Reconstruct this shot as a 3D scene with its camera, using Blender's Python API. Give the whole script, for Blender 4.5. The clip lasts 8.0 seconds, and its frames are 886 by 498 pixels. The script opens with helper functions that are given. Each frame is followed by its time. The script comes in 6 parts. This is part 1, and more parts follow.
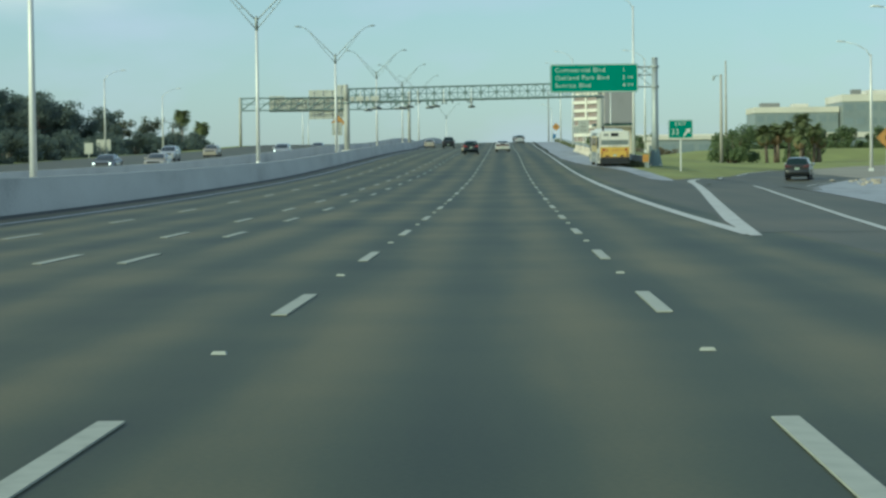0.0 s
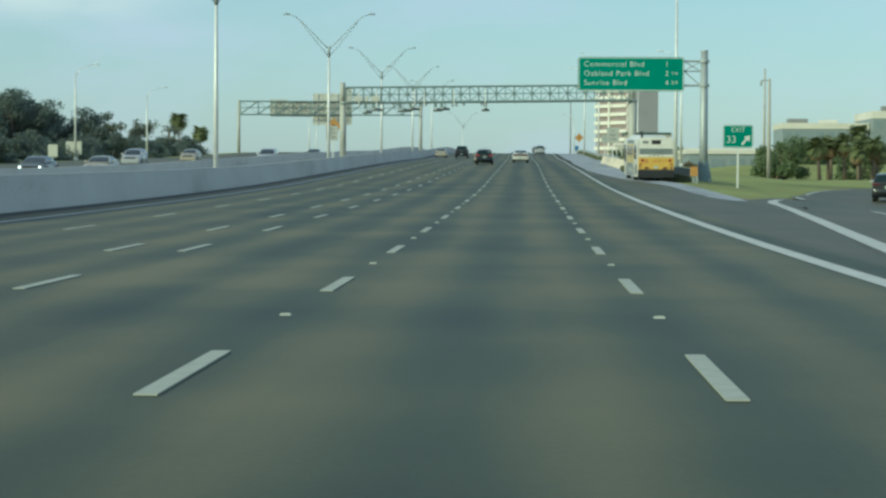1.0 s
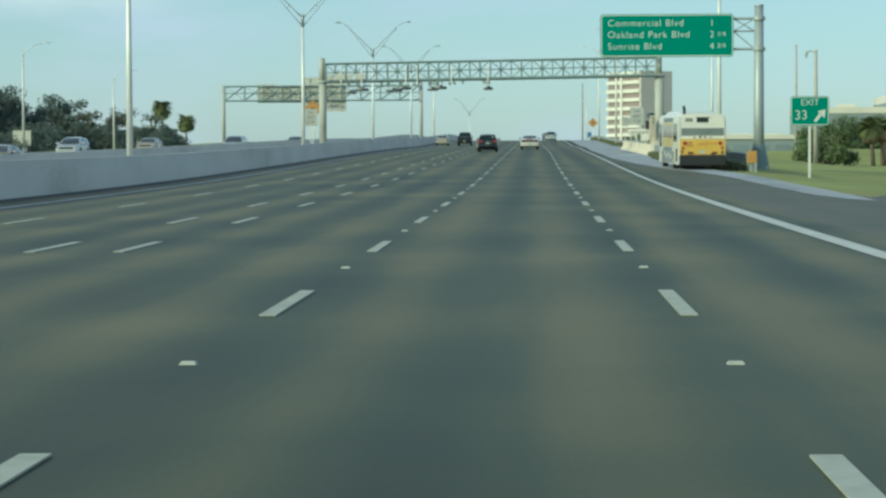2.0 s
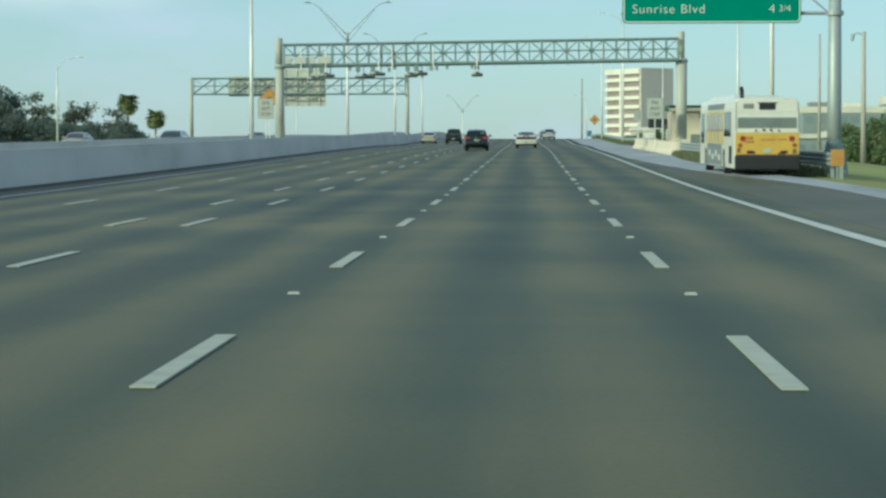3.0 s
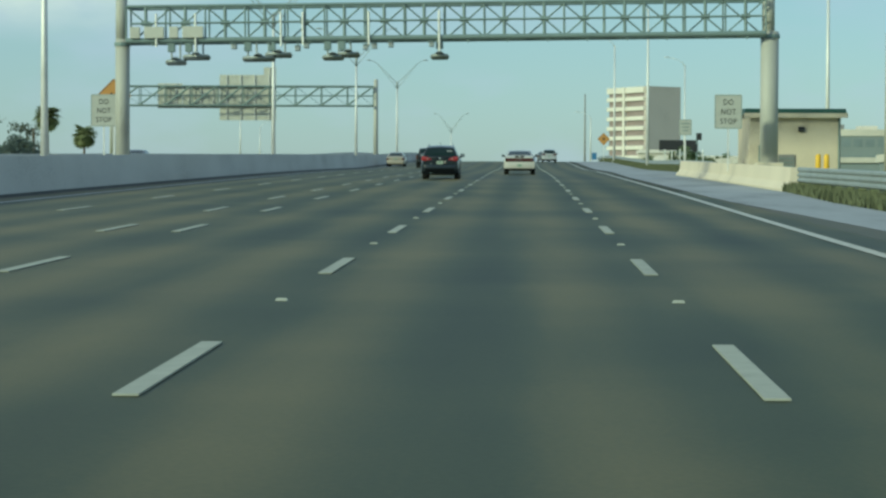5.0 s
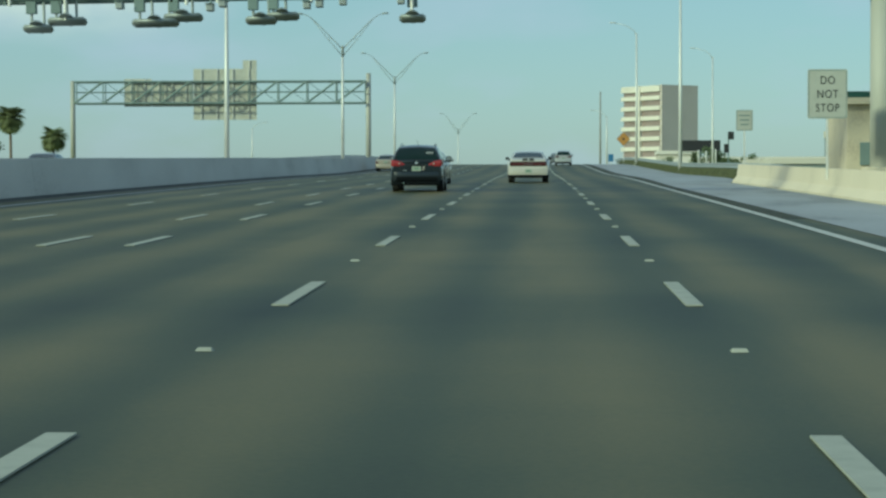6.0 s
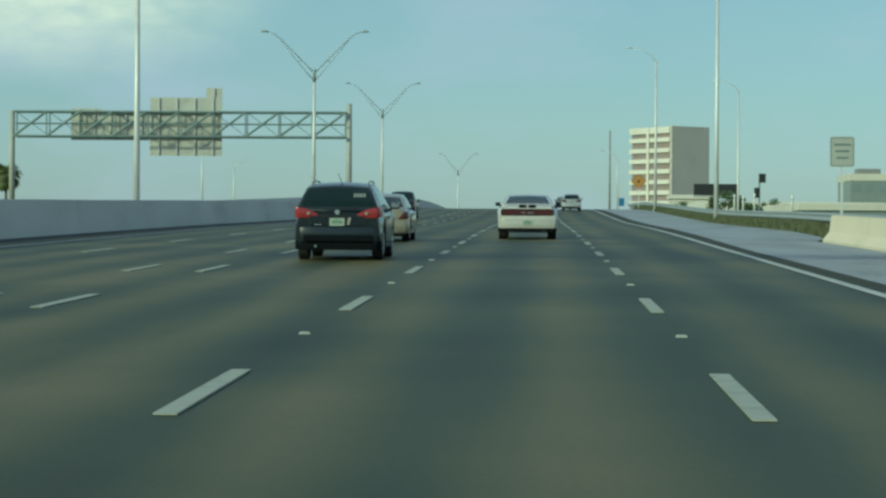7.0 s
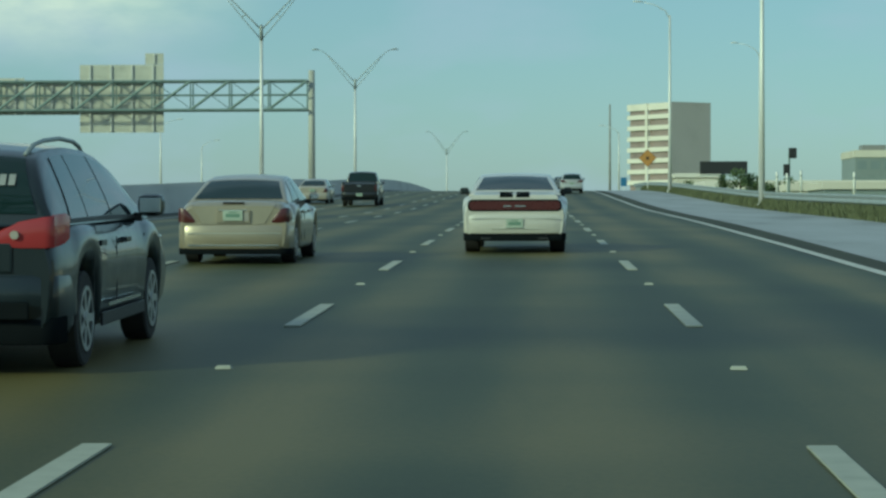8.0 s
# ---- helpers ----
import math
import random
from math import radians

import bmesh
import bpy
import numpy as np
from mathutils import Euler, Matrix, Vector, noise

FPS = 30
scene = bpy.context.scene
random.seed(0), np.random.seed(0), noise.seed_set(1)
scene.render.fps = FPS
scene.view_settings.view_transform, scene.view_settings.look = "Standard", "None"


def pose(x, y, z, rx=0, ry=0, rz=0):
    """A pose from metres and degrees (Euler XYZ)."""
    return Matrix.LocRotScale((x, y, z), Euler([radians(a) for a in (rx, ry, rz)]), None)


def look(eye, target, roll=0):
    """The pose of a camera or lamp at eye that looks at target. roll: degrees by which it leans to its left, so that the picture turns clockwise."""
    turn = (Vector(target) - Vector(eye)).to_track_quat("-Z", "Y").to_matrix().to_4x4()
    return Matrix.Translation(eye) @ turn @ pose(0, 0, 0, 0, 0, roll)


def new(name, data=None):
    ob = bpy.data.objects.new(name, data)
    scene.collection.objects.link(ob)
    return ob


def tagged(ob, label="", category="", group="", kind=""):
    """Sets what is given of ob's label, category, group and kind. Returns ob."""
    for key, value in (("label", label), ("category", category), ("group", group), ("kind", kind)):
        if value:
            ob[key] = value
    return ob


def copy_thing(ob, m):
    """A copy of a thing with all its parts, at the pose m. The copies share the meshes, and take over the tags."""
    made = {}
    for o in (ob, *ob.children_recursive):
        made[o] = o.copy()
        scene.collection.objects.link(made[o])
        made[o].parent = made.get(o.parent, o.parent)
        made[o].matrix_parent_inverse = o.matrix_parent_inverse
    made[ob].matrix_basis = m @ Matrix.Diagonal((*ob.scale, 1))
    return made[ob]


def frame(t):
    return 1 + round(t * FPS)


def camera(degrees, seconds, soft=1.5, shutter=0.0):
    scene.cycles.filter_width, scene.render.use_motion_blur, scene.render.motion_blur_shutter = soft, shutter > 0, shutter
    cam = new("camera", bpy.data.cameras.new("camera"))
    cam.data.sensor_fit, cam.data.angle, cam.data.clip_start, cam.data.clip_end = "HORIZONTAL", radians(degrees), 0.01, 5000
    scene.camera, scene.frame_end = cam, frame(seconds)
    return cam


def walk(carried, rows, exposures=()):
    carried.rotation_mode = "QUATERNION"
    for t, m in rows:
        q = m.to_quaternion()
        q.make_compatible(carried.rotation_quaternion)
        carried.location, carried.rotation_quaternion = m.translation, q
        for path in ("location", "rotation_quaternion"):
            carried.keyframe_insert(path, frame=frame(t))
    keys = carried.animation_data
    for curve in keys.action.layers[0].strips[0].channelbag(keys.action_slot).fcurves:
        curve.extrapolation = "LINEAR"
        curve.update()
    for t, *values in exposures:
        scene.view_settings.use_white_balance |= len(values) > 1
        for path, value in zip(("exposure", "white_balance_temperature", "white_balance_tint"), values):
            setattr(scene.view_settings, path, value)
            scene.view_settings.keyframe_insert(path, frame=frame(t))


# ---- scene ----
# ---- camera and walk ----
cam = camera(23.03, 8.0, soft=2.6)
PATH = [
    (0.0, 0.322, -8.484, 1.355, 1.605, -2.044, 0.617),
    (0.5, 0.462, 7.262, 1.335, 1.585, -2.189, 0.640),
    (1.0, 0.530, 23.094, 1.366, 2.115, -1.731, -0.342),
    (1.5, 0.596, 38.683, 1.423, 2.417, -1.976, 0.301),
    (3.0, 0.426, 85.274, 1.709, 2.261, -2.021, 0.025),
    (3.5, 0.439, 100.726, 1.905, 2.152, -1.021, 0.692),
    (4.0, 0.441, 116.165, 2.084, 2.005, -1.375, -0.500),
    (4.5, 0.484, 131.408, 2.315, 2.039, -1.437, -0.347),
    (6.0, 0.585, 175.787, 3.142, 2.472, -1.355, 0.049),
    (6.5, 0.609, 191.063, 3.482, 2.399, -1.733, 0.440),
    (7.0, 0.639, 206.105, 3.786, 2.589, -0.242, -0.397),
    (7.5, 0.624, 220.977, 4.089, 2.814, -0.883, -0.057),
    (8.0, 0.576, 236.162, 4.410, 2.449, -0.751, 0.083),
]
walk(cam, [(t, pose(x, y, z, 90 + p, r, w)) for t, x, y, z, w, p, r in PATH],
     exposures=((0.0, 0.68, 5200, -29), (3.0, 0.80, 5200, -28), (3.5, 0.68, 5200, -28), (4.5, 0.58, 5200, -30), (6.5, 0.44, 5120, -35), (8.0, 0.35, 5000, -39)))

# ---- world and sun ----
SUN = Vector((-0.74, -0.64, 0.40)).normalized()
world = bpy.data.worlds.new("sky")
scene.world = world
world.use_nodes = True
wn, wl = world.node_tree.nodes, world.node_tree.links
wn.clear()
sky = wn.new("ShaderNodeTexSky")
sky.sky_type = 'NISHITA'
sky.sun_disc = False
sky.sun_elevation = math.asin(SUN.z)
sky.sun_rotation = math.atan2(SUN.x, SUN.y)
sky.air_density, sky.dust_density, sky.ozone_density = 1.0, 0.7, 1.6
bgn = wn.new("ShaderNodeBackground")
bgn.inputs["Strength"].default_value = 0.062
wco = wn.new("ShaderNodeTexCoord")
wmap = wn.new("ShaderNodeMapping")
wmap.inputs["Scale"].default_value = (3.0, 3.0, 8.0)
wnoise = wn.new("ShaderNodeTexNoise")
wnoise.inputs["Scale"].default_value = 2.6
wnoise.inputs["Detail"].default_value = 6
wramp = wn.new("ShaderNodeValToRGB")
wramp.color_ramp.elements[0].position, wramp.color_ramp.elements[1].position = 0.46, 0.72
wmix = wn.new("ShaderNodeMixRGB")
wmix.blend_type = 'MIX'
wmix.inputs["Color2"].default_value = (6.7, 6.0, 7.35, 1)
wmul = wn.new("ShaderNodeMath")
wmul.operation = 'MULTIPLY_ADD'
wmul.inputs[1].default_value = 0.45
wmul.inputs[2].default_value = 0.42
wout = wn.new("ShaderNodeOutputWorld")
wl.new(wco.outputs["Generated"], wmap.inputs["Vector"])
wl.new(wmap.outputs["Vector"], wnoise.inputs["Vector"])
wl.new(wnoise.outputs["Fac"], wramp.inputs["Fac"])
wl.new(wramp.outputs["Color"], wmul.inputs[0])
wl.new(wmul.outputs[0], wmix.inputs["Fac"])
wl.new(sky.outputs["Color"], wmix.inputs["Color1"])
# one thin warm cloud bank low over the left of the road
csub, cmul, clen = (wn.new("ShaderNodeVectorMath") for _ in range(3))
csub.operation, cmul.operation, clen.operation = 'SUBTRACT', 'MULTIPLY', 'LENGTH'
csub.inputs[1].default_value = (-0.225, 0.969, 0.118)
cmul.inputs[1].default_value = (9.0, 1.0, 21.0)
crng = wn.new("ShaderNodeMapRange")
crng.interpolation_type = 'SMOOTHSTEP'
crng.inputs["From Min"].default_value, crng.inputs["From Max"].default_value = 1.15, 0.05
crng.inputs["To Max"].default_value = 1.35
cnoise = wn.new("ShaderNodeTexNoise")
cnoise.inputs["Scale"].default_value, cnoise.inputs["Detail"].default_value = 14.0, 5
cfac = wn.new("ShaderNodeMath")
cfac.operation = 'MULTIPLY'
cwarm = wn.new("ShaderNodeMixRGB")
cwarm.inputs["Color2"].default_value = (13.6, 10.8, 8.4, 1)
wl.new(wco.outputs["Generated"], csub.inputs[0])
wl.new(csub.outputs[0], cmul.inputs[0])
wl.new(cmul.outputs[0], clen.inputs[0])
wl.new(clen.outputs["Value"], crng.inputs["Value"])
wl.new(wmap.outputs["Vector"], cnoise.inputs["Vector"])
wl.new(crng.outputs["Result"], cfac.inputs[0])
wl.new(cnoise.outputs["Fac"], cfac.inputs[1])
wl.new(cfac.outputs[0], cwarm.inputs["Fac"])
wl.new(wmix.outputs["Color"], cwarm.inputs["Color1"])
wl.new(cwarm.outputs["Color"], bgn.inputs["Color"])
wl.new(bgn.outputs["Background"], wout.inputs["Surface"])
sun_data = bpy.data.lights.new("sun", 'SUN')
sun_data.energy, sun_data.angle, sun_data.color = 2.1, radians(5.0), (1.0, 0.78, 0.52)
sun = new("sun", sun_data)
sun.matrix_world = look(SUN * 100, (0, 0, 0))


# ---- materials ----
def mat(name, color, rough=0.6, metal=0.0, var=0.15, scale=3.0, bump=0.0, fine=40.0, stain=None, coat=0.0, stretch=(1, 1, 1)):
    """A surface with variation at two scales, in world metres."""
    m = bpy.data.materials.new(name)
    m.use_nodes = True
    n, l = m.node_tree.nodes, m.node_tree.links
    b = n["Principled BSDF"]
    geo = n.new("ShaderNodeNewGeometry")
    mp = n.new("ShaderNodeMapping")
    mp.inputs["Scale"].default_value = stretch
    l.new(geo.outputs["Position"], mp.inputs["Vector"])
    big, small = n.new("ShaderNodeTexNoise"), n.new("ShaderNodeTexNoise")
    big.inputs["Scale"].default_value, big.inputs["Detail"].default_value = scale, 5
    small.inputs["Scale"].default_value, small.inputs["Detail"].default_value = fine, 3
    l.new(mp.outputs["Vector"], big.inputs["Vector"])
    l.new(mp.outputs["Vector"], small.inputs["Vector"])
    info = n.new("ShaderNodeObjectInfo")
    add = n.new("ShaderNodeMath")
    add.operation = 'MULTIPLY_ADD'
    add.inputs[1].default_value = 0.35
    l.new(small.outputs["Fac"], add.inputs[0])
    l.new(big.outputs["Fac"], add.inputs[2])
    rnd = n.new("ShaderNodeMath")
    rnd.operation = 'MULTIPLY_ADD'
    rnd.inputs[1].default_value = 0.12
    l.new(info.outputs["Random"], rnd.inputs[0])
    l.new(add.outputs[0], rnd.inputs[2])
    ramp = n.new("ShaderNodeValToRGB")
    c = Vector(color[:3])
    dark = Vector(stain) if stain else c * (1 - var * 2)
    lite = c * (1 + var)
    ramp.color_ramp.elements[0].position, ramp.color_ramp.elements[1].position = 0.42, 0.98
    ramp.color_ramp.elements[0].color = (*[max(0, v) for v in dark], 1)
    ramp.color_ramp.elements[1].color = (*[min(1, v) for v in lite], 1)
    mid = ramp.color_ramp.elements.new(0.66)
    mid.color = (*c, 1)
    l.new(rnd.outputs[0], ramp.inputs["Fac"])
    l.new(ramp.outputs["Color"], b.inputs["Base Color"])
    b.inputs["Metallic"].default_value = metal
    rr = n.new("ShaderNodeMapRange")
    rr.inputs["To Min"].default_value, rr.inputs["To Max"].default_value = max(0, rough - 0.12 * rough), min(1, rough + 0.12)
    l.new(small.outputs["Fac"], rr.inputs["Value"])
    l.new(rr.outputs["Result"], b.inputs["Roughness"])
    if coat:
        b.inputs["Coat Weight"].default_value = coat
        b.inputs["Coat Roughness"].default_value = 0.05
    if bump:
        bp = n.new("ShaderNodeBump")
        bp.inputs["Strength"].default_value = bump
        bp.inputs["Distance"].default_value = 0.02
        l.new(small.outputs["Fac"], bp.inputs["Height"])
        l.new(bp.outputs["Normal"], b.inputs["Normal"])
    return m


def leafy(m, amount=0.45):
    """Let light through thin leaves."""
    n, l = m.node_tree.nodes, m.node_tree.links
    b, out = n["Principled BSDF"], n["Material Output"]
    src = b.inputs["Base Color"].links[0].from_socket
    tr, mx = n.new("ShaderNodeBsdfTranslucent"), n.new("ShaderNodeMixShader")
    mx.inputs["Fac"].default_value = amount
    l.new(src, tr.inputs["Color"])
    l.new(b.outputs["BSDF"], mx.inputs[1])
    l.new(tr.outputs["BSDF"], mx.inputs[2])
    l.new(mx.outputs["Shader"], out.inputs["Surface"])
    return m


def glass_mat(name, color, trans=0.5, ior=1.75):
    m = bpy.data.materials.new(name)
    m.use_nodes = True
    b = m.node_tree.nodes["Principled BSDF"]
    b.inputs["Base Color"].default_value = (*color, 1)
    b.inputs["Roughness"].default_value = 0.04
    b.inputs["Transmission Weight"].default_value = trans
    b.inputs["IOR"].default_value = ior
    return m


def lamp_mat(name, color, strength):
    m = bpy.data.materials.new(name)
    m.use_nodes = True
    b = m.node_tree.nodes["Principled BSDF"]
    b.inputs["Base Color"].default_value = (*color, 1)
    b.inputs["Roughness"].default_value = 0.15
    b.inputs["Emission Color"].default_value = (*color, 1)
    b.inputs["Emission Strength"].default_value = strength
    return m


def asphalt_mat(name, dark, lite, lane=3.6576, wear=1.0, track_wear=1.0):
    """Worn asphalt: paler wheel tracks along each lane, dark oil drip between them, long stains and grain."""
    m = bpy.data.materials.new(name)
    m.use_nodes = True
    n, l = m.node_tree.nodes, m.node_tree.links
    b = n["Principled BSDF"]
    geo = n.new("ShaderNodeNewGeometry")
    sep = n.new("ShaderNodeSeparateXYZ")
    l.new(geo.outputs["Position"], sep.inputs[0])
    mp = n.new("ShaderNodeMapping")
    mp.inputs["Scale"].default_value = (1.0, 0.07, 1.0)
    l.new(geo.outputs["Position"], mp.inputs["Vector"])
    streak, patch, grain, blotch = (n.new("ShaderNodeTexNoise") for _ in range(4))
    wide = n.new("ShaderNodeMapping")
    wide.inputs["Scale"].default_value = (0.10, 0.34, 1.0)
    l.new(geo.outputs["Position"], wide.inputs["Vector"])
    blotch.inputs["Scale"].default_value, blotch.inputs["Detail"].default_value = 0.55, 3
    l.new(wide.outputs["Vector"], blotch.inputs["Vector"])
    streak.inputs["Scale"].default_value, streak.inputs["Detail"].default_value = 0.9, 4
    patch.inputs["Scale"].default_value, patch.inputs["Detail"].default_value = 0.13, 4
    grain.inputs["Scale"].default_value, grain.inputs["Detail"].default_value = 24, 4
    l.new(mp.outputs["Vector"], streak.inputs["Vector"])
    l.new(geo.outputs["Position"], patch.inputs["Vector"])
    l.new(geo.outputs["Position"], grain.inputs["Vector"])

    def op(kind, a, c, d=None):
        q = n.new("ShaderNodeMath")
        q.operation = kind
        for i, v in enumerate((a, c, d)):
            if v is None:
                continue
            if isinstance(v, (int, float)):
                q.inputs[i].default_value = v
            else:
                l.new(v, q.inputs[i])
        return q.outputs[0]
    wob = op('MULTIPLY_ADD', streak.outputs["Fac"], 0.7, -0.35)
    xx = op('ADD', sep.outputs["X"], wob)
    cosv = op('COSINE', op('MULTIPLY', xx, 2 * math.pi / (lane / 2)), 0)
    track = op('MULTIPLY_ADD', cosv, -0.17 * track_wear, -0.22 + 0.88 * (1 - wear))
    s = op('MULTIPLY_ADD', streak.outputs["Fac"], 0.50 * wear, track)
    s = op('MULTIPLY_ADD', patch.outputs["Fac"], 0.80 * wear, s)
    s = op('MULTIPLY_ADD', blotch.outputs["Fac"], 0.46 * wear, s)
    s = op('MULTIPLY_ADD', grain.outputs["Fac"], 0.22, s)
    ramp = n.new("ShaderNodeValToRGB")
    ramp.color_ramp.elements[0].position, ramp.color_ramp.elements[1].position = 0.42, 1.0
    ramp.color_ramp.elements[0].color, ramp.color_ramp.elements[1].color = (*dark, 1), (*lite, 1)
    mid = ramp.color_ramp.elements.new(0.70)
    mid.color = (dark[0] * 0.55 + lite[0] * 0.34, dark[1] * 0.55 + lite[1] * 0.42, dark[2] * 0.55 + lite[2] * 0.44, 1)
    l.new(s, ramp.inputs["Fac"])
    l.new(ramp.outputs["Color"], b.inputs["Base Color"])
    b.inputs["Roughness"].default_value = 0.53
    b.inputs["Specular IOR Level"].default_value = 0.24
    bp = n.new("ShaderNodeBump")
    bp.inputs["Strength"].default_value, bp.inputs["Distance"].default_value = 0.12, 0.01
    l.new(grain.outputs["Fac"], bp.inputs["Height"])
    l.new(bp.outputs["Normal"], b.inputs["Normal"])
    return m


M_ROAD = asphalt_mat("worn asphalt", (0.0082, 0.0160, 0.0044), (0.138, 0.121, 0.049), wear=0.82, track_wear=0.72)
M_RAMP = asphalt_mat("ramp asphalt", (0.034, 0.033, 0.018), (0.150, 0.126, 0.074), wear=0.42, track_wear=0.10)
M_GUTTER = mat("dirty tarred gutter", (0.030, 0.034, 0.022), 0.9, var=0.35, scale=0.8, bump=0.4, fine=6, stretch=(1, 0.3, 1))
# grazing reflection on the far ramp, put into a pale base colour
M_SHEEN = mat("pale grazing sheen on ramp", (0.275, 0.255, 0.205), 0.9, var=0.2, scale=0.2, bump=0.2, fine=5, stain=(0.19, 0.175, 0.14))
M_SHOULDER = mat("pale shoulder paving", (0.325, 0.338, 0.365), 0.9, var=0.22, scale=0.42, bump=0.3, fine=7, stain=(0.17, 0.18, 0.19), stretch=(1, 0.3, 1))
M_LSHOULDER = mat("left shoulder concrete", (0.26, 0.26, 0.26), 0.9, var=0.15, scale=0.3, bump=0.3, fine=12, stretch=(1, 0.2, 1))
M_PAINT = mat("worn road paint", (0.386, 0.396, 0.336), 0.7, var=0.12, scale=5, bump=0.1, fine=60)
M_EDGE = mat("thick white edge paint", (0.50, 0.50, 0.47), 0.7, var=0.12, scale=1.2, bump=0.1)
M_CONC = mat("barrier concrete", (0.66, 0.59, 0.46), 0.85, var=0.08, scale=0.3, bump=0.25, fine=18, stain=(0.50, 0.45, 0.36))
M_WALL = mat("median wall concrete", (0.53, 0.525, 0.50), 0.85, var=0.14, scale=0.5, bump=0.25, fine=14, stretch=(1, 0.3, 1))
M_GRASS = mat("mown grass", (0.222, 0.236, 0.062), 0.9, var=0.34, scale=0.14, bump=0.6, fine=2.2, stain=(0.285, 0.222, 0.085), stretch=(1, 0.45, 1))
M_STEEL = mat("galvanised steel", (0.36, 0.39, 0.39), 0.5, metal=0.35, var=0.10, scale=1.5, fine=20)
M_STEEL_D = mat("weathered truss steel", (0.20, 0.255, 0.25), 0.6, metal=0.2, var=0.14, scale=1.2, fine=20)
M_POLE = mat("pale aluminium lamp pole", (0.70, 0.70, 0.67), 0.45, metal=0.25, var=0.08, scale=1, fine=15)
M_CPOLE = mat("concrete utility pole", (0.40, 0.38, 0.34), 0.85, var=0.12, scale=1.0, fine=15, bump=0.2)
M_WPOLE = mat("grey timber pole", (0.27, 0.27, 0.255), 0.85, var=0.2, scale=1.0, fine=15)
M_GREEN = mat("green retroreflective sheeting", (0.003, 0.195, 0.130), 0.45, var=0.06, scale=0.8, fine=6)
M_SIGNW = mat("white sign sheeting", (0.60, 0.60, 0.57), 0.5, var=0.05, scale=1.5, fine=10)
# duller white for the notice signs and some car strips
M_SIGNDULL = mat("dull white sheeting", (0.43, 0.44, 0.40), 0.55, var=0.08, scale=1.5, fine=10)
M_TRIM = mat("dark grained plastic", (0.010, 0.012, 0.014), 0.75, var=0.1, scale=4)
M_TRIM.node_tree.nodes["Principled BSDF"].inputs["Specular IOR Level"].default_value = 0.05
M_TRIM.node_tree.nodes["Principled BSDF"].inputs["IOR"].default_value = 1.08
M_DECAL = mat("grey sticker", (0.30, 0.31, 0.31), 0.5, var=0.1, scale=6)
M_SIGNBACK = mat("bare aluminium sign back", (0.52, 0.52, 0.46), 0.55, metal=0.25, var=0.10, scale=0.9, fine=8)
M_ORANGE = mat("orange sign sheeting", (0.44, 0.235, 0.06), 0.5, var=0.10, scale=2)
M_BLUE = mat("blue sign sheeting", (0.05, 0.15, 0.32), 0.5, var=0.06, scale=2)
M_BLACK = mat("black plastic", (0.018, 0.019, 0.021), 0.55, var=0.15, scale=4)
M_RUBBER = mat("tyre rubber", (0.022, 0.022, 0.023), 0.85, var=0.15, scale=6, bump=0.2)
M_RIM = mat("alloy rim", (0.52, 0.53, 0.54), 0.3, metal=0.8, var=0.08, scale=6)
M_CHROME = mat("chrome trim", (0.75, 0.76, 0.77), 0.14, metal=1.0, var=0.03, scale=6)
M_GLASS = glass_mat("dark tinted car glass", (0.022, 0.030, 0.034), 0.0)
M_REARGLASS = glass_mat("green tinted rear window glass", (0.013, 0.025, 0.026), 0.0, 1.40)
M_PANE = mat("office glass", (0.29, 0.235, 0.225), 0.25, var=0.15, scale=0.15, fine=2)
M_RED = lamp_mat("lit red tail lamp", (0.25, 0.030, 0.036), 0.07)
M_REDD = mat("dark red lamp lens", (0.068, 0.014, 0.014), 0.25, var=0.1, scale=8, coat=0.6)
M_HEAD = lamp_mat("headlamp", (1.0, 0.97, 0.88), 1.6)
M_LENS = mat("clear lamp lens", (0.36, 0.34, 0.31), 0.2, var=0.05, scale=8, coat=0.4)
M_PLATE = mat("pale green plate", (0.40, 0.46, 0.39), 0.5, var=0.08, scale=8)
M_BAR = mat("plate lettering", (0.17, 0.26, 0.20), 0.5, var=0.05, scale=8)
M_TRUNK = mat("bark", (0.16, 0.125, 0.095), 0.9, var=0.25, scale=1.5, bump=0.6, fine=12)
M_LEAF = leafy(mat("dark broad leaves", (0.168, 0.202, 0.172), 0.6, var=0.12, scale=0.25, fine=1.5), 0.6)
M_PINE = leafy(mat("pine needles", (0.150, 0.165, 0.125), 0.7, var=0.25, scale=0.3, fine=1.5))
M_PALM = leafy(mat("palm fronds", (0.225, 0.255, 0.120), 0.6, var=0.25, scale=0.5, fine=2))
M_DEADPALM = leafy(mat("dry palm fronds", (0.36, 0.27, 0.165), 0.8, var=0.25, scale=0.8))
M_BUSH = leafy(mat("shrub leaves", (0.150, 0.195, 0.090), 0.6, var=0.35, scale=0.5, fine=2))
M_HUT = mat("cream stucco", (0.62, 0.55, 0.42), 0.85, var=0.10, scale=0.8, fine=10, bump=0.2, stain=(0.42, 0.36, 0.28))
M_HUTROOF = mat("dark green metal roof", (0.03, 0.085, 0.06), 0.5, var=0.1, scale=1)
M_YELLOW = mat("safety yellow paint", (0.75, 0.48, 0.03), 0.5, var=0.08, scale=3)
M_BAND = mat("white precast band", (0.70, 0.67, 0.62), 0.8, var=0.07, scale=0.2, fine=2)
M_TAN = mat("taupe precast wall", (0.60, 0.545, 0.51), 0.85, var=0.06, scale=0.1, fine=1.0)
M_BLDW = mat("cream roof parapet", (0.62, 0.59, 0.52), 0.8, var=0.08, scale=0.08, fine=1)
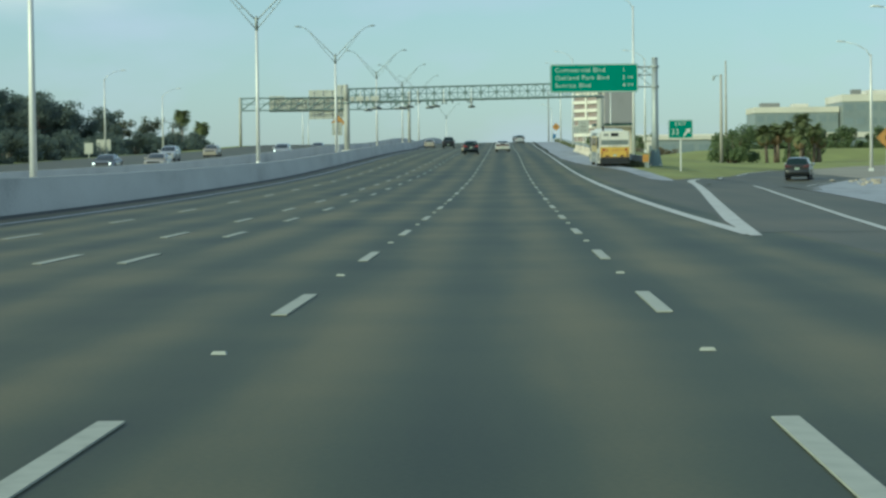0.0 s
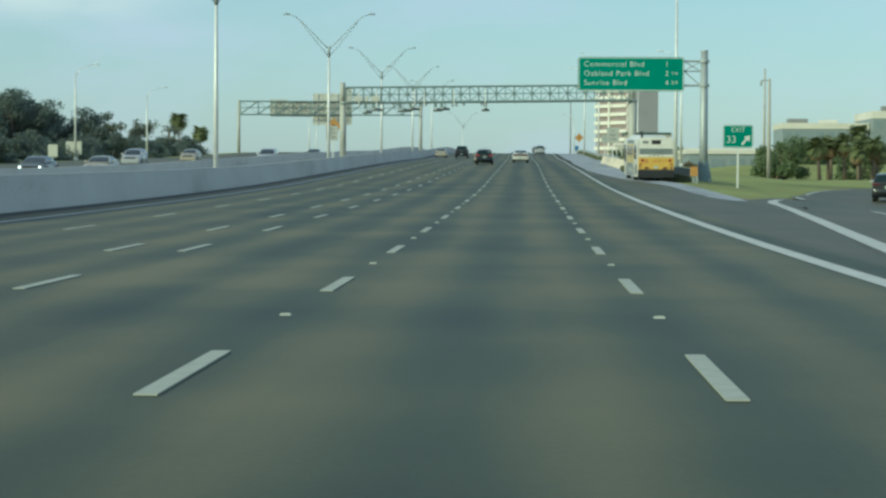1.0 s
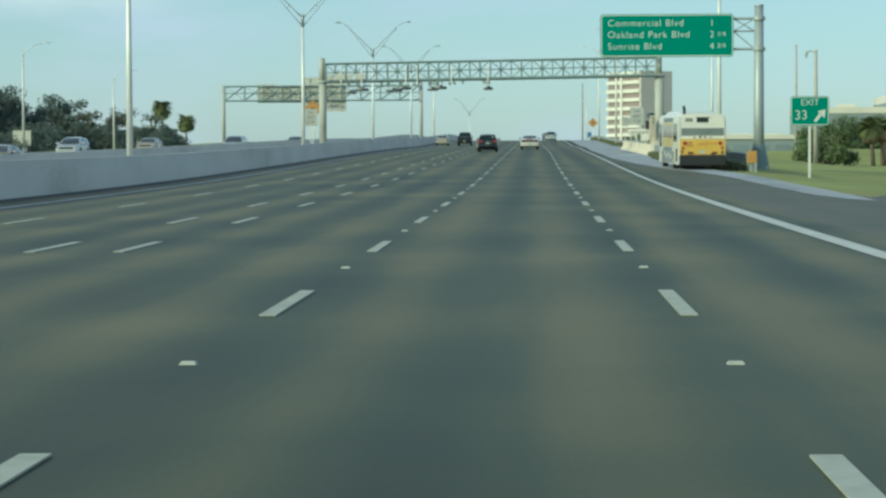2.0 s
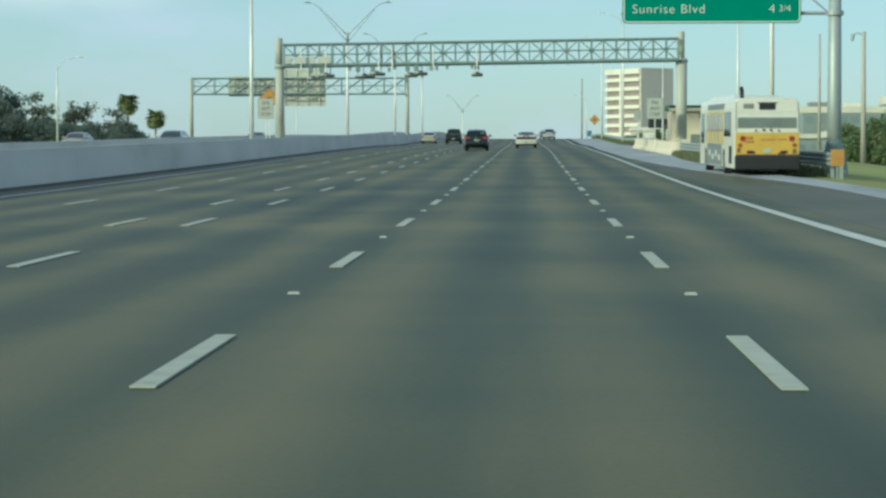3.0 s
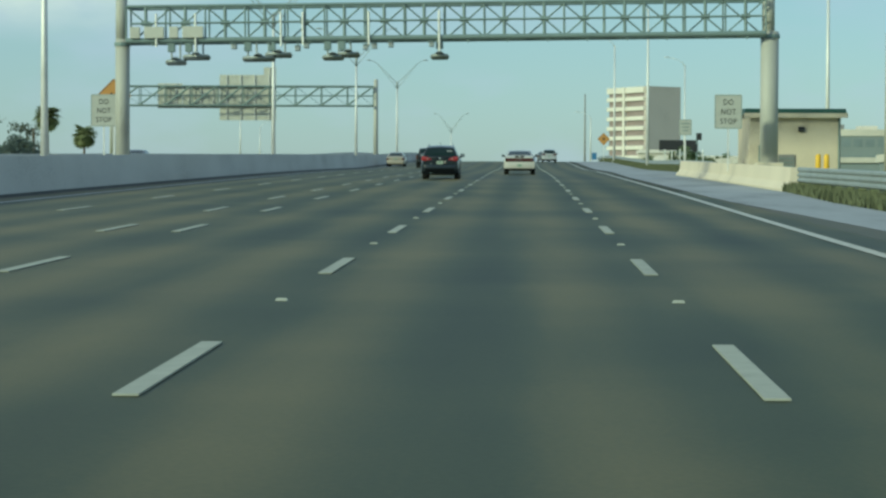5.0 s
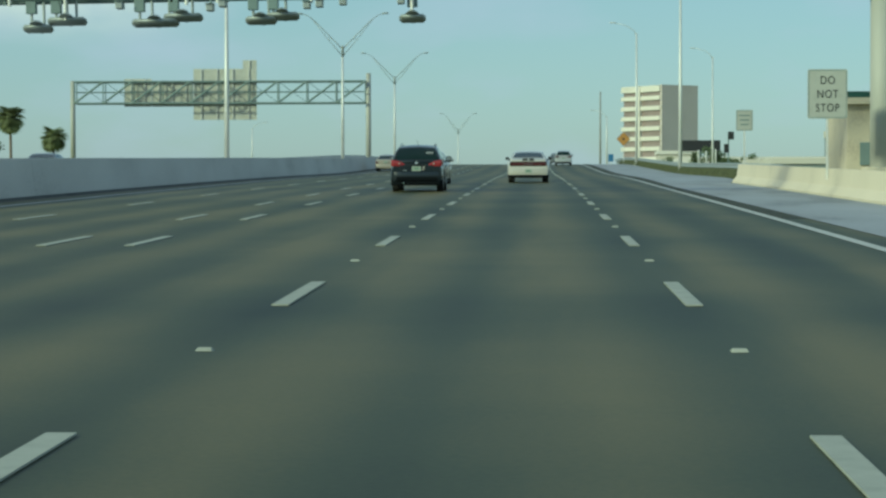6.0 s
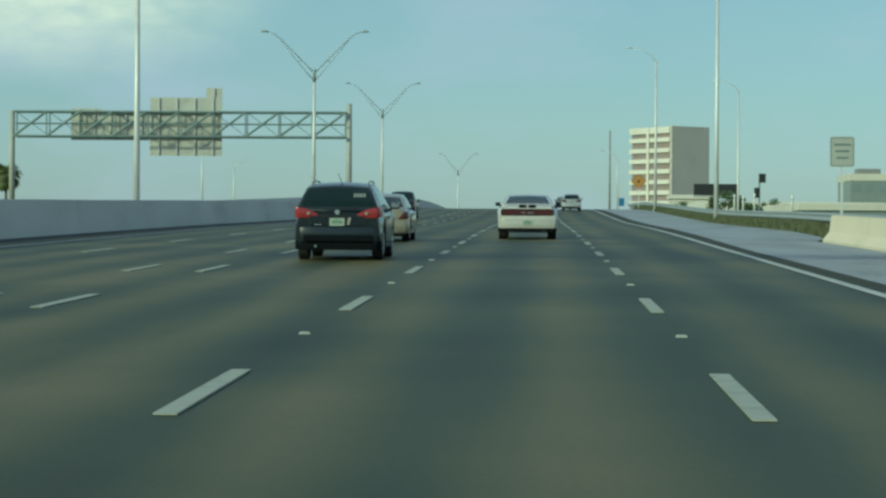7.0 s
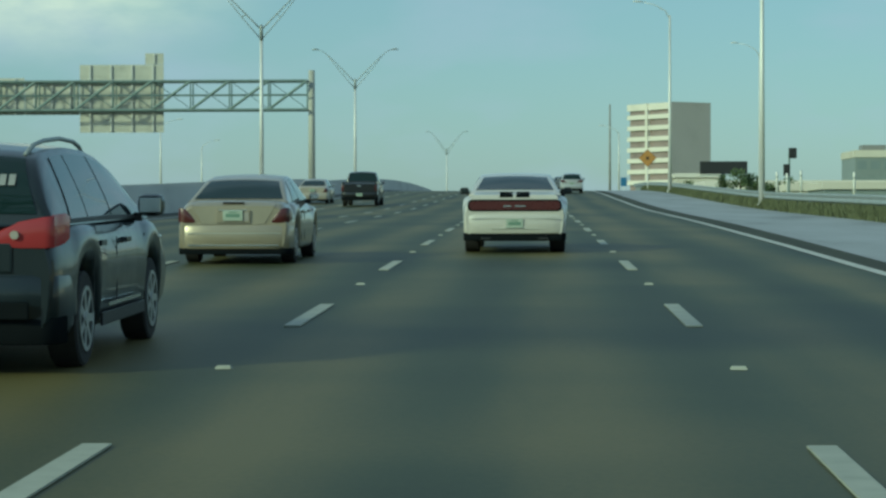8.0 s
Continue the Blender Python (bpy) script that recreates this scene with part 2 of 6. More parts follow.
M_BLDGLASS = mat("grey office glazing", (0.205, 0.245, 0.262), 0.3, var=0.12, scale=0.1, fine=1)
M_BLDG = mat("grey blue curtain wall", (0.235, 0.27, 0.275), 0.35, var=0.10, scale=0.06, fine=0.6)
M_BUSW = mat("cream white bus paint", (0.72, 0.70, 0.63), 0.35, var=0.05, scale=0.8, fine=8, coat=0.3)
M_BUSY = mat("golden yellow bus paint", (0.58, 0.38, 0.07), 0.4, var=0.12, scale=1.2, fine=8, coat=0.3)
M_BUSGLASS = mat("amber tinted bus glass", (0.30, 0.22, 0.09), 0.15, var=0.25, scale=0.8, fine=3, coat=0.5)
M_BUSG = mat("grey bus panel", (0.23, 0.23, 0.22), 0.4, var=0.1, scale=1.2, fine=8)


# ---- geometry helpers ----
def part(name, bm, material, parent=None, label="", smooth=False):
    me = bpy.data.meshes.new(name)
    if smooth:
        for f in bm.faces:
            f.smooth = True
    bm.normal_update()
    bm.to_mesh(me)
    bm.free()
    me.materials.append(material)
    ob = new(name, me)
    if parent is not None:
        ob.parent = parent
    if label:
        ob["label"] = label
    return ob


def thing(name, m, label, category, group=""):
    root = new(name)
    root.empty_display_size = 0.2
    root.matrix_world = m
    return tagged(root, label, category, group)


def share(name, me, parent, m, label=""):
    ob = new(name, me)
    ob.parent = parent
    ob.matrix_basis = m
    if label:
        ob["label"] = label
    return ob


def box(bm, x0, x1, y0, y1, z0, z1, bevel=0.0):
    v = [bm.verts.new(p) for p in ((x0, y0, z0), (x1, y0, z0), (x1, y1, z0), (x0, y1, z0),
                                   (x0, y0, z1), (x1, y0, z1), (x1, y1, z1), (x0, y1, z1))]
    fs = [bm.faces.new([v[i] for i in q]) for q in ((3, 2, 1, 0), (4, 5, 6, 7), (0, 1, 5, 4), (1, 2, 6, 5), (2, 3, 7, 6), (3, 0, 4, 7))]
    if bevel:
        es = list({e for f in fs for e in f.edges})
        bmesh.ops.bevel(bm, geom=es, offset=bevel, segments=2, affect='EDGES', profile=0.6)
    return bm


def hexa(bm, pts):
    """A solid from 8 corners: four below, four above, both in the same turn."""
    v = [bm.verts.new(p) for p in pts]
    for q in ((3, 2, 1, 0), (4, 5, 6, 7), (0, 1, 5, 4), (1, 2, 6, 5), (2, 3, 7, 6), (3, 0, 4, 7)):
        bm.faces.new([v[i] for i in q])
    return bm


def tube(bm, pts, radii, n=10, cap=True):
    pts = [Vector(p) for p in pts]
    if isinstance(radii, (int, float)):
        radii = [radii] * len(pts)
    rings = []
    for i, p in enumerate(pts):
        d = (pts[min(i + 1, len(pts) - 1)] - pts[max(i - 1, 0)]).normalized()
        side = d.cross(Vector((0, 0, 1)) if abs(d.z) < 0.95 else Vector((1, 0, 0))).normalized()
        up = side.cross(d).normalized()
        rings.append([bm.verts.new(p + radii[i] * (math.cos(a) * side + math.sin(a) * up))
                      for a in (2 * math.pi * k / n for k in range(n))])
    for a, b in zip(rings, rings[1:]):
        for k in range(n):
            bm.faces.new((a[k], a[(k + 1) % n], b[(k + 1) % n], b[k]))
    if cap:
        bm.faces.new(list(reversed(rings[0])))
        bm.faces.new(rings[-1])
    return bm


def disc(bm, centre, axis, r, depth, n=20, inset=0.0):
    a = Vector(axis).normalized() * depth / 2
    c = Vector(centre)
    if inset:
        return tube(bm, [c - a, c - a * 0.75, c + a * 0.75, c + a], [r - inset, r, r, r - inset], n)
    return tube(bm, [c - a, c + a], r, n)


def B():
    return bmesh.new()


def mesh_of(name, bm, material):
    me = bpy.data.meshes.new(name)
    bm.normal_update()
    bm.to_mesh(me)
    bm.free()
    me.materials.append(material)
    return me


def lettering(text, size, material, parent, m, name="lettering", align='LEFT', label="", spread=1.0):
    cu = bpy.data.curves.new("text", 'FONT')
    cu.body, cu.size, cu.extrude, cu.align_x, cu.align_y = text, size, 0.004, align, 'CENTER'
    cu.offset = -size * 0.006
    cu.space_character = spread
    tmp = new("text", cu)
    bpy.context.view_layer.update()
    me = bpy.data.meshes.new_from_object(tmp.evaluated_get(bpy.context.evaluated_depsgraph_get()))
    bpy.data.objects.remove(tmp)
    me.materials.clear()
    me.materials.append(material)
    ob = new(name, me)
    ob.parent = parent
    ob.matrix_basis = m
    if label:
        ob["label"] = label
    return ob


def smoothstep(a, b, x):
    t = min(1.0, max(0.0, (x - a) / (b - a)))
    return t * t * (3 - 2 * t)


# ---- the lie of the land ----
# road level every 40 m, from 20 m behind the start
PROFILE = [0.0, 0.0, 0.14, 0.52, 1.08, 1.87, 2.71, 3.52, 4.26, 4.92, 5.83, 6.76, 7.45, 7.73, 7.65, 7.31, 6.8, 6.2, 5.5, 4.7, 3.9, 3.2, 2.7, 2.4, 2.3]


def ZR(y):
    s = (y + 20.0) / 40.0
    if s < 1:
        return 0.0
    i = int(s)
    if i > len(PROFILE) - 3:
        return PROFILE[-1]
    u = s - i
    a, b, c, d = PROFILE[i - 1], PROFILE[i], PROFILE[i + 1], PROFILE[i + 2]
    return b + 0.5 * u * (c - a + u * (2 * a - 5 * b + 4 * c - d + u * (3 * (b - c) + d - a)))


def CX(y):
    """How far the lanes wander sideways."""
    tab = [(20, 0.0), (60, 0.06), (100, 0.08), (140, 0.11), (180, 0.12), (220, 0.17), (260, 0.18), (300, 0.10), (340, 0.04), (700, -0.45)]
    if y <= 20:
        return 0.0
    for (a, p), (c, q) in zip(tab, tab[1:]):
        if y <= c:
            return p + (q - p) * (y - a) / (c - a)
    return -0.45


def gz(x, y):
    """Ground level: the road stands on a bank that falls to the flat land on both sides."""
    r = ZR(y)
    low = min(r, 1.5 + 0.006 * max(0.0, y - 170)) if y < 420 else min(r, 3.0)
    if x > 0:
        low += 1.9 * smoothstep(288, 325, y) * (1 - smoothstep(395, 440, y)) * smoothstep(24, 34, x)
        dip = 0.8 * smoothstep(11.5, 19, x) * smoothstep(60, 125, y) * (1 - smoothstep(160, 215, y)) * (1 - smoothstep(40, 70, x))
        return r + (low - r) * smoothstep(16.5, 26, x) - dip
    return r + (low - r) * smoothstep(54, 72, -x)


YS = [-80 + 5 * i for i in range(166)]


def strip(bm, left, right, lift, ys, nx=1):
    """A strip of ground between two lines x = left(y) and x = right(y)."""
    rows = []
    for y in ys:
        a, b = left(y), right(y)
        rows.append([bm.verts.new((a + (b - a) * k / nx, y, gz(a + (b - a) * k / nx, y) + lift)) for k in range(nx + 1)])
    for p, q in zip(rows, rows[1:]):
        for k in range(nx):
            bm.faces.new((p[k], p[k + 1], q[k + 1], q[k]))
    return bm


# ground sheet
bm = B()
gx = [-4000, -1500, -600, -300, -200, -140, -110, -95, -84, -76, -72, -68, -64, -60, -57, -54, -50, -36, -18, 0, 5, 10.5, 11.5, 13, 14.5, 15.5, 16.5, 18, 20, 22, 24, 26, 30, 36, 45, 60, 90, 150, 300, 700, 1800, 4500]
gy = [-700, -250] + YS + [790, 850, 950, 1100, 1400, 2000, 3000, 4800]
rows = []
for y in gy:
    row = []
    for x in gx:
        row.append(bm.verts.new((x, y, gz(x, y) - 0.10)))
    rows.append(row)
for p, q in zip(rows, rows[1:]):
    for k in range(len(gx) - 1):
        bm.faces.new((p[k], p[k + 1], q[k + 1], q[k]))
ground = tagged(part("ground", bm, M_GRASS, smooth=True), "green mown grass verge and flat land beside a motorway", "ground", kind="structure")

# main carriageway, shoulders, far carriageway
road = tagged(part("road", strip(B(), lambda y: -13.75, lambda y: 6.1 if y < 230 else 6.95, 0.0, YS, 6), M_ROAD),
              "worn dark asphalt motorway with brownish wheel tracks", "road", kind="structure")
lshoulder = tagged(part("shoulder_left", strip(B(), lambda y: -14.35, lambda y: -13.75, 0.0, YS), M_RAMP),
                   "narrow asphalt strip beside the median wall", "shoulder", kind="structure")
far_road = tagged(part("road_opposite", strip(B(), lambda y: -50.0, lambda y: -21.7, 0.0, YS, 4), M_RAMP),
                  "asphalt carriageway of the opposite direction", "road", kind="structure")


def interp(tab, y):
    if y <= tab[0][0]:
        return tab[0][1]
    for (a, p), (b, q) in zip(tab, tab[1:]):
        if y <= b:
            return p + (q - p) * (y - a) / (b - a)
    return tab[-1][1]


SHOULDER_L = [(113, 9.75), (115, 9.30), (119, 8.95), (131, 8.95), (148, 9.15), (158, 8.70), (166, 7.75), (176, 7.15), (185, 6.78), (195, 6.50), (207, 6.05), (262, 5.95), (276, 6.18), (286, 6.34), (301, 6.50), (337, 6.75), (760, 6.75)]
SHOULDER_R = [(113, 9.80), (119, 10.05), (125, 10.2), (148, 10.5), (160, 10.2), (172, 9.3), (186, 8.85), (205, 8.80), (216, 9.2), (219, 9.3), (275, 9.3), (282, 10.5), (300, 11.25), (760, 11.25)]
ys = [113, 115, 119, 125, 131, 138, 145] + [y for y in YS if y >= 150]
shoulder = tagged(part("shoulder_right", strip(B(), lambda y: interp(SHOULDER_L, y), lambda y: interp(SHOULDER_R, y), 0.012, ys), M_SHOULDER),
                  "pale bluish grey sanded shoulder beside the road", "shoulder", kind="structure")
# asphalt of the exit gore and the deceleration lane
GORE_R = [(-80, 13.0), (36, 13.2), (60, 14.2), (90, 16.5), (107, 11.5), (112, 10.6), (125, 9.8), (150, 9.55), (165, 8.8), (185, 7.5), (205, 6.8), (240, 6.2)]
ysg = [y for y in YS if y < 90] + [90, 94, 98, 102, 107, 112, 118, 125, 135, 150, 163, 176, 190, 205, 240]
gore = tagged(part("gore", strip(B(), lambda y: 6.1, lambda y: max(6.1, interp(GORE_R, y) if y < 88 or y > 106 else 10.6), 0.003, ysg, 2), M_RAMP),
              "dark asphalt gore between motorway and exit ramp", "road", kind="structure")
# exit ramp curving off to the right
RAMP = [(36, 9.2, 0.062), (60, 10.9, 0.075), (90, 13.6, 0.10), (118, 16.9, 0.13), (147, 21.2, 0.20), (170, 28.0, 0.42), (187, 39.0, 0.70), (198, 55.0, 0.95), (205, 80.0, 1.15), (212, 125.0, 1.35), (216, 190.0, 1.45), (219, 290.0, 1.5)]


def ramp_at(s):
    i = min(int(s), len(RAMP) - 2)
    u = s - i
    p0, p1 = RAMP[i], RAMP[i + 1]
    y, x, a = (p0[k] + (p1[k] - p0[k]) * u for k in range(3))
    return Vector((x, y, 0)), Vector((math.cos(a), -math.sin(a), 0))


def ramp_strip(o0, o1, lift, s0=0.0, s1=11.0, nx=2, step=0.2):
    b = B()
    rows = []
    k = s0
    while k <= s1 + 1e-6:
        c, side = ramp_at(k)
        row = []
        for j in range(nx + 1):
            p = c + side * (o0 + (o1 - o0) * j / nx)
            row.append(b.verts.new((p.x, p.y, gz(p.x, p.y) + lift)))
        rows.append(row)
        k += step
    for p, q in zip(rows, rows[1:]):
        for j in range(nx):
            b.faces.new((p[j], p[j + 1], q[j + 1], q[j]))
    return b


ramp = tagged(part("ramp", ramp_strip(-4.2, 4.6, 0.008, nx=4), M_RAMP), "dark asphalt exit ramp curving away from the motorway", "road", kind="structure")
FAR_L = [(121, 13.0), (135, 14.2), (147, 15.6), (157, 17.2), (165, 18.7), (171, 20.0), (177, 21.9), (182, 24.0), (186, 27.0), (190, 29.7), (194, 32.4), (199, 36.5), (203, 42.0), (206, 52.0), (209, 72.0), (212, 112.0)]
ysr = [121, 128, 135, 141, 147, 152, 157, 161, 165, 168, 171, 174, 177, 180, 182, 184, 186, 188, 190, 192, 194, 196.5, 199, 201, 203, 206, 209, 212]
part("ramp_side", strip(B(), lambda y: interp(FAR_L, y), lambda y: interp(FAR_L, y) + 9.0, 0.0125, ysr, 3), M_RAMP, ramp)
# pale sheet over the ramp's far bend imitates its low-angle sheen
SHEEN_L = [(150, 26.6), (158, 26.1), (170, 25.8), (180, 25.9), (185, 26.8), (187, 28.0), (194, 32.7), (199, 36.8), (206, 52.3), (209, 72.5), (212, 112.5)]
SHEEN_R = [(150, 29.5), (158, 33.0), (166, 36.5), (175, 41.5), (183, 48.0), (190, 57.0), (196, 70.0), (202, 92.0), (206, 106.0), (212, 124.0)]
part("apron", strip(B(), lambda y: interp(SHEEN_L, y), lambda y: interp(SHEEN_R, y), 0.018, [150, 154, 158, 162, 166, 170, 175, 180, 183, 185, 187, 190, 194, 196.5, 199, 202, 206, 209, 212], 8), M_SHEEN, ramp, "far bend of the exit ramp, its grazing sheen painted pale")
PALE_L = [(20, 10.1), (62, 12.5), (77, 13.3), (88, 14.0), (105, 16.0), (125, 18.9), (131, 20.4), (146, 24.5), (155, 28.0), (160, 30.6)]
tagged(part("ramp_shoulder", strip(B(), lambda y: interp(PALE_L, y), lambda y: interp(PALE_L, y) + interp(((20, 3.0), (100, 4.0), (140, 7.5), (160, 9.0)), y), 0.022, [20, 30, 40, 50, 62, 70, 77, 82, 88, 96, 105, 112, 119, 125, 131, 138, 146, 151, 155, 160], 3), M_SHOULDER), "pale sanded shoulder along the exit ramp", "shoulder", kind="structure")

# painted lines
EDGE_X = [(35, 5.21), (252, 5.21), (267, 5.27), (279, 5.40), (302, 5.57), (322, 5.72), (400, 5.85), (760, 5.85)]
EDGE_W = [(35, 0.34), (100, 0.33), (120, 0.28), (140, 0.20), (760, 0.18)]
part("edge_line", strip(B(), lambda y: interp(EDGE_X, y) - interp(EDGE_W, y) / 2 + CX(y), lambda y: interp(EDGE_X, y) + interp(EDGE_W, y) / 2 + CX(y), 0.010, [y for y in YS if y >= 35]), M_EDGE, road)
part("edge_line", strip(B(), lambda y: -13.06, lambda y: -12.86, 0.010, YS), M_EDGE, road)
part("gutter", strip(B(), lambda y: interp(EDGE_X, y) + 0.13, lambda y: interp(SHOULDER_L, y) + 0.06, 0.006, [y for y in YS if y >= 220]), M_GUTTER, road, "dark dirty strip beside the edge line")
GORE_L = [(34, 5.10), (45, 5.72), (56, 6.56), (74, 7.90), (85, 8.72), (100, 9.75), (107, 10.15)]
part("gore_line", strip(B(), lambda y: interp(GORE_L, y), lambda y: interp(GORE_L, y) + interp(((34, 0.25), (45, 0.44), (80, 0.42), (107, 0.36)), y), 0.014, [34, 39, 45, 50, 56, 65, 74, 85, 92, 100, 107]), M_EDGE, gore)
NOSE_L = [(103, 9.9), (117, 10.25), (119.5, 11.1), (122, 12.4), (124, 13.4)]
part("gore_nose", strip(B(), lambda y: interp(NOSE_L, y), lambda y: interp(((103, 11.2), (110, 11.9), (118, 12.95), (124, 13.9)), y), 0.0055, [103, 107, 112, 117, 118.2, 119.5, 121, 122, 124], 3), M_RAMP, gore)


def ribbon(pts):
    """A painted line along points (x, y, width)."""
    b = B()
    pairs = []
    for k, (x, y, w) in enumerate(pts):
        q0, q1 = pts[max(k - 1, 0)], pts[min(k + 1, len(pts) - 1)]
        n2 = Vector((q1[1] - q0[1], q0[0] - q1[0], 0)).normalized() * w / 2
        pairs.append([b.verts.new((x + e * n2.x, y + e * n2.y, gz(x, y) + 0.024)) for e in (-1, 1)])
    for a, c in zip(pairs, pairs[1:]):
        b.faces.new((a[0], a[1], c[1], c[0]))
    return b


part("gore_line", ribbon([(10.25, 106.0, 0.42), (10.45, 110.0, 0.42), (10.85, 113.5, 0.40), (11.5, 116.6, 0.36), (12.4, 119.2, 0.30), (13.2, 121.6, 0.26)]), M_EDGE, gore)
part("ramp_line", ribbon([(13.2, 121.6, 0.26)] + [(interp(FAR_L, y) + 0.3, y, 0.24) for y in ysr[2:15]]), M_EDGE, ramp)
part("ramp_line", ribbon([(18.9, 123.2, 0.16), (18.55, 124.6, 0.2), (19.1, 128.5, 0.2), (19.85, 132.2, 0.2), (20.95, 136, 0.2), (22.8, 140.7, 0.2), (24.2, 143.4, 0.2), (26.2, 147, 0.2)]), M_EDGE, ramp)
RLINE = [(28, 7.55), (39.7, 8.51), (47, 9.04), (57.5, 9.84), (71.7, 10.84), (88, 11.90), (98, 12.50)]
part("ramp_line", strip(B(), lambda y: interp(RLINE, y) - 0.10, lambda y: interp(RLINE, y) + 0.10, 0.020, [28, 34, 40, 47, 57.5, 65, 72, 80, 88, 93, 98]), M_EDGE, ramp)

dash_me = mesh_of("lane_dash", box(B(), -0.075, 0.075, -0.12, 3.27, 0.0, 0.012), M_PAINT)
mark_me = mesh_of("road_stud", hexa(B(), [(-0.06, 0, 0), (0.06, 0, 0), (0.06, 0.11, 0), (-0.06, 0.11, 0),
                                          (-0.045, 0.03, 0.022), (0.045, 0.03, 0.022), (0.045, 0.08, 0.022), (-0.045, 0.08, 0.022)]), M_PAINT)


def on_road(x, y, lift=0.0):
    g = math.atan2(ZR(y + 1.5) - ZR(y - 1.5), 3.0)
    return Matrix.Translation((x, y, ZR(y) + lift)) @ Matrix.Rotation(g, 4, 'X')


for lx in (-1.8288, 1.8288, -5.4864, -6.78, -10.1):
    for k in range(-1, 44):
        y = k * 12.192
        g = math.atan2(ZR(y + 3.05) - ZR(y), 3.05)
        share("lane_dash", dash_me, road, Matrix.Translation((lx + CX(y + 1.5), y, ZR(y) + 0.004)) @ Matrix.Rotation(g, 4, 'X'))
for lx in (-1.8288, 1.8288):
    for k in range(-1, 34):
        y = k * 12.192 + 7.69
        share("road_stud", mark_me, road, on_road(lx + CX(y), y, 0.002))

# median walls, one along each carriageway, with a gravel strip between them
WALL_H = 1.17


def median_wall(name, x, s, label):
    """s: side of the traffic, which has the sloped foot."""
    root = thing(name, Matrix(), label, "wall")
    root["kind"] = "structure"
    prof = [(x - s * 0.36, 0.0), (x - s * 0.34, WALL_H), (x - s * 0.16, WALL_H), (x - s * 0.035, 0.30), (x - s * 0.015, 0.10), (x - s * 0.015, 0.0)]
    for y0 in range(-60, 745, 12):
        bm = B()
        ends = []
        for yy in (y0 + 0.012, y0 + 4, y0 + 8, y0 + 11.988):
            ends.append([bm.verts.new((px, yy, ZR(yy) + z - (0.05 if z == 0 else 0))) for px, z in prof])
        for a, c in zip(ends, ends[1:]):
            for k in range(len(prof) - 1):
                bm.faces.new((a[k], c[k], c[k + 1], a[k + 1]))
        bm.faces.new(ends[0])
        bm.faces.new(list(reversed(ends[-1])))
        bmesh.ops.recalc_face_normals(bm, faces=bm.faces)
        part("wall_panel", bm, M_WALL, root)
    return root


median_wall("wall_median", -14.30, 1, "grey concrete median barrier wall along the carriageway")
median_wall("wall_opposite", -21.70, -1, "grey concrete median barrier wall of the opposite carriageway")
tagged(part("median", strip(B(), lambda y: -21.4, lambda y: -14.6, 0.02, YS), M_LSHOULDER), "grey gravel strip between the median walls", "ground", kind="structure")
bm = B()
for ya, yb in zip(YS, YS[1:]):
    hexa(bm, [(-14.32, ya, ZR(ya) - 0.02), (-14.20, ya, ZR(ya) - 0.02), (-14.20, yb, ZR(yb) - 0.02), (-14.32, yb, ZR(yb) - 0.02),
              (-14.32, ya, ZR(ya) + 0.085), (-14.27, ya, ZR(ya) + 0.085), (-14.27, yb, ZR(yb) + 0.085), (-14.32, yb, ZR(yb) + 0.085)])
M_TAR = mat("weathered tar fillet", (0.055, 0.058, 0.056), 0.85, var=0.25, scale=0.6)
part("gutter", bm, M_TAR, road, "dark tarred fillet at the foot of the wall")

# right concrete barrier
barrier = thing("barrier", Matrix(), "sunlit cream concrete safety barrier along the shoulder", "barrier")
barrier["kind"] = "structure"
bprof = [(9.35, 0.0), (9.35, 0.08), (9.55, 0.33), (9.62, 0.84), (9.80, 0.84), (9.90, 0.0)]
cuts = [221, 230, 239, 248, 257, 266, 274]
for y0, y1 in zip(cuts, cuts[1:]):
    bm = B()
    ends = []
    for yy in (y0 + 0.012, (y0 + y1) / 2, y1 - 0.012):
        ends.append([bm.verts.new((x, yy, ZR(yy) + z - (0.05 if z == 0 else 0))) for x, z in bprof])
    for a, b in zip(ends, ends[1:]):
        for k in range(len(bprof) - 1):
            bm.faces.new((a[k], b[k], b[k + 1], a[k + 1]))
    bm.faces.new(ends[0])
    bm.faces.new(list(reversed(ends[-1])))
    part("barrier_panel", bm, M_CONC, barrier)


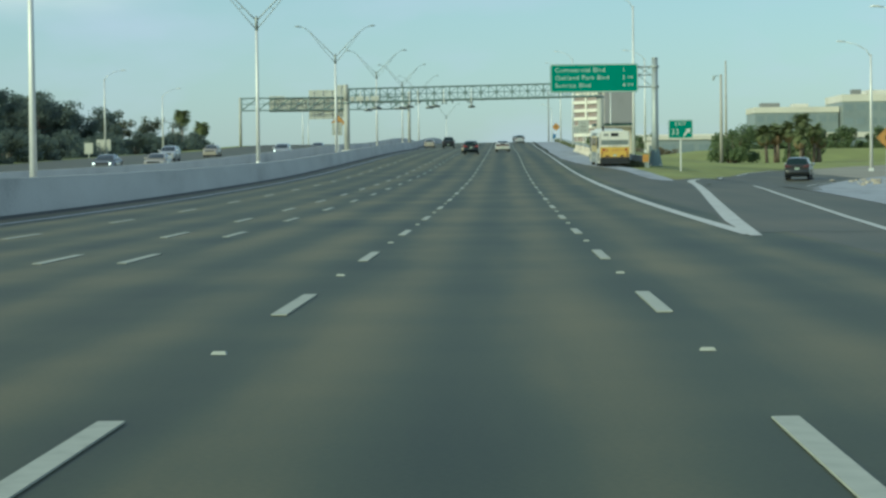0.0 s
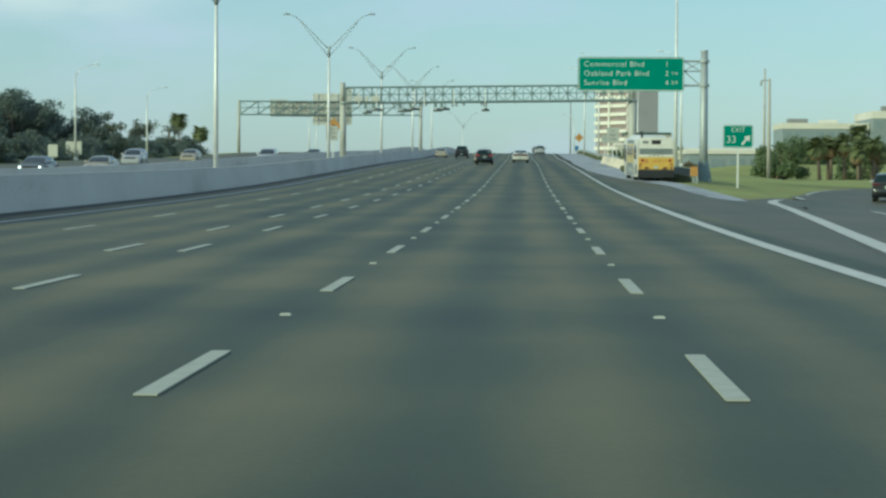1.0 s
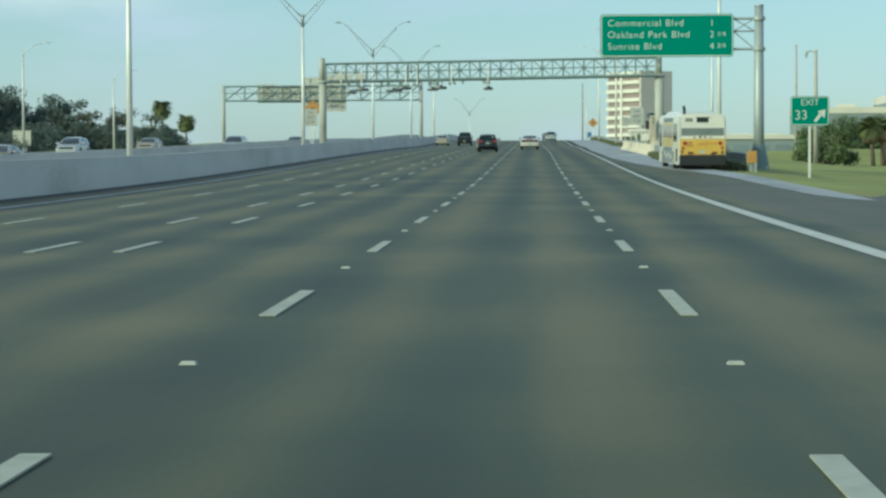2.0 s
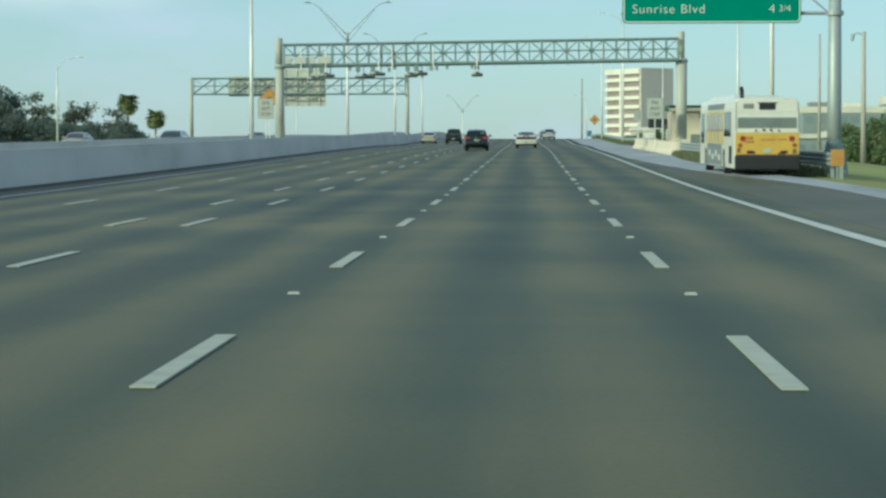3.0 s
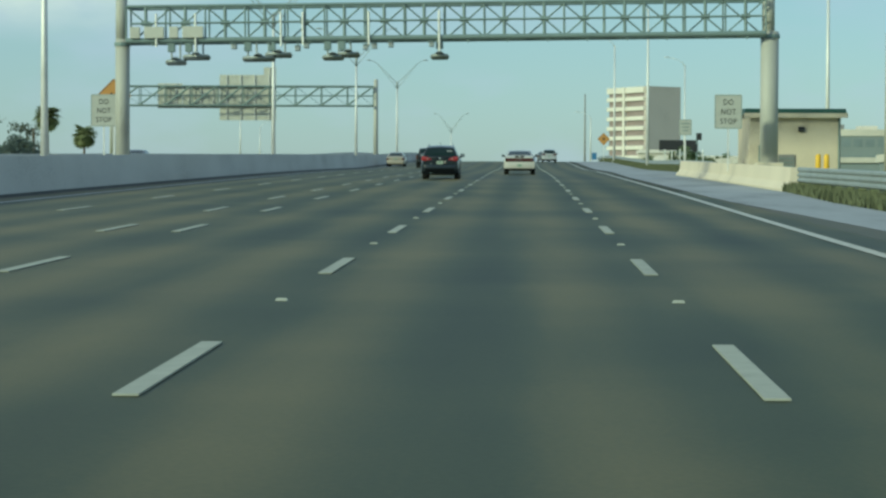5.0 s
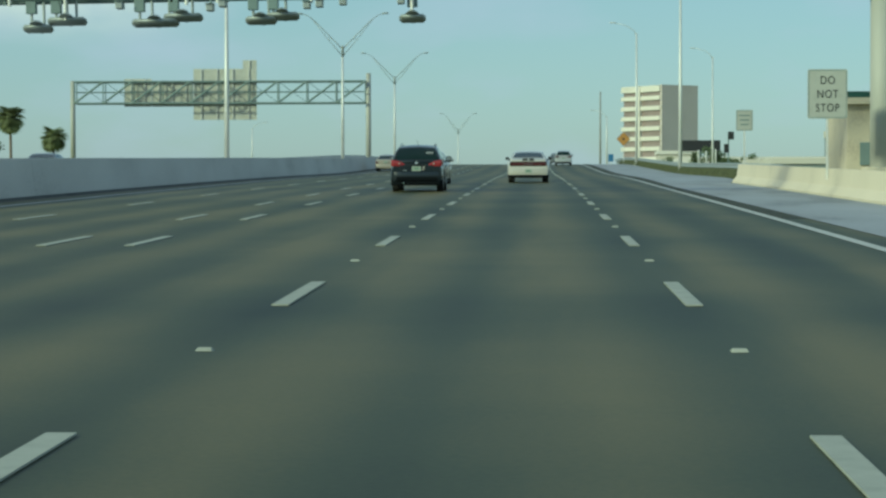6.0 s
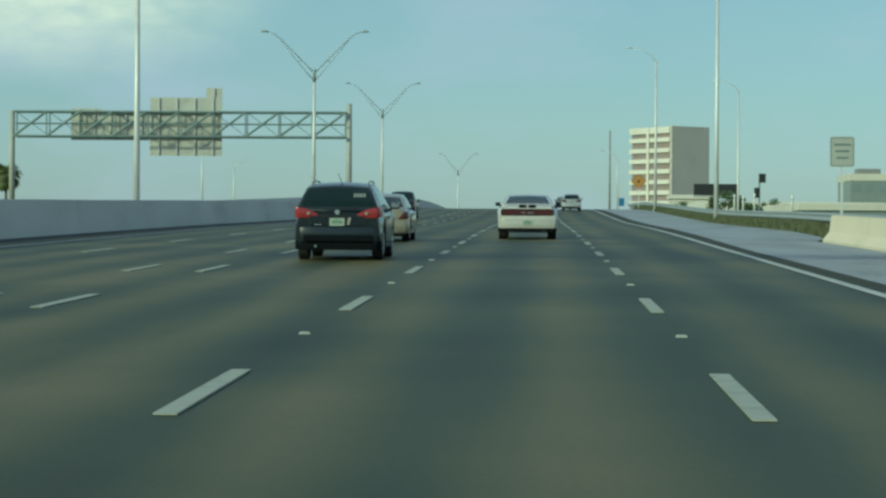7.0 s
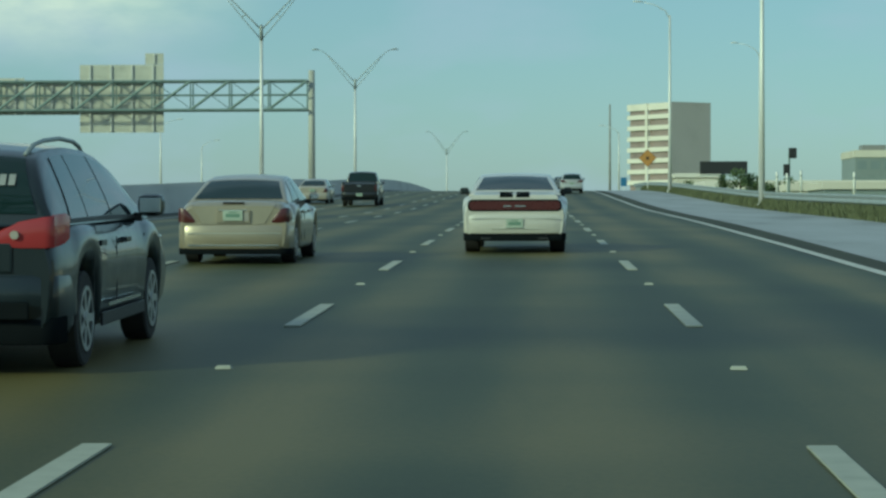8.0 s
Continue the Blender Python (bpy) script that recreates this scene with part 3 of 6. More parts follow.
# guardrails
def guardrail(path, label, thrie=False, lift=0.0):
    """A W-beam rail on posts along path, a function of a distance in metres to x, y."""
    root = thing("guardrail", Matrix(), label, "guardrail")
    wprof = [(0.0, 0.42), (0.045, 0.46), (0.045, 0.50), (0.0, 0.56), (0.0, 0.60), (0.045, 0.66), (0.045, 0.70), (0.0, 0.74)]
    if thrie:
        wprof = [(0.0, 0.34), (0.05, 0.38), (0.05, 0.43), (0.0, 0.48), (0.0, 0.51), (0.05, 0.56), (0.05, 0.61), (0.0, 0.66), (0.0, 0.69), (0.05, 0.74), (0.05, 0.80), (0.0, 0.85)]
    bm = B()
    rings = []
    for x, y in path:
        rings.append([bm.verts.new((x - d, y, gz(x, y) + z + lift)) for d, z in wprof] + [bm.verts.new((x - d + 0.012, y, gz(x, y) + z + lift)) for d, z in reversed(wprof)])
    n = len(rings[0])
    for a, b in zip(rings, rings[1:]):
        for k in range(n):
            bm.faces.new((a[k], b[k], b[(k + 1) % n], a[(k + 1) % n]))
    part("rail", bm, M_STEEL, root)
    pm = mesh_of("post", box(box(B(), 0.12, 0.26, -0.05, 0.05, -0.3, 0.72), 0.0, 0.12, -0.08, 0.08, 0.44, 0.72), M_WPOLE)
    pm.materials[0] = M_STEEL
    for (x, y), (x2, y2) in zip(path, path[1:]):
        share("post", pm, root, Matrix.Translation((x, y, gz(x, y) + lift)))
    return root


guardrail([(9.75 + (11.6 - 9.75) * (221 - y) / 56.0, y) for y in [165 + 1.905 * i for i in range(30)]], "deep grey galvanised guardrail leading to the concrete barrier", True)
guardrail([(11.55 - 0.4 * smoothstep(300, 275, y), y) for y in [270 + 1.905 * i for i in range(112)]], "long galvanised guardrail beside the shoulder on the bank", lift=0.10)


# ---- overhead structures and signs ----
def plate_bm(w, h, t=0.02, r=0.0):
    """An upright sign plate facing -y with rounded corners, its centre at the origin."""
    bm = B()
    pts = []
    if r:
        for cx, cz, a0 in ((w / 2 - r, h / 2 - r, 0), (-w / 2 + r, h / 2 - r, 90), (-w / 2 + r, -h / 2 + r, 180), (w / 2 - r, -h / 2 + r, 270)):
            for k in range(5):
                a = radians(a0 + 22.5 * k)
                pts.append((cx + r * math.cos(a), cz + r * math.sin(a)))
    else:
        pts = [(w / 2, h / 2), (-w / 2, h / 2), (-w / 2, -h / 2), (w / 2, -h / 2)]
    f = [bm.verts.new((x, 0, z)) for x, z in pts]
    b = [bm.verts.new((x, t, z)) for x, z in pts]
    bm.faces.new(f)
    bm.faces.new(list(reversed(b)))
    for k in range(len(pts)):
        j = (k + 1) % len(pts)
        bm.faces.new((f[j], f[k], b[k], b[j]))
    return bm


def ring_bm(w, h, r, line, y=-0.006):
    """A painted border: a closed band along a rounded rectangle."""
    bm = B()
    outer, inner = [], []
    for cx, cz, a0 in ((w / 2 - r, h / 2 - r, 0), (-w / 2 + r, h / 2 - r, 90), (-w / 2 + r, -h / 2 + r, 180), (w / 2 - r, -h / 2 + r, 270)):
        for k in range(5):
            a = radians(a0 + 22.5 * k)
            outer.append(bm.verts.new((cx + r * math.cos(a), y, cz + r * math.sin(a))))
            inner.append(bm.verts.new((cx + (r - line) * math.cos(a), y, cz + (r - line) * math.sin(a))))
    n = len(outer)
    for k in range(n):
        j = (k + 1) % n
        bm.faces.new((outer[k], outer[j], inner[j], inner[k]))
    return bm


FACE = Matrix.Rotation(radians(90), 4, 'X')     # lettering set upright, facing -y


def at_sign(x, z, y=-0.010):
    return Matrix.Translation((x, y, z)) @ FACE


# cantilever destination sign
sign = thing("cantilever_sign", Matrix.Translation((13.2, 177.0, gz(13.2, 177))), "large green motorway destination sign on a steel cantilever pole", "road sign")
base = gz(13.2, 177)
part("pole", tube(B(), [(0, 0, -0.2), (0, 0, 3.0), (0, 0, 10.75 - base)], [0.31, 0.29, 0.25], 18), M_STEEL, sign, smooth=True)
part("pole_cap", tube(B(), [(0, 0, 10.75 - base), (0, 0, 10.82 - base)], [0.28, 0.26], 18), M_STEEL, sign)
part("base_plate", box(B(), -0.45, 0.45, -0.45, 0.45, -0.12, 0.06, 0.02), M_CONC, sign)
part("foundation", tube(B(), [(0, 0, -0.2), (0, 0, 0.5), (0, 0, 1.3)], [0.62, 0.5, 0.32], 16), M_STEEL_D, sign, "dark grey flared foot")
for z in (10.05, 9.35, 8.35):
    part("arm", tube(B(), [(0, 0, z - base), (-8.9, 0, z - base)], 0.075 if z != 9.35 else 0.05, 8), M_STEEL, sign)
for a, b in ((10.05, 9.35), (9.35, 10.05), (8.35, 9.35)):
    part("brace", tube(B(), [(-0.25, 0, a - base), (-1.42, 0, b - base)], 0.04, 6), M_STEEL, sign)
for z in (10.05, 8.35):
    part("clamp", tube(B(), [(0, 0, z - 0.09 - base), (0, 0, z + 0.09 - base)], 0.36, 16), M_STEEL, sign)
SW, SH = 7.44, 2.40
panel = part("sign_panel", plate_bm(SW, SH, 0.06, 0.20), M_GREEN, sign, "green panel with white lettering")
panel.matrix_basis = Matrix.Translation((-13.2 + 8.05, -0.22, 9.12 - base))
part("border", ring_bm(SW - 0.08, SH - 0.08, 0.17, 0.05), M_SIGNW, panel)
for row, (word, num, frac) in enumerate((("Commercial Blvd", "1", ""), ("Oakland Park Blvd", "2", "1/4"), ("Sunrise Blvd", "4", "3/4"))):
    zz = 0.69 - 0.65 * row
    lettering(word, 0.54, M_SIGNW, panel, at_sign(-3.32, zz), spread=1.13)
    lettering(num, 0.52, M_SIGNW, panel, at_sign(2.38, zz))
    if frac:
        lettering(frac, 0.40, M_SIGNW, panel, at_sign(2.78, zz + 0.02))
for k in range(5):
    part("stiffener", box(B(), -3.3 + 1.6 * k, -3.2 + 1.6 * k, 0.062, 0.16, -1.1, 1.1), M_STEEL, panel)

# exit gore sign
ex = thing("exit_sign", Matrix.Translation((14.12, 161.8, gz(14.12, 161.8))), "small green exit sign on a single white post in grass", "road sign")
eb = gz(14.12, 161.8)
part("post", box(B(), -0.06, 0.06, 0.0, 0.10, -0.3, 3.9, 0.008), M_SIGNW, ex)
epanel = part("sign_panel", plate_bm(1.88, 1.44, 0.03, 0.13), M_GREEN, ex)
epanel.matrix_basis = Matrix.Translation((0, -0.05, 4.45 - eb))
part("border", ring_bm(1.82, 1.38, 0.11, 0.035), M_SIGNW, epanel)
lettering("EXIT", 0.44, M_SIGNW, epanel, at_sign(0, 0.40), align='CENTER')
lettering("33", 0.66, M_SIGNW, epanel, at_sign(-0.76, -0.22))
bm = B()
for quad in (((0.18, -0.50), (0.30, -0.56), (0.60, -0.20), (0.48, -0.10)), ((0.36, -0.02), (0.72, -0.36), (0.76, 0.06), (0.74, 0.07))):
    v = [bm.verts.new((x, -0.008, z)) for x, z in quad]
    bm.faces.new(v)
part("arrow", bm, M_SIGNW, epanel)


def truss(root, x0, x1, zb, zt, depth, bays, mat_, r=0.07, zigzag=True, r_low=None, back=0.0):
    """A box truss: four chords, uprights, diagonals on both faces and cross struts."""
    step = (x1 - x0) / bays
    for y in (-depth / 2, depth / 2):
        for z in (zb, zt):
            part("chord", tube(B(), [(x0, y, z), (x1, y, z)], (r_low or r) if z == zb else r, 10), mat_, root)
    up = mesh_of("upright", tube(B(), [(0, 0, zb), (0, 0, zt)], r * 0.6, 6), mat_)
    d1 = mesh_of("diagonal", tube(B(), [(0, 0, zb), (step, 0, zt)], r * 0.55, 6), mat_)
    d2 = mesh_of("diagonal", tube(B(), [(0, 0, zt), (step, 0, zb)], r * 0.55, 6), mat_)
    if back:
        # stout struts on the near face, thin ties on the far one
        d1b = mesh_of("diagonal", tube(B(), [(0, 0, zb), (step, 0, zt)], r * 1.1, 8), mat_)
        d2b = mesh_of("diagonal", tube(B(), [(0, 0, zt), (step, 0, zb)], r * back * 0.7, 6), mat_)
    cr = mesh_of("cross_strut", tube(B(), [(0, -depth / 2, 0), (0, depth / 2, 0)], r * 0.5, 6), mat_)
    for k in range(bays + 1):
        for y in (-depth / 2, depth / 2):
            share("upright", up, root, Matrix.Translation((x0 + step * k, y, 0)))
        for z in (zb, zt):
            share("cross_strut", cr, root, Matrix.Translation((x0 + step * k, 0, z)))
    for k in range(bays):
        for j, y in enumerate((-depth / 2, depth / 2)):
            if back:
                share("diagonal", d1b if j == 0 else d2b, root, Matrix.Translation((x0 + step * k, y, 0)))
            else:
                share("diagonal", d1 if (k + j) % 2 or not zigzag else d2, root, Matrix.Translation((x0 + step * k, y, 0)))


# toll gantry over the carriageway
M_POST = mat("weathered pale gantry post", (0.43, 0.43, 0.385), 0.65, metal=0.1, var=0.12, scale=1.1, fine=9, stain=(0.24, 0.235, 0.20), stretch=(1, 1, 0.22))
gan = thing("toll_gantry", Matrix.Translation((0, 245.7, 0)), "grey steel box truss toll gantry spanning the carriageway", "gantry")
for x, gb in ((-17.98, ZR(245.7) + 0.3), (11.60, gz(11.6, 245.7))):
    up = 0.0135 * (x + 3.0)
    part("post", tube(B(), [(x, 0, gb - 0.3), (x, 0, 9.85 + up)], 0.41 if x > 0 else 0.33, 20), M_POST, gan, smooth=True)
    part("post_top", tube(B(), [(x - 0.05, 0, 9.70 + up), (x - 0.05, 0, 11.78 + up), (x - 0.05, 0, 11.82 + up)], [0.27, 0.27, 0.2], 16), M_POST, gan, smooth=True)
    part("post_collar", tube(B(), [(x, 0, 9.55 + up), (x, 0, 9.72 + up)], 0.46 if x > 0 else 0.38, 18), M_STEEL_D, gan)
part("base_block", box(B(), 11.0, 12.2, -0.6, 0.6, 2.6, 4.1, 0.03), M_CONC, gan)
part("base_block", box(B(), -18.6, -17.4, -0.9, 0.9, 2.9, 4.0, 0.03), M_WALL, gan)
truss(gan, -17.7, 11.35, 9.74, 11.30, 1.25, 16, M_STEEL_D, 0.075, True, 0.125)
web = mesh_of("web_post", tube(B(), [(0, 0, 9.76), (0, 0, 11.28)], 0.075, 8), M_STEEL_D)
gusset = mesh_of("gusset", hexa(B(), [(-0.20, -0.02, 10.42), (0.20, -0.02, 10.42), (0.20, 0.02, 10.42), (-0.20, 0.02, 10.42), (-0.20, -0.02, 10.62), (0.20, -0.02, 10.62), (0.20, 0.02, 10.62), (-0.20, 0.02, 10.62)]), M_STEEL_D)
bay = 29.05 / 16
for k in range(16):
    share("web_post", web, gan, Matrix.Translation((-17.7 + bay * (k + 0.5), -0.625, 0)))
    share("gusset", gusset, gan, Matrix.Translation((-17.7 + bay * (k + 0.5), -0.66, 0)))
part("conduit", tube(B(), [(-17.5, -0.70, 10.52), (11.2, -0.70, 10.52)], 0.05, 8), M_STEEL_D, gan, "conduit along the truss")
for x, dz, w, hung in ((-15.45, -0.12, 0.95, (-0.2, 0.2)), (-14.5, 0.10, 1.25, (-0.35, 0.0, 0.3)), (-11.65, 0.0, 1.5, (-0.5, -0.1, 0.45)), (-10.75, 0.16, 1.25, (-0.3, 0.3)),
                       (-8.25, 0.02, 1.0, (-0.25, 0.25)), (-7.55, 0.14, 1.05, (-0.3, 0.1)), (-3.4, 0.0, 0.85, (0.0,))):
    ant = part("reader_panel", tube(B(), [(-w / 2, 0, -0.01), (-w / 2 + 0.09, 0, 0), (w / 2 - 0.09, 0, 0), (w / 2, 0, 0.01)], [0.06, 0.13, 0.13, 0.06], 10), M_STEEL, gan, "flat grey toll reader hung below the truss", smooth=True)
    ant.matrix_basis = Matrix.Translation((x, -0.5, 8.86 + dz)) @ Matrix.Rotation(radians(-14), 4, 'X') @ Matrix.Diagonal((1, 2.4, 0.85, 1))
    part("dome", tube(B(), [(0, 0, 0.05), (0, 0, 0.16), (0, 0, 0.26)], [0.26, 0.20, 0.08], 12), M_STEEL, ant)
    for hx in hung:
        part("hanger", tube(B(), [(x + hx, -0.5, 8.92 + dz), (x + hx, -0.55, 9.72)], 0.045, 8), M_STEEL, gan)
    part("junction_box", box(B(), x + hung[0] - 0.16, x + hung[0] + 0.16, -0.66, -0.38, 9.22, 9.62, 0.02), M_STEEL_D, gan)
for x, drop in ((-16.3, 0.25), (-14.5, 0.72), (-10.6, 0.3), (-6.6, 0.3), (-3.4, 0.7), (-9.6, 0.25)):
    part("mast", tube(B(), [(x, -0.78, 9.70 - drop), (x, -0.78, 10.95)], 0.055, 8), M_POLE, gan, "white tube clamped to the truss")
for x, z in ((-12.75, 9.42), (-9.85, 9.30), (-9.45, 9.42), (-6.75, 9.32), (-6.35, 9.36), (-5.6, 9.42), (-3.75, 9.42)):
    cam_box = part("camera_box", box(B(), x - 0.11, x + 0.11, -0.95, -0.48, z - 0.11, z + 0.11, 0.02), M_STEEL, gan)
    part("visor", box(B(), x - 0.13, x + 0.13, -1.02, -0.50, z + 0.11, z + 0.13), M_STEEL_D, cam_box)
    part("camera_arm", tube(B(), [(x, -0.6, z + 0.1), (x, -0.6, 9.74)], 0.03, 6), M_STEEL_D, gan)
for x0, x1 in ((-17.5, -17.05), (-16.85, -15.95), (-15.7, -15.3), (-15.1, -14.15)):
    part("equipment_box", box(B(), x0, x1, -0.86, -0.66, 9.84, 10.36, 0.02), M_SIGNBACK, gan)
for x in [-16.5 + 1.8 * k for k in range(16)]:
    part("bracket", box(B(), x - 0.04, x + 0.04, -0.66, -0.56, 9.50, 9.72), M_STEEL_D, gan)

# the span follows the crossfall of the carriageway
tilt = Matrix.Translation((-3.0, 0, 10.5)) @ Matrix.Rotation(-0.0135, 4, 'Y') @ Matrix.Translation((3.0, 0, -10.5))
for ob in gan.children:
    if ob.name.split(".")[0] not in ("post", "post_top", "post_collar", "base_block"):
        ob.matrix_basis = tilt @ ob.matrix_basis

# gantry of the opposite carriageway, seen from behind
g2 = thing("sign_gantry", Matrix.Translation((0, 417.0, 0)), "steel truss sign gantry of the opposite carriageway seen from behind", "gantry")
for x, zt in ((-18.1, 16.95), (-51.2, 16.2)):
    part("post", tube(B(), [(x, 0, gz(x, 417) - 0.3), (x, 0, zt)], [0.30, 0.26], 16), M_POST, g2, smooth=True)
truss(g2, -50.9, -18.4, 13.65, 16.05, 1.4, 10, M_STEEL_D, 0.11, True, back=0.45)
for y in (-0.7, 0.7):
    part("mid_rail", tube(B(), [(-50.9, y, 14.9), (-18.4, y, 14.9)], 0.05, 6), M_STEEL_D, g2)


def sign_back(x0, x1, z0, z1, ribs, parent):
    p = part("sign_back", box(B(), x0, x1, 1.02, 1.06, z0, z1), M_SIGNBACK, parent, "bare metal back of a large sign")
    for k in range(ribs):
        x = x0 + (x1 - x0) * (k + 0.5) / ribs
        part("rib", box(B(), x - 0.07, x + 0.07, 0.86, 1.02, z0 + 0.05, z1 - 0.05), M_SIGNW, p)
    n = int((z1 - z0) / 0.62)
    for k in range(n):
        z = z0 + (z1 - z0) * (k + 0.5) / n
        part("seam", box(B(), x0 + 0.02, x1 - 0.02, 0.99, 1.02, z - 0.02, z + 0.02), M_SIGNBACK, p)


sign_back(-37.8, -30.7, 11.85, 17.55, 4, g2)
sign_back(-32.25, -30.7, 17.57, 18.5, 1, g2)
sign_back(-45.6, -42.5, 13.35, 16.45, 2, g2)
sign_back(-42.46, -37.85, 13.35, 16.2, 3, g2)


def post_sign(name, x, y, w, h, ztop, label, words=(), bars=0, posts=1, mat_=None, z0=None):
    gzz = gz(x, y) if z0 is None else z0
    root = thing(name, Matrix.Translation((x, y, gzz)), label, "road sign")
    for k in range(posts):
        px = 0 if posts == 1 else (-w / 4 + w / 2 * k)
        part("post", box(B(), px - 0.035, px + 0.035, 0.025, 0.09, -0.3, ztop - gzz - 0.1), M_POLE, root)
    pl = part("sign_panel", plate_bm(w, h, 0.02, 0.06), mat_ or M_SIGNW, root)
    pl.matrix_basis = Matrix.Translation((0, 0, ztop - h / 2 - gzz))
    part("border", ring_bm(w - 0.05, h - 0.05, 0.05, 0.018), M_STEEL_D, pl)
    for k, word in enumerate(words):
        lettering(word, h * 0.235, M_BLACK, pl, at_sign(0, h * (0.27 - 0.28 * k)) @ Matrix.Diagonal((0.80, 1, 1, 1)), align='CENTER', spread=1.12)
    for k in range(bars):
        part("bar", box(B(), -w * (0.34 - 0.05 * k), w * (0.34 - 0.05 * k), -0.012, -0.004, h * (0.24 - 0.22 * k) - 0.03, h * (0.24 - 0.22 * k) + 0.03), M_STEEL_D, pl)
    return root


post_sign("do_not_stop_sign", 9.54, 243.4, 1.22, 1.52, 7.09, "white rectangular sign with black words on a post behind the barrier", ("DO", "NOT", "STOP"), mat_=M_SIGNDULL, z0=ZR(243.4) + 0.8)
post_sign("do_not_stop_sign", -19.3, 248.0, 1.22, 1.52, 7.25, "white rectangular sign with black words in the median", ("DO", "NOT", "STOP"), mat_=M_SIGNDULL)
post_sign("ramp_notice_sign", 9.80, 273.0, 0.74, 0.92, 7.02, "white notice sign with short dark lines on a post", (), 3, mat_=M_SIGNDULL, z0=ZR(273) + 0.8)
post_sign("roadside_sign", -52.95, 280.2, 1.95, 1.6, 6.1, "plain pale roadside panel beyond the opposite carriageway", (), 0, 2, M_SIGNBACK)
post_sign("roadside_sign", -54.4, 230.0, 0.55, 0.85, 3.95, "small white roadside marker beyond the opposite carriageway", (), 1, 1)
post_sign("roadside_sign", -51.5, 262.0, 1.1, 1.4, 5.4, "small pale roadside panel beyond the opposite carriageway", (), 0, 1, M_SIGNBACK)


def diamond_sign(x, y, zc, side, label, z0=None):
    gzz = gz(x, y) if z0 is None else z0
    root = thing("warning_sign", Matrix.Translation((x, y, gzz)), label, "road sign")
    part("post", box(B(), -0.04, 0.04, 0.03, 0.10, -0.3, zc - gzz + 0.3), M_POLE, root)
    pl = part("sign_panel", plate_bm(side, side, 0.02, 0.08), M_ORANGE, root, "orange diamond panel")
    pl.matrix_basis = Matrix.Translation((0, 0, zc - gzz)) @ Matrix.Rotation(radians(45), 4, 'Y')
    part("border", ring_bm(side - 0.06, side - 0.06, 0.07, 0.025), M_BLACK, pl)
    part("symbol", box(B(), -0.20, 0.20, -0.012, -0.004, -0.05, 0.05), M_BLACK, pl)
    part("symbol", box(B(), -0.05, 0.05, -0.013, -0.003, -0.20, 0.20), M_BLACK, pl)


diamond_sign(11.25, 445, 10.35, 1.22, "orange diamond warning sign on a post beside the guardrail")
diamond_sign(-19.4, 251.0, 7.3, 1.22, "orange diamond warning sign in the median")
diamond_sign(30.0, 161.0, 3.6, 1.22, "orange diamond warning sign on the grass beside the ramp")
bs = thing("service_sign", Matrix.Translation((13.6, 560, gz(13.6, 560))), "small blue roadside sign on a post", "road sign")
part("post", box(B(), -0.05, 0.05, 0.02, 0.1, -0.3, 3.0), M_POLE, bs)
pl = part("sign_panel", plate_bm(0.9, 1.3, 0.03, 0.1), M_BLUE, bs)
pl.matrix_basis = Matrix.Translation((0, 0, 2.6))
# object marker at the end of the guardrail
om = thing("object_marker", Matrix.Translation((11.55, 164.3, gz(11.55, 164.3))), "orange yellow marker panel at the end of the guardrail", "marker")
part("post", box(B(), -0.03, 0.03, 0.02, 0.08, -0.3, 0.9), M_STEEL, om)
part("panel", box(B(), -0.24, 0.24, -0.02, 0.02, 0.38, 0.98, 0.01), M_ORANGE, om)


# ---- street lamps ----
def median_lamp():
    root = thing("street_lamp", Matrix(), "tall pale twin-arm street lamp rising from the median wall", "street lamp", "median lamps")
    part("pole", tube(B(), [(0, 0, 0.0), (0, 0, 5), (0, 0, 11.3)], [0.16, 0.135, 0.095], 12), M_POLE, root, smooth=True)
    part("pole_base", tube(B(), [(0, 0, 0.0), (0, 0, 0.5), (0, 0, 0.56)], [0.2, 0.2, 0.165], 12), M_POLE, root, smooth=True)
    part("pole_top", tube(B(), [(0, 0, 10.35), (0, 0, 11.25), (0, 0, 11.42)], [0.125, 0.125, 0.06], 12), M_STEEL, root, smooth=True)
    for s in (-1, 1):
        pts = [(s * 0.08, 0, 11.15), (s * 0.55, 0, 11.62), (s * 1.6, 0, 12.68), (s * 2.75, 0, 13.82), (s * 3.35, 0, 14.26), (s * 3.8, 0, 14.38)]
        arm = part("arm", tube(B(), pts, [0.05, 0.046, 0.042, 0.038, 0.034, 0.03], 8), M_STEEL, root, smooth=True)
        low = [(s * 0.08, 0, 10.5), (s * 0.75, 0, 11.25), (s * 1.75, 0, 12.45), (s * 2.75, 0, 13.72)]
        part("arm_brace", tube(B(), low, [0.036, 0.034, 0.03, 0.026], 8), M_STEEL, root, smooth=True)
        part("arm_strut", tube(B(), [(s * 1.05, 0, 12.1), (s * 1.3, 0, 11.92)], 0.03, 6), M_STEEL, root)
        part("lamp_head", tube(B(), [(s * 3.7, 0, 14.36), (s * 3.9, 0, 14.42), (s * 4.2, 0, 14.44), (s * 4.4, 0, 14.40)], [0.045, 0.085, 0.09, 0.04], 10), M_STEEL, arm, smooth=True)
    return root


lamp0 = median_lamp()
lamp0.matrix_world = Matrix.Translation((-18.0, 75.8, ZR(75.8) - 0.35))
for x, y, up in ((-18.05, 154.0, 0.45), (-18.0, 229.5, 0.12), (-17.9, 305.0, 0.2), (-17.75, 381.0, 0.35), (-17.8, 457.0, 0.1)):
    copy_thing(lamp0, Matrix.Translation((x, y, ZR(y) + up - 0.1)))
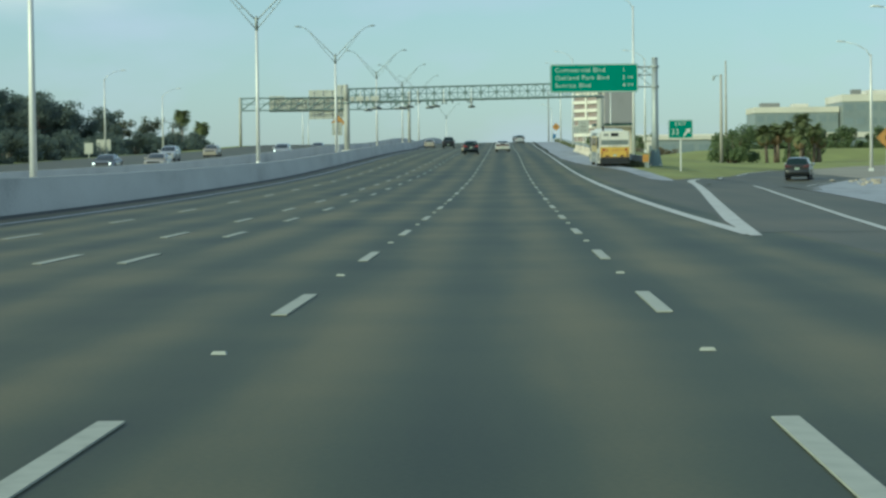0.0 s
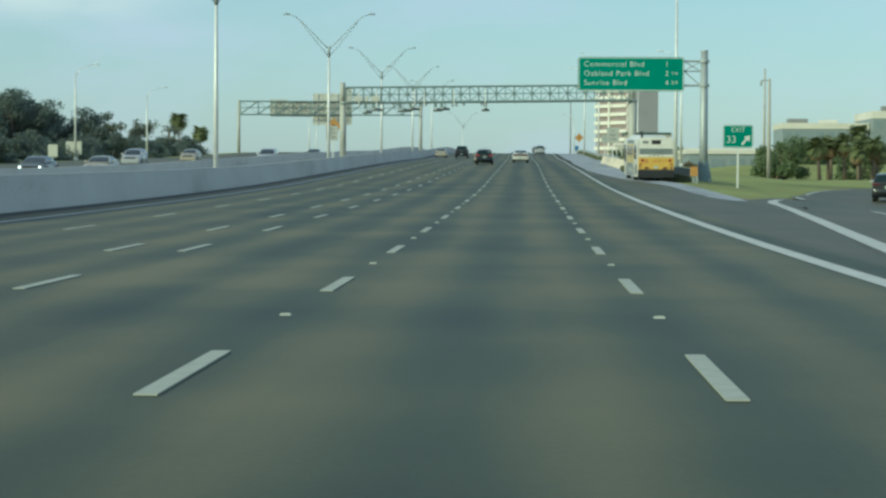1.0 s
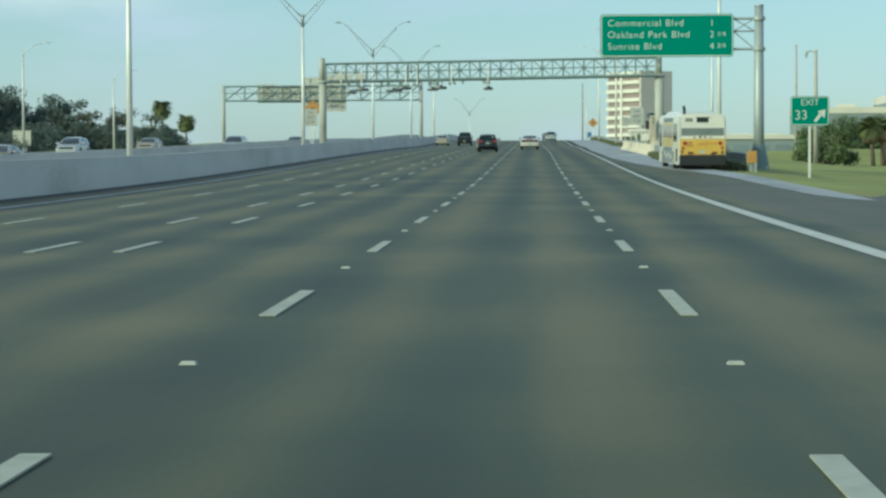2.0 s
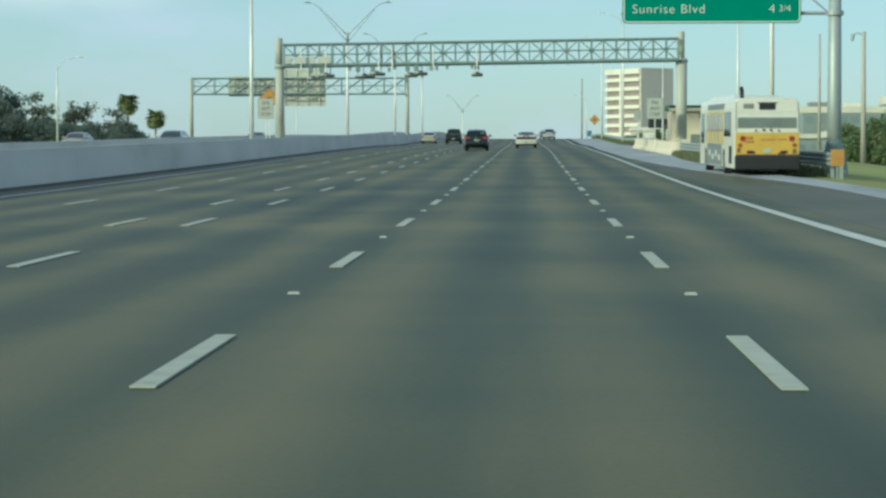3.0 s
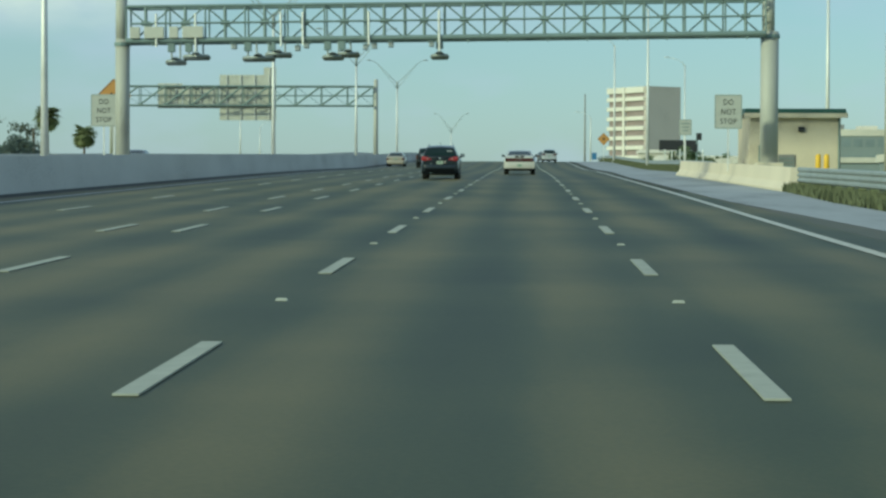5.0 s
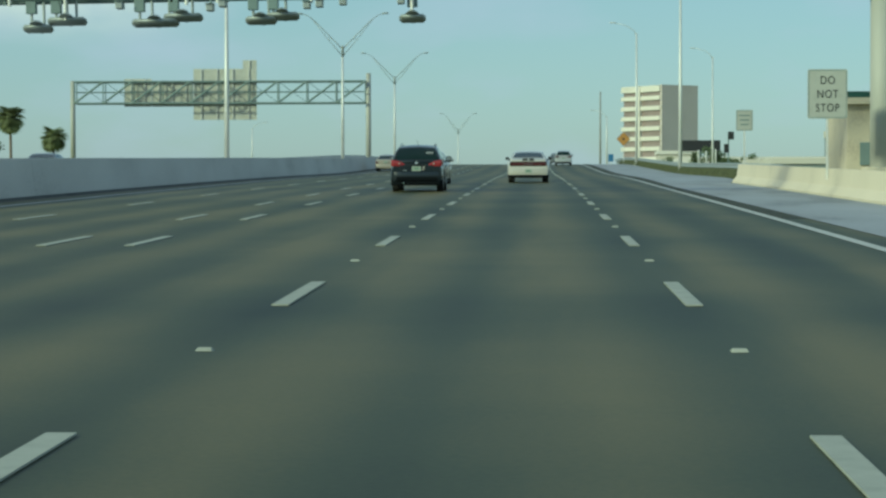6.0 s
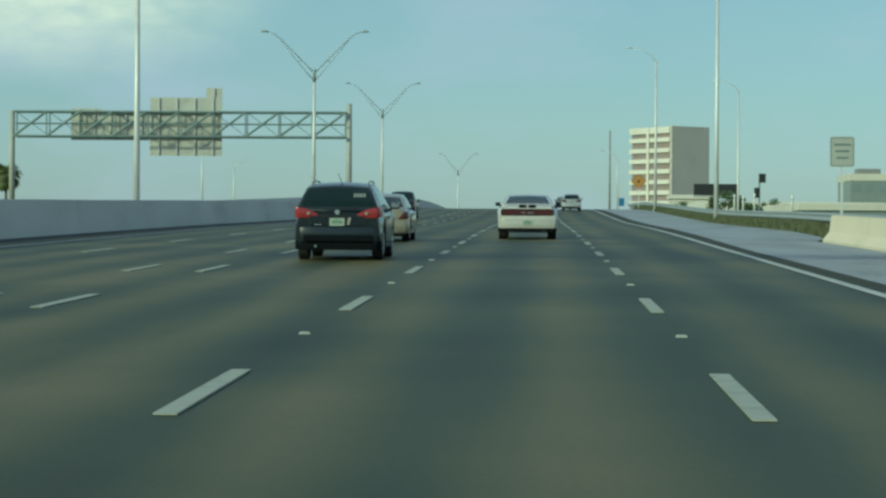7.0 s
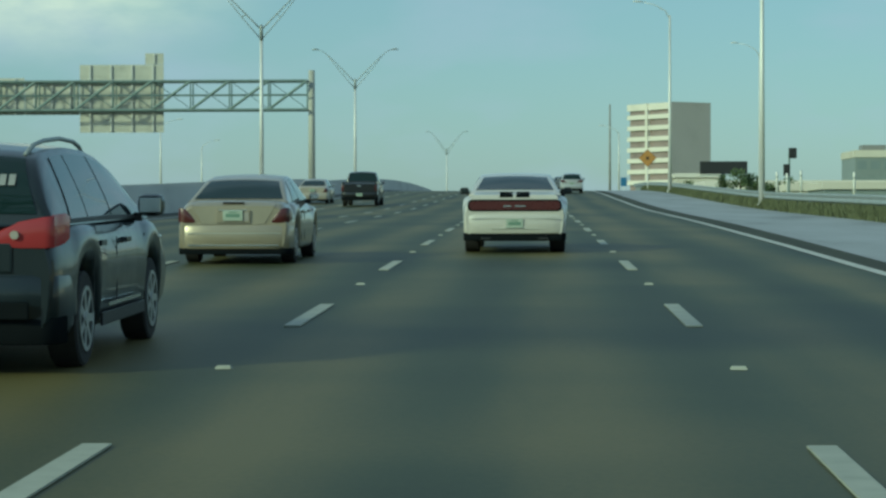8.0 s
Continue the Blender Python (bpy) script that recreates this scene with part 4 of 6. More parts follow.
copy_thing(lamp0, Matrix.Translation((-18.0, 690.0, ZR(690))) @ Matrix.Diagonal((1, 1, 1.2, 1)))


def side_lamp(drop=0.0):
    root = thing("street_lamp", Matrix(), "tall pale single-arm street lamp beside the road", "street lamp", "roadside lamps")
    part("pole", tube(B(), [(0, 0, -0.3), (0, 0, 6), (0, 0, 13.6 - drop)], [0.155, 0.12, 0.08], 12), M_POLE, root, smooth=True)
    part("pole_base", box(B(), -0.2, 0.2, -0.2, 0.2, -0.2, 0.25, 0.03), M_POLE, root)
    arm = part("arm", tube(B(), [(0, 0, 13.3 - drop), (-0.35, 0, 13.95 - drop), (-1.2, 0, 14.45 - drop), (-2.2, 0, 14.7 - drop)], [0.045, 0.038, 0.03, 0.026], 8), M_POLE, root, smooth=True)
    part("lamp_head", tube(B(), [(-2.1, 0, 14.68 - drop), (-2.4, 0, 14.73 - drop), (-2.75, 0, 14.75 - drop), (-2.95, 0, 14.71 - drop)], [0.03, 0.065, 0.07, 0.03], 10), M_POLE, arm, smooth=True)
    return root


side0 = side_lamp(-0.7)
side0.matrix_world = Matrix.Translation((12.35, 193.0, gz(12.35, 193)))
for x, y in ((11.45, 341.5), (11.35, 412.0)):
    copy_thing(side0, Matrix.Translation((x, y, gz(x, y))))
mid0 = side_lamp(1.2)
mid0.matrix_world = Matrix.Translation((19.1, 281.0, gz(19.1, 281.0)))
high0 = side_lamp(-3.7)
high0.matrix_world = Matrix.Translation((23.2, 457.5, gz(23.2, 457.5)))
far0 = side_lamp(3.4)
far0.matrix_world = Matrix.Translation((-52.6, 279.5, gz(-52.6, 279.5))) @ Matrix.Rotation(radians(180), 4, 'Z')
short0 = side_lamp(3.6)
short0.matrix_world = Matrix.Translation((13.0, 563.0, gz(13.0, 563.0)))
for x, y in ((-48.3, 518.0), (-52.5, 203.0), (-52.5, 328.0), (-52.5, 580.0)):
    copy_thing(far0, Matrix.Translation((x, y, gz(x, y) - (1.4 if y > 300 else 0.0))) @ Matrix.Rotation(radians(180), 4, 'Z'))
for x, y in ((31.8, 179.0), (25.8, 126.0)):
    copy_thing(short0, Matrix.Translation((x, y, gz(x, y))))


def utility_pole(x, y, ztop, material, label, arm=False):
    g = gz(x, y)
    root = thing("utility_pole", Matrix.Translation((x, y, g)), label, "pole")
    h = ztop - g
    part("shaft", tube(B(), [(0, 0, -0.3), (0, 0, h)], [0.24, 0.14], 10), material, root, smooth=True)
    if arm:
        part("arm", tube(B(), [(0, 0, h - 0.3), (-0.5, 0, h - 0.1), (-0.9, 0, h - 0.25)], 0.05, 6), M_STEEL, root)
        part("lamp_head", tube(B(), [(-0.85, 0, h - 0.2), (-0.95, 0, h - 0.75)], [0.16, 0.1], 8), M_STEEL, root)
    else:
        part("pole_cap", tube(B(), [(0, 0, h - 0.02), (0, 0, h + 0.12)], [0.17, 0.10], 10), material, root)


utility_pole(27.1, 260.3, 12.9, M_CPOLE, "pale concrete pole with a small lamp beside shrubs", True)
utility_pole(41.3, 394.0, 21.0, M_CPOLE, "tall pale concrete utility pole behind the trees")
utility_pole(12.9, 600.0, 23.6, M_WPOLE, "tall dark utility pole beyond the crest")

# ---- toll equipment hut ----
hb = 3.35
hut = thing("equipment_hut", Matrix.Translation((0, 0, hb)), "small cream stucco equipment hut with a dark green roof edge", "hut")
part("wall", box(B(), 11.35, 15.75, 252.0, 257.5, -1.2, 3.2, 0.02), M_HUT, hut)
part("roof", hexa(B(), [(11.1, 251.7, 3.2), (16.0, 251.7, 3.2), (16.0, 257.8, 3.2), (11.1, 257.8, 3.2),
                        (11.15, 251.75, 3.46), (15.95, 251.75, 3.46), (15.95, 257.75, 3.60), (11.15, 257.75, 3.60)]), M_HUTROOF, hut)
part("fascia", box(B(), 11.06, 16.04, 251.62, 251.72, 3.02, 3.24), M_HUT, hut, "cream fascia board")
d = part("door", box(B(), 12.75, 13.55, 251.93, 252.0, 0.0, 1.25, 0.01), M_BUSG, hut, "grey louvred vent door")
for k in range(6):
    part("slat", box(B(), 12.80, 13.50, 251.90, 251.93, 0.12 + 0.18 * k, 0.18 + 0.18 * k), M_STEEL_D, d)
part("wall_lamp", box(B(), 13.7, 14.0, 251.86, 252.0, 2.35, 2.6, 0.02), M_BLACK, hut)
part("vent", box(B(), 11.8, 12.15, 251.94, 252.0, 0.9, 1.7, 0.01), M_STEEL_D, hut)
part("downpipe", tube(B(), [(15.66, 251.93, -0.5), (15.66, 251.93, 3.0)], 0.05, 8), M_STEEL_D, hut)
for x in (14.38, 14.78):
    bo = thing("bollard", Matrix.Translation((x, 249.8, gz(x, 249.8))), "yellow painted steel bollard before the hut", "bollard", "bollards")
    part("shaft", tube(B(), [(0, 0, -0.2), (0, 0, 1.18), (0, 0, 1.27)], [0.13, 0.13, 0.06], 12), M_YELLOW, bo, smooth=True)

# ---- buildings ----
def office_tower():
    root = thing("office_building", Matrix(), "eight storey office block with white bands and a plain taupe flank", "building")
    c, l, r = Vector((43.8, 936, 0)), Vector((30.9, 953, 0)), Vector((57.0, 945, 0))
    b4 = l + r - c
    g, top = 0.0, 42.4
    ctr = (l + r) / 2

    def prism(z0, z1, k=1.0):
        q = [ctr + (p - ctr) * k for p in (c, r, b4, l)]
        return hexa(B(), [(p.x, p.y, z0) for p in q] + [(p.x, p.y, z1) for p in q])
    part("core", prism(g, top - 0.4, 0.955), M_PANE, root, "recessed dark brown glazing")
    # plain flank and back walls
    dr = (r - c).normalized()
    n1 = Vector((dr.y, -dr.x, 0))
    w = B()
    q = [c + n1 * 0.3, r + n1 * 0.3, r - n1 * 0.6, c - n1 * 0.6]
    hexa(w, [(p.x, p.y, g) for p in q] + [(p.x, p.y, top) for p in q])
    flank = part("flank_wall", w, M_TAN, root, "taupe precast flank wall")
    dl = (l - c).normalized()
    n2 = Vector((-dl.y, dl.x, 0))
    if n2.x > 0:
        n2 = -n2
    for k in range(12):
        z = top - 0.2 - 3.55 * k
        hgt = 2.1 if k == 0 else 1.45
        s = B()
        q2 = [c + n2 * 0.5 + dl * 0.4, l + n2 * 0.5, l - n2 * 1.5, c - n2 * 1.5 + dl * 0.4]
        hexa(s, [(p.x, p.y, z - hgt) for p in q2] + [(p.x, p.y, z) for p in q2])
        part("band", s, M_BAND, root)
    s = B()
    p0, p1 = c + dl * (l - c).length * 0.50, c + dl * (l - c).length * 0.555
    q2 = [p0 + n2 * 0.9, p1 + n2 * 0.9, p1 - n2 * 0.4, p0 - n2 * 0.4]
    hexa(s, [(p.x, p.y, g) for p in q2] + [(p.x, p.y, top - 0.1) for p in q2])
    part("pier", s, M_BAND, root)
    part("roof", prism(top - 0.4, top - 0.1, 0.97), M_TAN, root)


office_tower()


def low_building(name, x0, x1, y0, y1, z0, z1, label, parapet=2.2, bays=10, rows=3, wallm=None, topm=None):
    root = thing(name, Matrix.Translation((0, 0, z0)), label, "building")
    h = z1 - z0
    part("wall", box(B(), x0, x1, y0, y1, -0.5, h - parapet), wallm or M_BLDG, root)
    part("parapet", box(B(), x0 - 0.4, x1 + 0.4, y0 - 0.4, y1 + 0.4, h - parapet, h), topm or M_BLDW, root)
    for r in range(rows):
        z = (h - parapet) * (r + 0.35) / rows
        for k in range(bays):
            x = x0 + (x1 - x0) * (k + 0.5) / bays
            w = (x1 - x0) / bays * 0.36
            part("window", box(B(), x - w, x + w, y0 - 0.12, y0, z, z + (h - parapet) / rows * 0.45), M_BLDGLASS, root)
    return root


lb = low_building("office_block", 133.6, 177.6, 1150, 1190, 0, 33.5, "long low office block with grey blue glass and a cream parapet", 3.0, 8, 4)
part("roof_plant", box(B(), 138, 148, 1160, 1170, 33.5, 36.0, 0.1), M_BUSG, lb)
part("roof_plant", box(B(), 155, 163, 1158, 1172, 33.5, 35.4, 0.1), M_BLDW, lb)
lb = low_building("office_block", 178.4, 303, 1140, 1200, 0, 39.5, "large office block with a stepped cream roof", 3.8, 20, 5)
part("roof_plant", box(B(), 193, 207, 1150, 1170, 39.5, 42.0, 0.1), M_BLDW, lb)
part("roof_plant", box(B(), 184, 189, 1146, 1152, 39.5, 42.2, 0.1), M_BUSG, lb)
low_building("warehouse", 29, 62, 600, 625, 2.5, 11.0, "low white flat-roofed commercial building", 1.6, 12, 1, M_BLDW, M_BAND)
low_building("warehouse", 37, 46, 548, 560, 2.5, 9.6, "small cream flat-roofed building", 1.0, 4, 1, M_BLDW, M_BLDW)
low_building("warehouse", 48, 90, 420, 440, 2.5, 8.2, "long low grey building with a dark band of openings", 1.0, 14, 1, M_BLDG, M_BLDW)

bill = thing("billboard", Matrix.Translation((34.7, 634, 2.5)), "dark flat billboard on a single steel column", "billboard")
part("panel", box(B(), -4.3, 4.3, -0.25, 0.25, 10.3, 12.6, 0.05), M_BLACK, bill)
part("column", tube(B(), [(0, 0.4, -0.3), (0, 0.4, 10.6)], 0.4, 12), M_STEEL_D, bill)
part("catwalk", box(B(), -4.3, 4.3, -0.9, -0.25, 10.0, 10.12), M_STEEL_D, bill)

for x, y, top in ((14.2, 360, 7.15), (15.0, 362, 7.1), (15.8, 362, 7.25), (17.1, 350, 6.9)):
    mp_ = thing("marker_post", Matrix.Translation((x, y, gz(x, y))), "short pale post in the grass behind the guardrail", "post", "marker posts")
    hp = top - gz(x, y)
    part("shaft", tube(B(), [(0, 0, -0.2), (0, 0, hp - 0.05), (0, 0, hp)], [0.075, 0.07, 0.04], 8), M_POLE, mp_, smooth=True)
    part("collar", tube(B(), [(0, 0, hp - 0.35), (0, 0, hp - 0.25)], 0.085, 8), M_STEEL, mp_)
low_building("warehouse", 38, 78, 520, 538, 2.5, 9.3, "long low pale grey building with a flat roof", 0.9, 9, 1, M_BLDG, M_BLDW)
low_building("warehouse", 27.5, 35.5, 655, 668, 3.0, 13.4, "small pale block behind the billboard", 0.8, 3, 1, M_BLDW, M_BAND)

sig = thing("traffic_signal", Matrix.Translation((22.3, 424.0, gz(22.3, 424))), "dark traffic signal heads on a slim pole beyond the guardrail", "traffic signal")
sh = 10.6 - gz(22.3, 424)
part("pole", tube(B(), [(0, 0, -0.3), (0, 0, sh - 0.4)], 0.08, 8), M_STEEL_D, sig)
part("signal_head", box(B(), -0.05, 0.62, -0.2, 0.15, sh - 0.9, sh, 0.05), M_BLACK, sig)
part("signal_head", box(B(), -0.5, 0.05, -0.22, 0.12, sh - 2.4, sh - 1.4, 0.05), M_BLACK, sig)


# ---- plants ----
def leaf_mesh(name, centres, radius, count, size, material, seed, squash=0.75):
    """A crown: leaf quads scattered round many clump centres."""
    rng = np.random.default_rng(seed)
    centres = np.asarray(centres, float)
    idx = rng.integers(0, len(centres), count)
    d = rng.normal(size=(count, 3))
    d /= np.linalg.norm(d, axis=1)[:, None]
    rad = np.asarray(radius, float)
    rad = rad[idx] if rad.ndim else np.full(count, float(rad))
    p = centres[idx] + d * (rad * rng.random(count) ** 0.45)[:, None] * np.array([1, 1, squash])
    a = rng.normal(size=(count, 3))
    a /= np.linalg.norm(a, axis=1)[:, None]
    b = np.cross(a, rng.normal(size=(count, 3)))
    b /= np.linalg.norm(b, axis=1)[:, None]
    s = size * (0.6 + 0.8 * rng.random(count))[:, None]
    v = np.stack([p - a * s, p + b * s * 0.55, p + a * s, p - b * s * 0.55], 1).reshape(-1, 3)
    me = bpy.data.meshes.new(name)
    me.from_pydata(v.tolist(), [], [(4 * i, 4 * i + 1, 4 * i + 2, 4 * i + 3) for i in range(count)])
    me.materials.append(material)
    return me


def broad_tree(seed, h, spread, label, material, leaves=9500, open_crown=False, leaf=0.22, bark=None):
    rng = random.Random(seed)
    root = thing("tree", Matrix(), label, "tree")
    bm = B()
    lean = rng.uniform(-0.05, 0.05) * h
    tube(bm, [(0, 0, -0.4), (lean * 0.3, 0, h * 0.25), (lean, 0, h * 0.6), (lean * 1.2, 0, h * 0.88)], [0.028 * h, 0.022 * h, 0.014 * h, 0.004 * h], 8)
    cen, rad = [], []
    for k in range(11 if not open_crown else 8):
        z0 = h * rng.uniform(0.28 if not open_crown else 0.5, 0.8)
        a = rng.uniform(0, 6.28)
        ln = spread * rng.uniform(0.45, 1.0)
        p0 = Vector((lean * z0 / h, 0, z0))
        p2 = p0 + Vector((math.cos(a) * ln, math.sin(a) * ln, h * rng.uniform(0.04, 0.2)))
        p1 = p0.lerp(p2, 0.5) + Vector((0, 0, -0.02 * h))
        tube(bm, [p0, p1, p2], [0.009 * h, 0.006 * h, 0.002 * h], 6)
        for j in range(4 if not open_crown else 2):
            cen.append(p0.lerp(p2, 0.45 + 0.2 * j) + Vector((rng.uniform(-1, 1), rng.uniform(-1, 1), rng.uniform(-0.5, 0.8))) * spread * 0.14)
            rad.append(spread * rng.uniform(0.16, 0.34))
    for k in range(6):
        cen.append(Vector((lean + rng.uniform(-0.3, 0.3) * spread, rng.uniform(-0.3, 0.3) * spread, h * rng.uniform(0.72, 0.95))))
        rad.append(spread * rng.uniform(0.2, 0.34))
    if not open_crown:
        for k in range(8):
            a = rng.uniform(0, 6.28)
            cen.append(Vector((math.cos(a) * spread * 0.7, math.sin(a) * spread * 0.7, h * rng.uniform(0.12, 0.35))))
            rad.append(spread * rng.uniform(0.22, 0.36))
    part("trunk", bm, bark or M_TRUNK, root, smooth=True)
    me = leaf_mesh("crown", [tuple(c) for c in cen], rad, leaves, leaf, material, seed)
    share("crown", me, root, Matrix())
    return root


def palm_tree(seed, h, crown, label, skirt=False, count=92):
    rng = random.Random(seed)
    root = thing("palm_tree", Matrix(), label, "palm tree")
    lean = rng.uniform(-0.4, 0.4)
    bm = B()
    tube(bm, [(0, 0, -0.4), (lean * 0.3, 0, h * 0.4), (lean, 0, h)], [0.24, 0.19, 0.17], 10)
    part("trunk", bm, M_TRUNK, root, smooth=True)
    top = Vector((lean, 0, h))

    def fronds(n, e0, e1, scale, seed2):
        r2 = random.Random(seed2)
        verts, faces = [], []
        for k in range(n):
            az = r2.uniform(0, 6.283)
            el = r2.uniform(e0, e1)
            ln = crown * r2.uniform(0.75, 1.05) * scale
            pts = []
            for j in range(7):
                t = j / 6
                e = el - t * t * 1.3
                if j == 0:
                    p = top.copy()
                else:
                    p = p + Vector((math.cos(az) * math.cos(e), math.sin(az) * math.cos(e), math.sin(e))) * ln / 6
                pts.append(p.copy())
            side = Vector((-math.sin(az), math.cos(az), 0))
            for j in range(1, 7):
                w = crown * 0.40 * math.sin(math.pi * (0.15 + 0.8 * j / 6))
                d = (pts[j] - pts[j - 1]).normalized()
                for m in range(3):
                    q = pts[j - 1].lerp(pts[j], m / 3)
                    for s in (-1, 1):
                        tip = q + side * s * w + d * w * 0.7 + Vector((0, 0, -0.25 * w))
                        i = len(verts)
                        verts.extend([tuple(q), tuple(q + d * 0.15), tuple(tip), tuple(q - d * 0.02 + Vector((0, 0, 0.03)))])
                        faces.append((i, i + 1, i + 2, i + 3))
        me = bpy.data.meshes.new("fronds")
        me.from_pydata(verts, [], faces)
        return me
    me = fronds(count, -0.9, 1.4, 0.92, seed)
    me.materials.append(M_PALM)
    share("crown", me, root, Matrix())
    if skirt:
        me = fronds(26, -1.5, -0.6, 1.0, seed + 9)
        me.materials.append(M_DEADPALM)
        share("dry_fronds", me, root, Matrix(), "brown dry fronds hanging below the crown")
    return root


def shrub(seed, h, w, label, leaf=None):
    rng = random.Random(seed)
    root = thing("shrub", Matrix(), label, "shrub")
    bm = B()
    cen, rad = [], []
    for k in range(9):
        a = rng.uniform(0, 6.28)
        ln = w * rng.uniform(0.2, 0.85)
        p = Vector((math.cos(a) * ln, math.sin(a) * ln, h * rng.uniform(0.35, 0.8)))
        tube(bm, [(0, 0, -0.2), p * 0.5, p], [0.07, 0.045, 0.015], 5)
        cen.append(tuple(p))
        rad.append(w * rng.uniform(0.25, 0.45))
    for k in range(8):
        a = rng.uniform(0, 6.28)
        cen.append((math.cos(a) * w * 0.75, math.sin(a) * w * 0.75, h * 0.22))
        rad.append(w * 0.36)
    part("stems", bm, M_TRUNK, root, smooth=True)
    share("crown", leaf_mesh("crown", cen, rad, 3600, 0.17, leaf or M_BUSH, seed), root, Matrix())
    return root


def put(ob, x, y, turn=0.0, sink=0.0):
    ob.matrix_world = Matrix.Translation((x, y, gz(x, y) - 0.1 - sink)) @ Matrix.Rotation(turn, 4, 'Z')


def put_copy(ob, x, y, turn=0.0, sink=0.0):
    return copy_thing(ob, Matrix.Translation((x, y, gz(x, y) - 0.1 - sink)) @ Matrix.Rotation(turn, 4, 'Z'))


rng = random.Random(4)
dark = [broad_tree(11, 14.5, 5.2, "tall dark green roadside tree in a dense row", M_LEAF),
        broad_tree(12, 12.5, 5.6, "broad dark green roadside tree in a dense row", M_LEAF),
        broad_tree(13, 13.5, 4.8, "dark green leafy tree in a dense row", M_LEAF)]
spots = [(-78 - 7 * (k % 2) + rng.uniform(-2, 2), 236 + 6.4 * k + rng.uniform(-2, 2)) for k in range(24)] + [(-73 - 3 * (k % 3) + rng.uniform(-1, 1), 338 + 7.0 * k) for k in range(8)]
for k, (x, y) in enumerate(spots):
    ob = dark[k % 3]
    if k < 3:
        put(ob, x, y, rng.uniform(0, 6))
    else:
        put_copy(ob, x, y, rng.uniform(0, 6), rng.uniform(0, 1.4) + (0.5 + 0.45 * (k - 24) if k > 23 else 0.10 * max(0, k - 10)))
M_PALEBARK = mat("pale grey bark", (0.34, 0.31, 0.25), 0.9, var=0.2, scale=1.5, bump=0.3)
pine = [broad_tree(21, 11.0, 4.2, "open-crowned grey green pine behind the carriageway", M_PINE, 1500, True, 0.22, M_PALEBARK),
        broad_tree(22, 10.0, 4.6, "flat-topped open pine behind the carriageway", M_PINE, 1350, True, 0.22, M_PALEBARK)]
pines = [(-75, 419), (-70.5, 424), (-66.5, 432), (-78, 408), (-82, 428), (-72, 441)]
for k, (x, y) in enumerate(pines):
    if k < 2:
        put(pine[k], x, y, k * 2.0)
    else:
        put_copy(pine[k % 2], x, y, rng.uniform(0, 6), 2.0 + 0.5 * k)
low = shrub(31, 4.2, 3.2, "low dark shrub at the foot of the trees", M_LEAF)
put(low, -66, 415)
for k in range(9):
    put_copy(low, -66 - rng.uniform(0, 8), 300 + 18 * k + rng.uniform(-5, 5), rng.uniform(0, 6))
for k in range(44):
    put_copy(low, -54.6 - rng.uniform(0, 4), 150 + 5.6 * k + rng.uniform(-2, 2), rng.uniform(0, 6), rng.uniform(0.2, 1.6))
p1 = palm_tree(41, 10.6, 2.7, "tall palm with a round crown beyond the opposite carriageway")
put(p1, -69.4, 463)
p2 = palm_tree(42, 8.2, 2.7, "shorter palm beyond the opposite carriageway")
put(p2, -68.0, 482, 1.0)
snag = thing("palm_stump", Matrix(), "bare dead palm trunk beyond the opposite carriageway", "palm tree")
part("trunk", tube(B(), [(0, 0, -0.4), (0.1, 0, 4), (0.05, 0, 8.6), (0.05, 0, 9.3)], [0.24, 0.19, 0.2, 0.09], 10), M_TRUNK, snag, smooth=True)
put(snag, -71.6, 463)
# cabbage palms and shrubs by the ramp
c1 = palm_tree(43, 3.7, 1.7, "cabbage palm with a skirt of dry fronds on the grass", True, 40)
c2 = palm_tree(44, 4.2, 1.8, "bushy cabbage palm on the grass beside the ramp", True, 40)
c3 = palm_tree(45, 5.2, 1.9, "taller cabbage palm rising above its neighbours", False, 46)
put(c1, 33.4, 266)
put(c2, 36.4, 268, 1.0)
put(c3, 38.6, 271, 0.5)
for k, (x, y, sunk) in enumerate(((34.9, 270, 0.3), (37.5, 265, 0.4), (39.4, 267, 0.2), (40.6, 272, 0.4), (35.9, 275, 0.1), (41.6, 277, 0.1))):
    put_copy(c1 if k % 2 else c2, x, y, k * 1.3, sunk)
s1 = shrub(32, 5.3, 3.1, "dense rounded green shrub on the grass")
s2 = shrub(33, 4.2, 2.8, "dark green shrub on the grass")
put(s1, 29.6, 268)
put(s2, 29.9, 279)
put_copy(s1, 31.4, 283, 1.0, 0.4)
put_copy(s2, 40.5, 284, 2.0, 0.6)
for k in range(16):
    put_copy(s2, 41 + 2.9 * k, 338 + rng.uniform(-8, 8), rng.uniform(0, 6), rng.uniform(0.2, 1.5))
M_BRUSH = leafy(mat("dry brown brush", (0.215, 0.185, 0.115), 0.8, var=0.3, scale=0.4, fine=2))
dry = shrub(61, 4.6, 3.6, "dry brown shrub beyond the guardrail", M_BRUSH)
put(dry, 30.0, 505)
for x, y, sunk in ((34.5, 500, 0.8), (38.5, 508, 0.4), (25.5, 520, 1.2)):
    put_copy(dry, x, y, x, sunk)
t1 = broad_tree(51, 9.5, 4.0, "dark green tree beside the low white building", M_BUSH, 3600)
put(t1, 32.0, 570)
for x, y, s in ((40, 585, 1.0), (50, 540, 3.0), (57, 545, 3.4), (64, 535, 3.0), (28, 640, 0.5)):
    put_copy(t1, x, y, x, s)

# broken stones on the ramp's sandy shoulder
M_STONE = mat("broken pale stone", (0.42, 0.37, 0.29), 0.9, var=0.3, scale=2.0, bump=0.4)
bm = B()
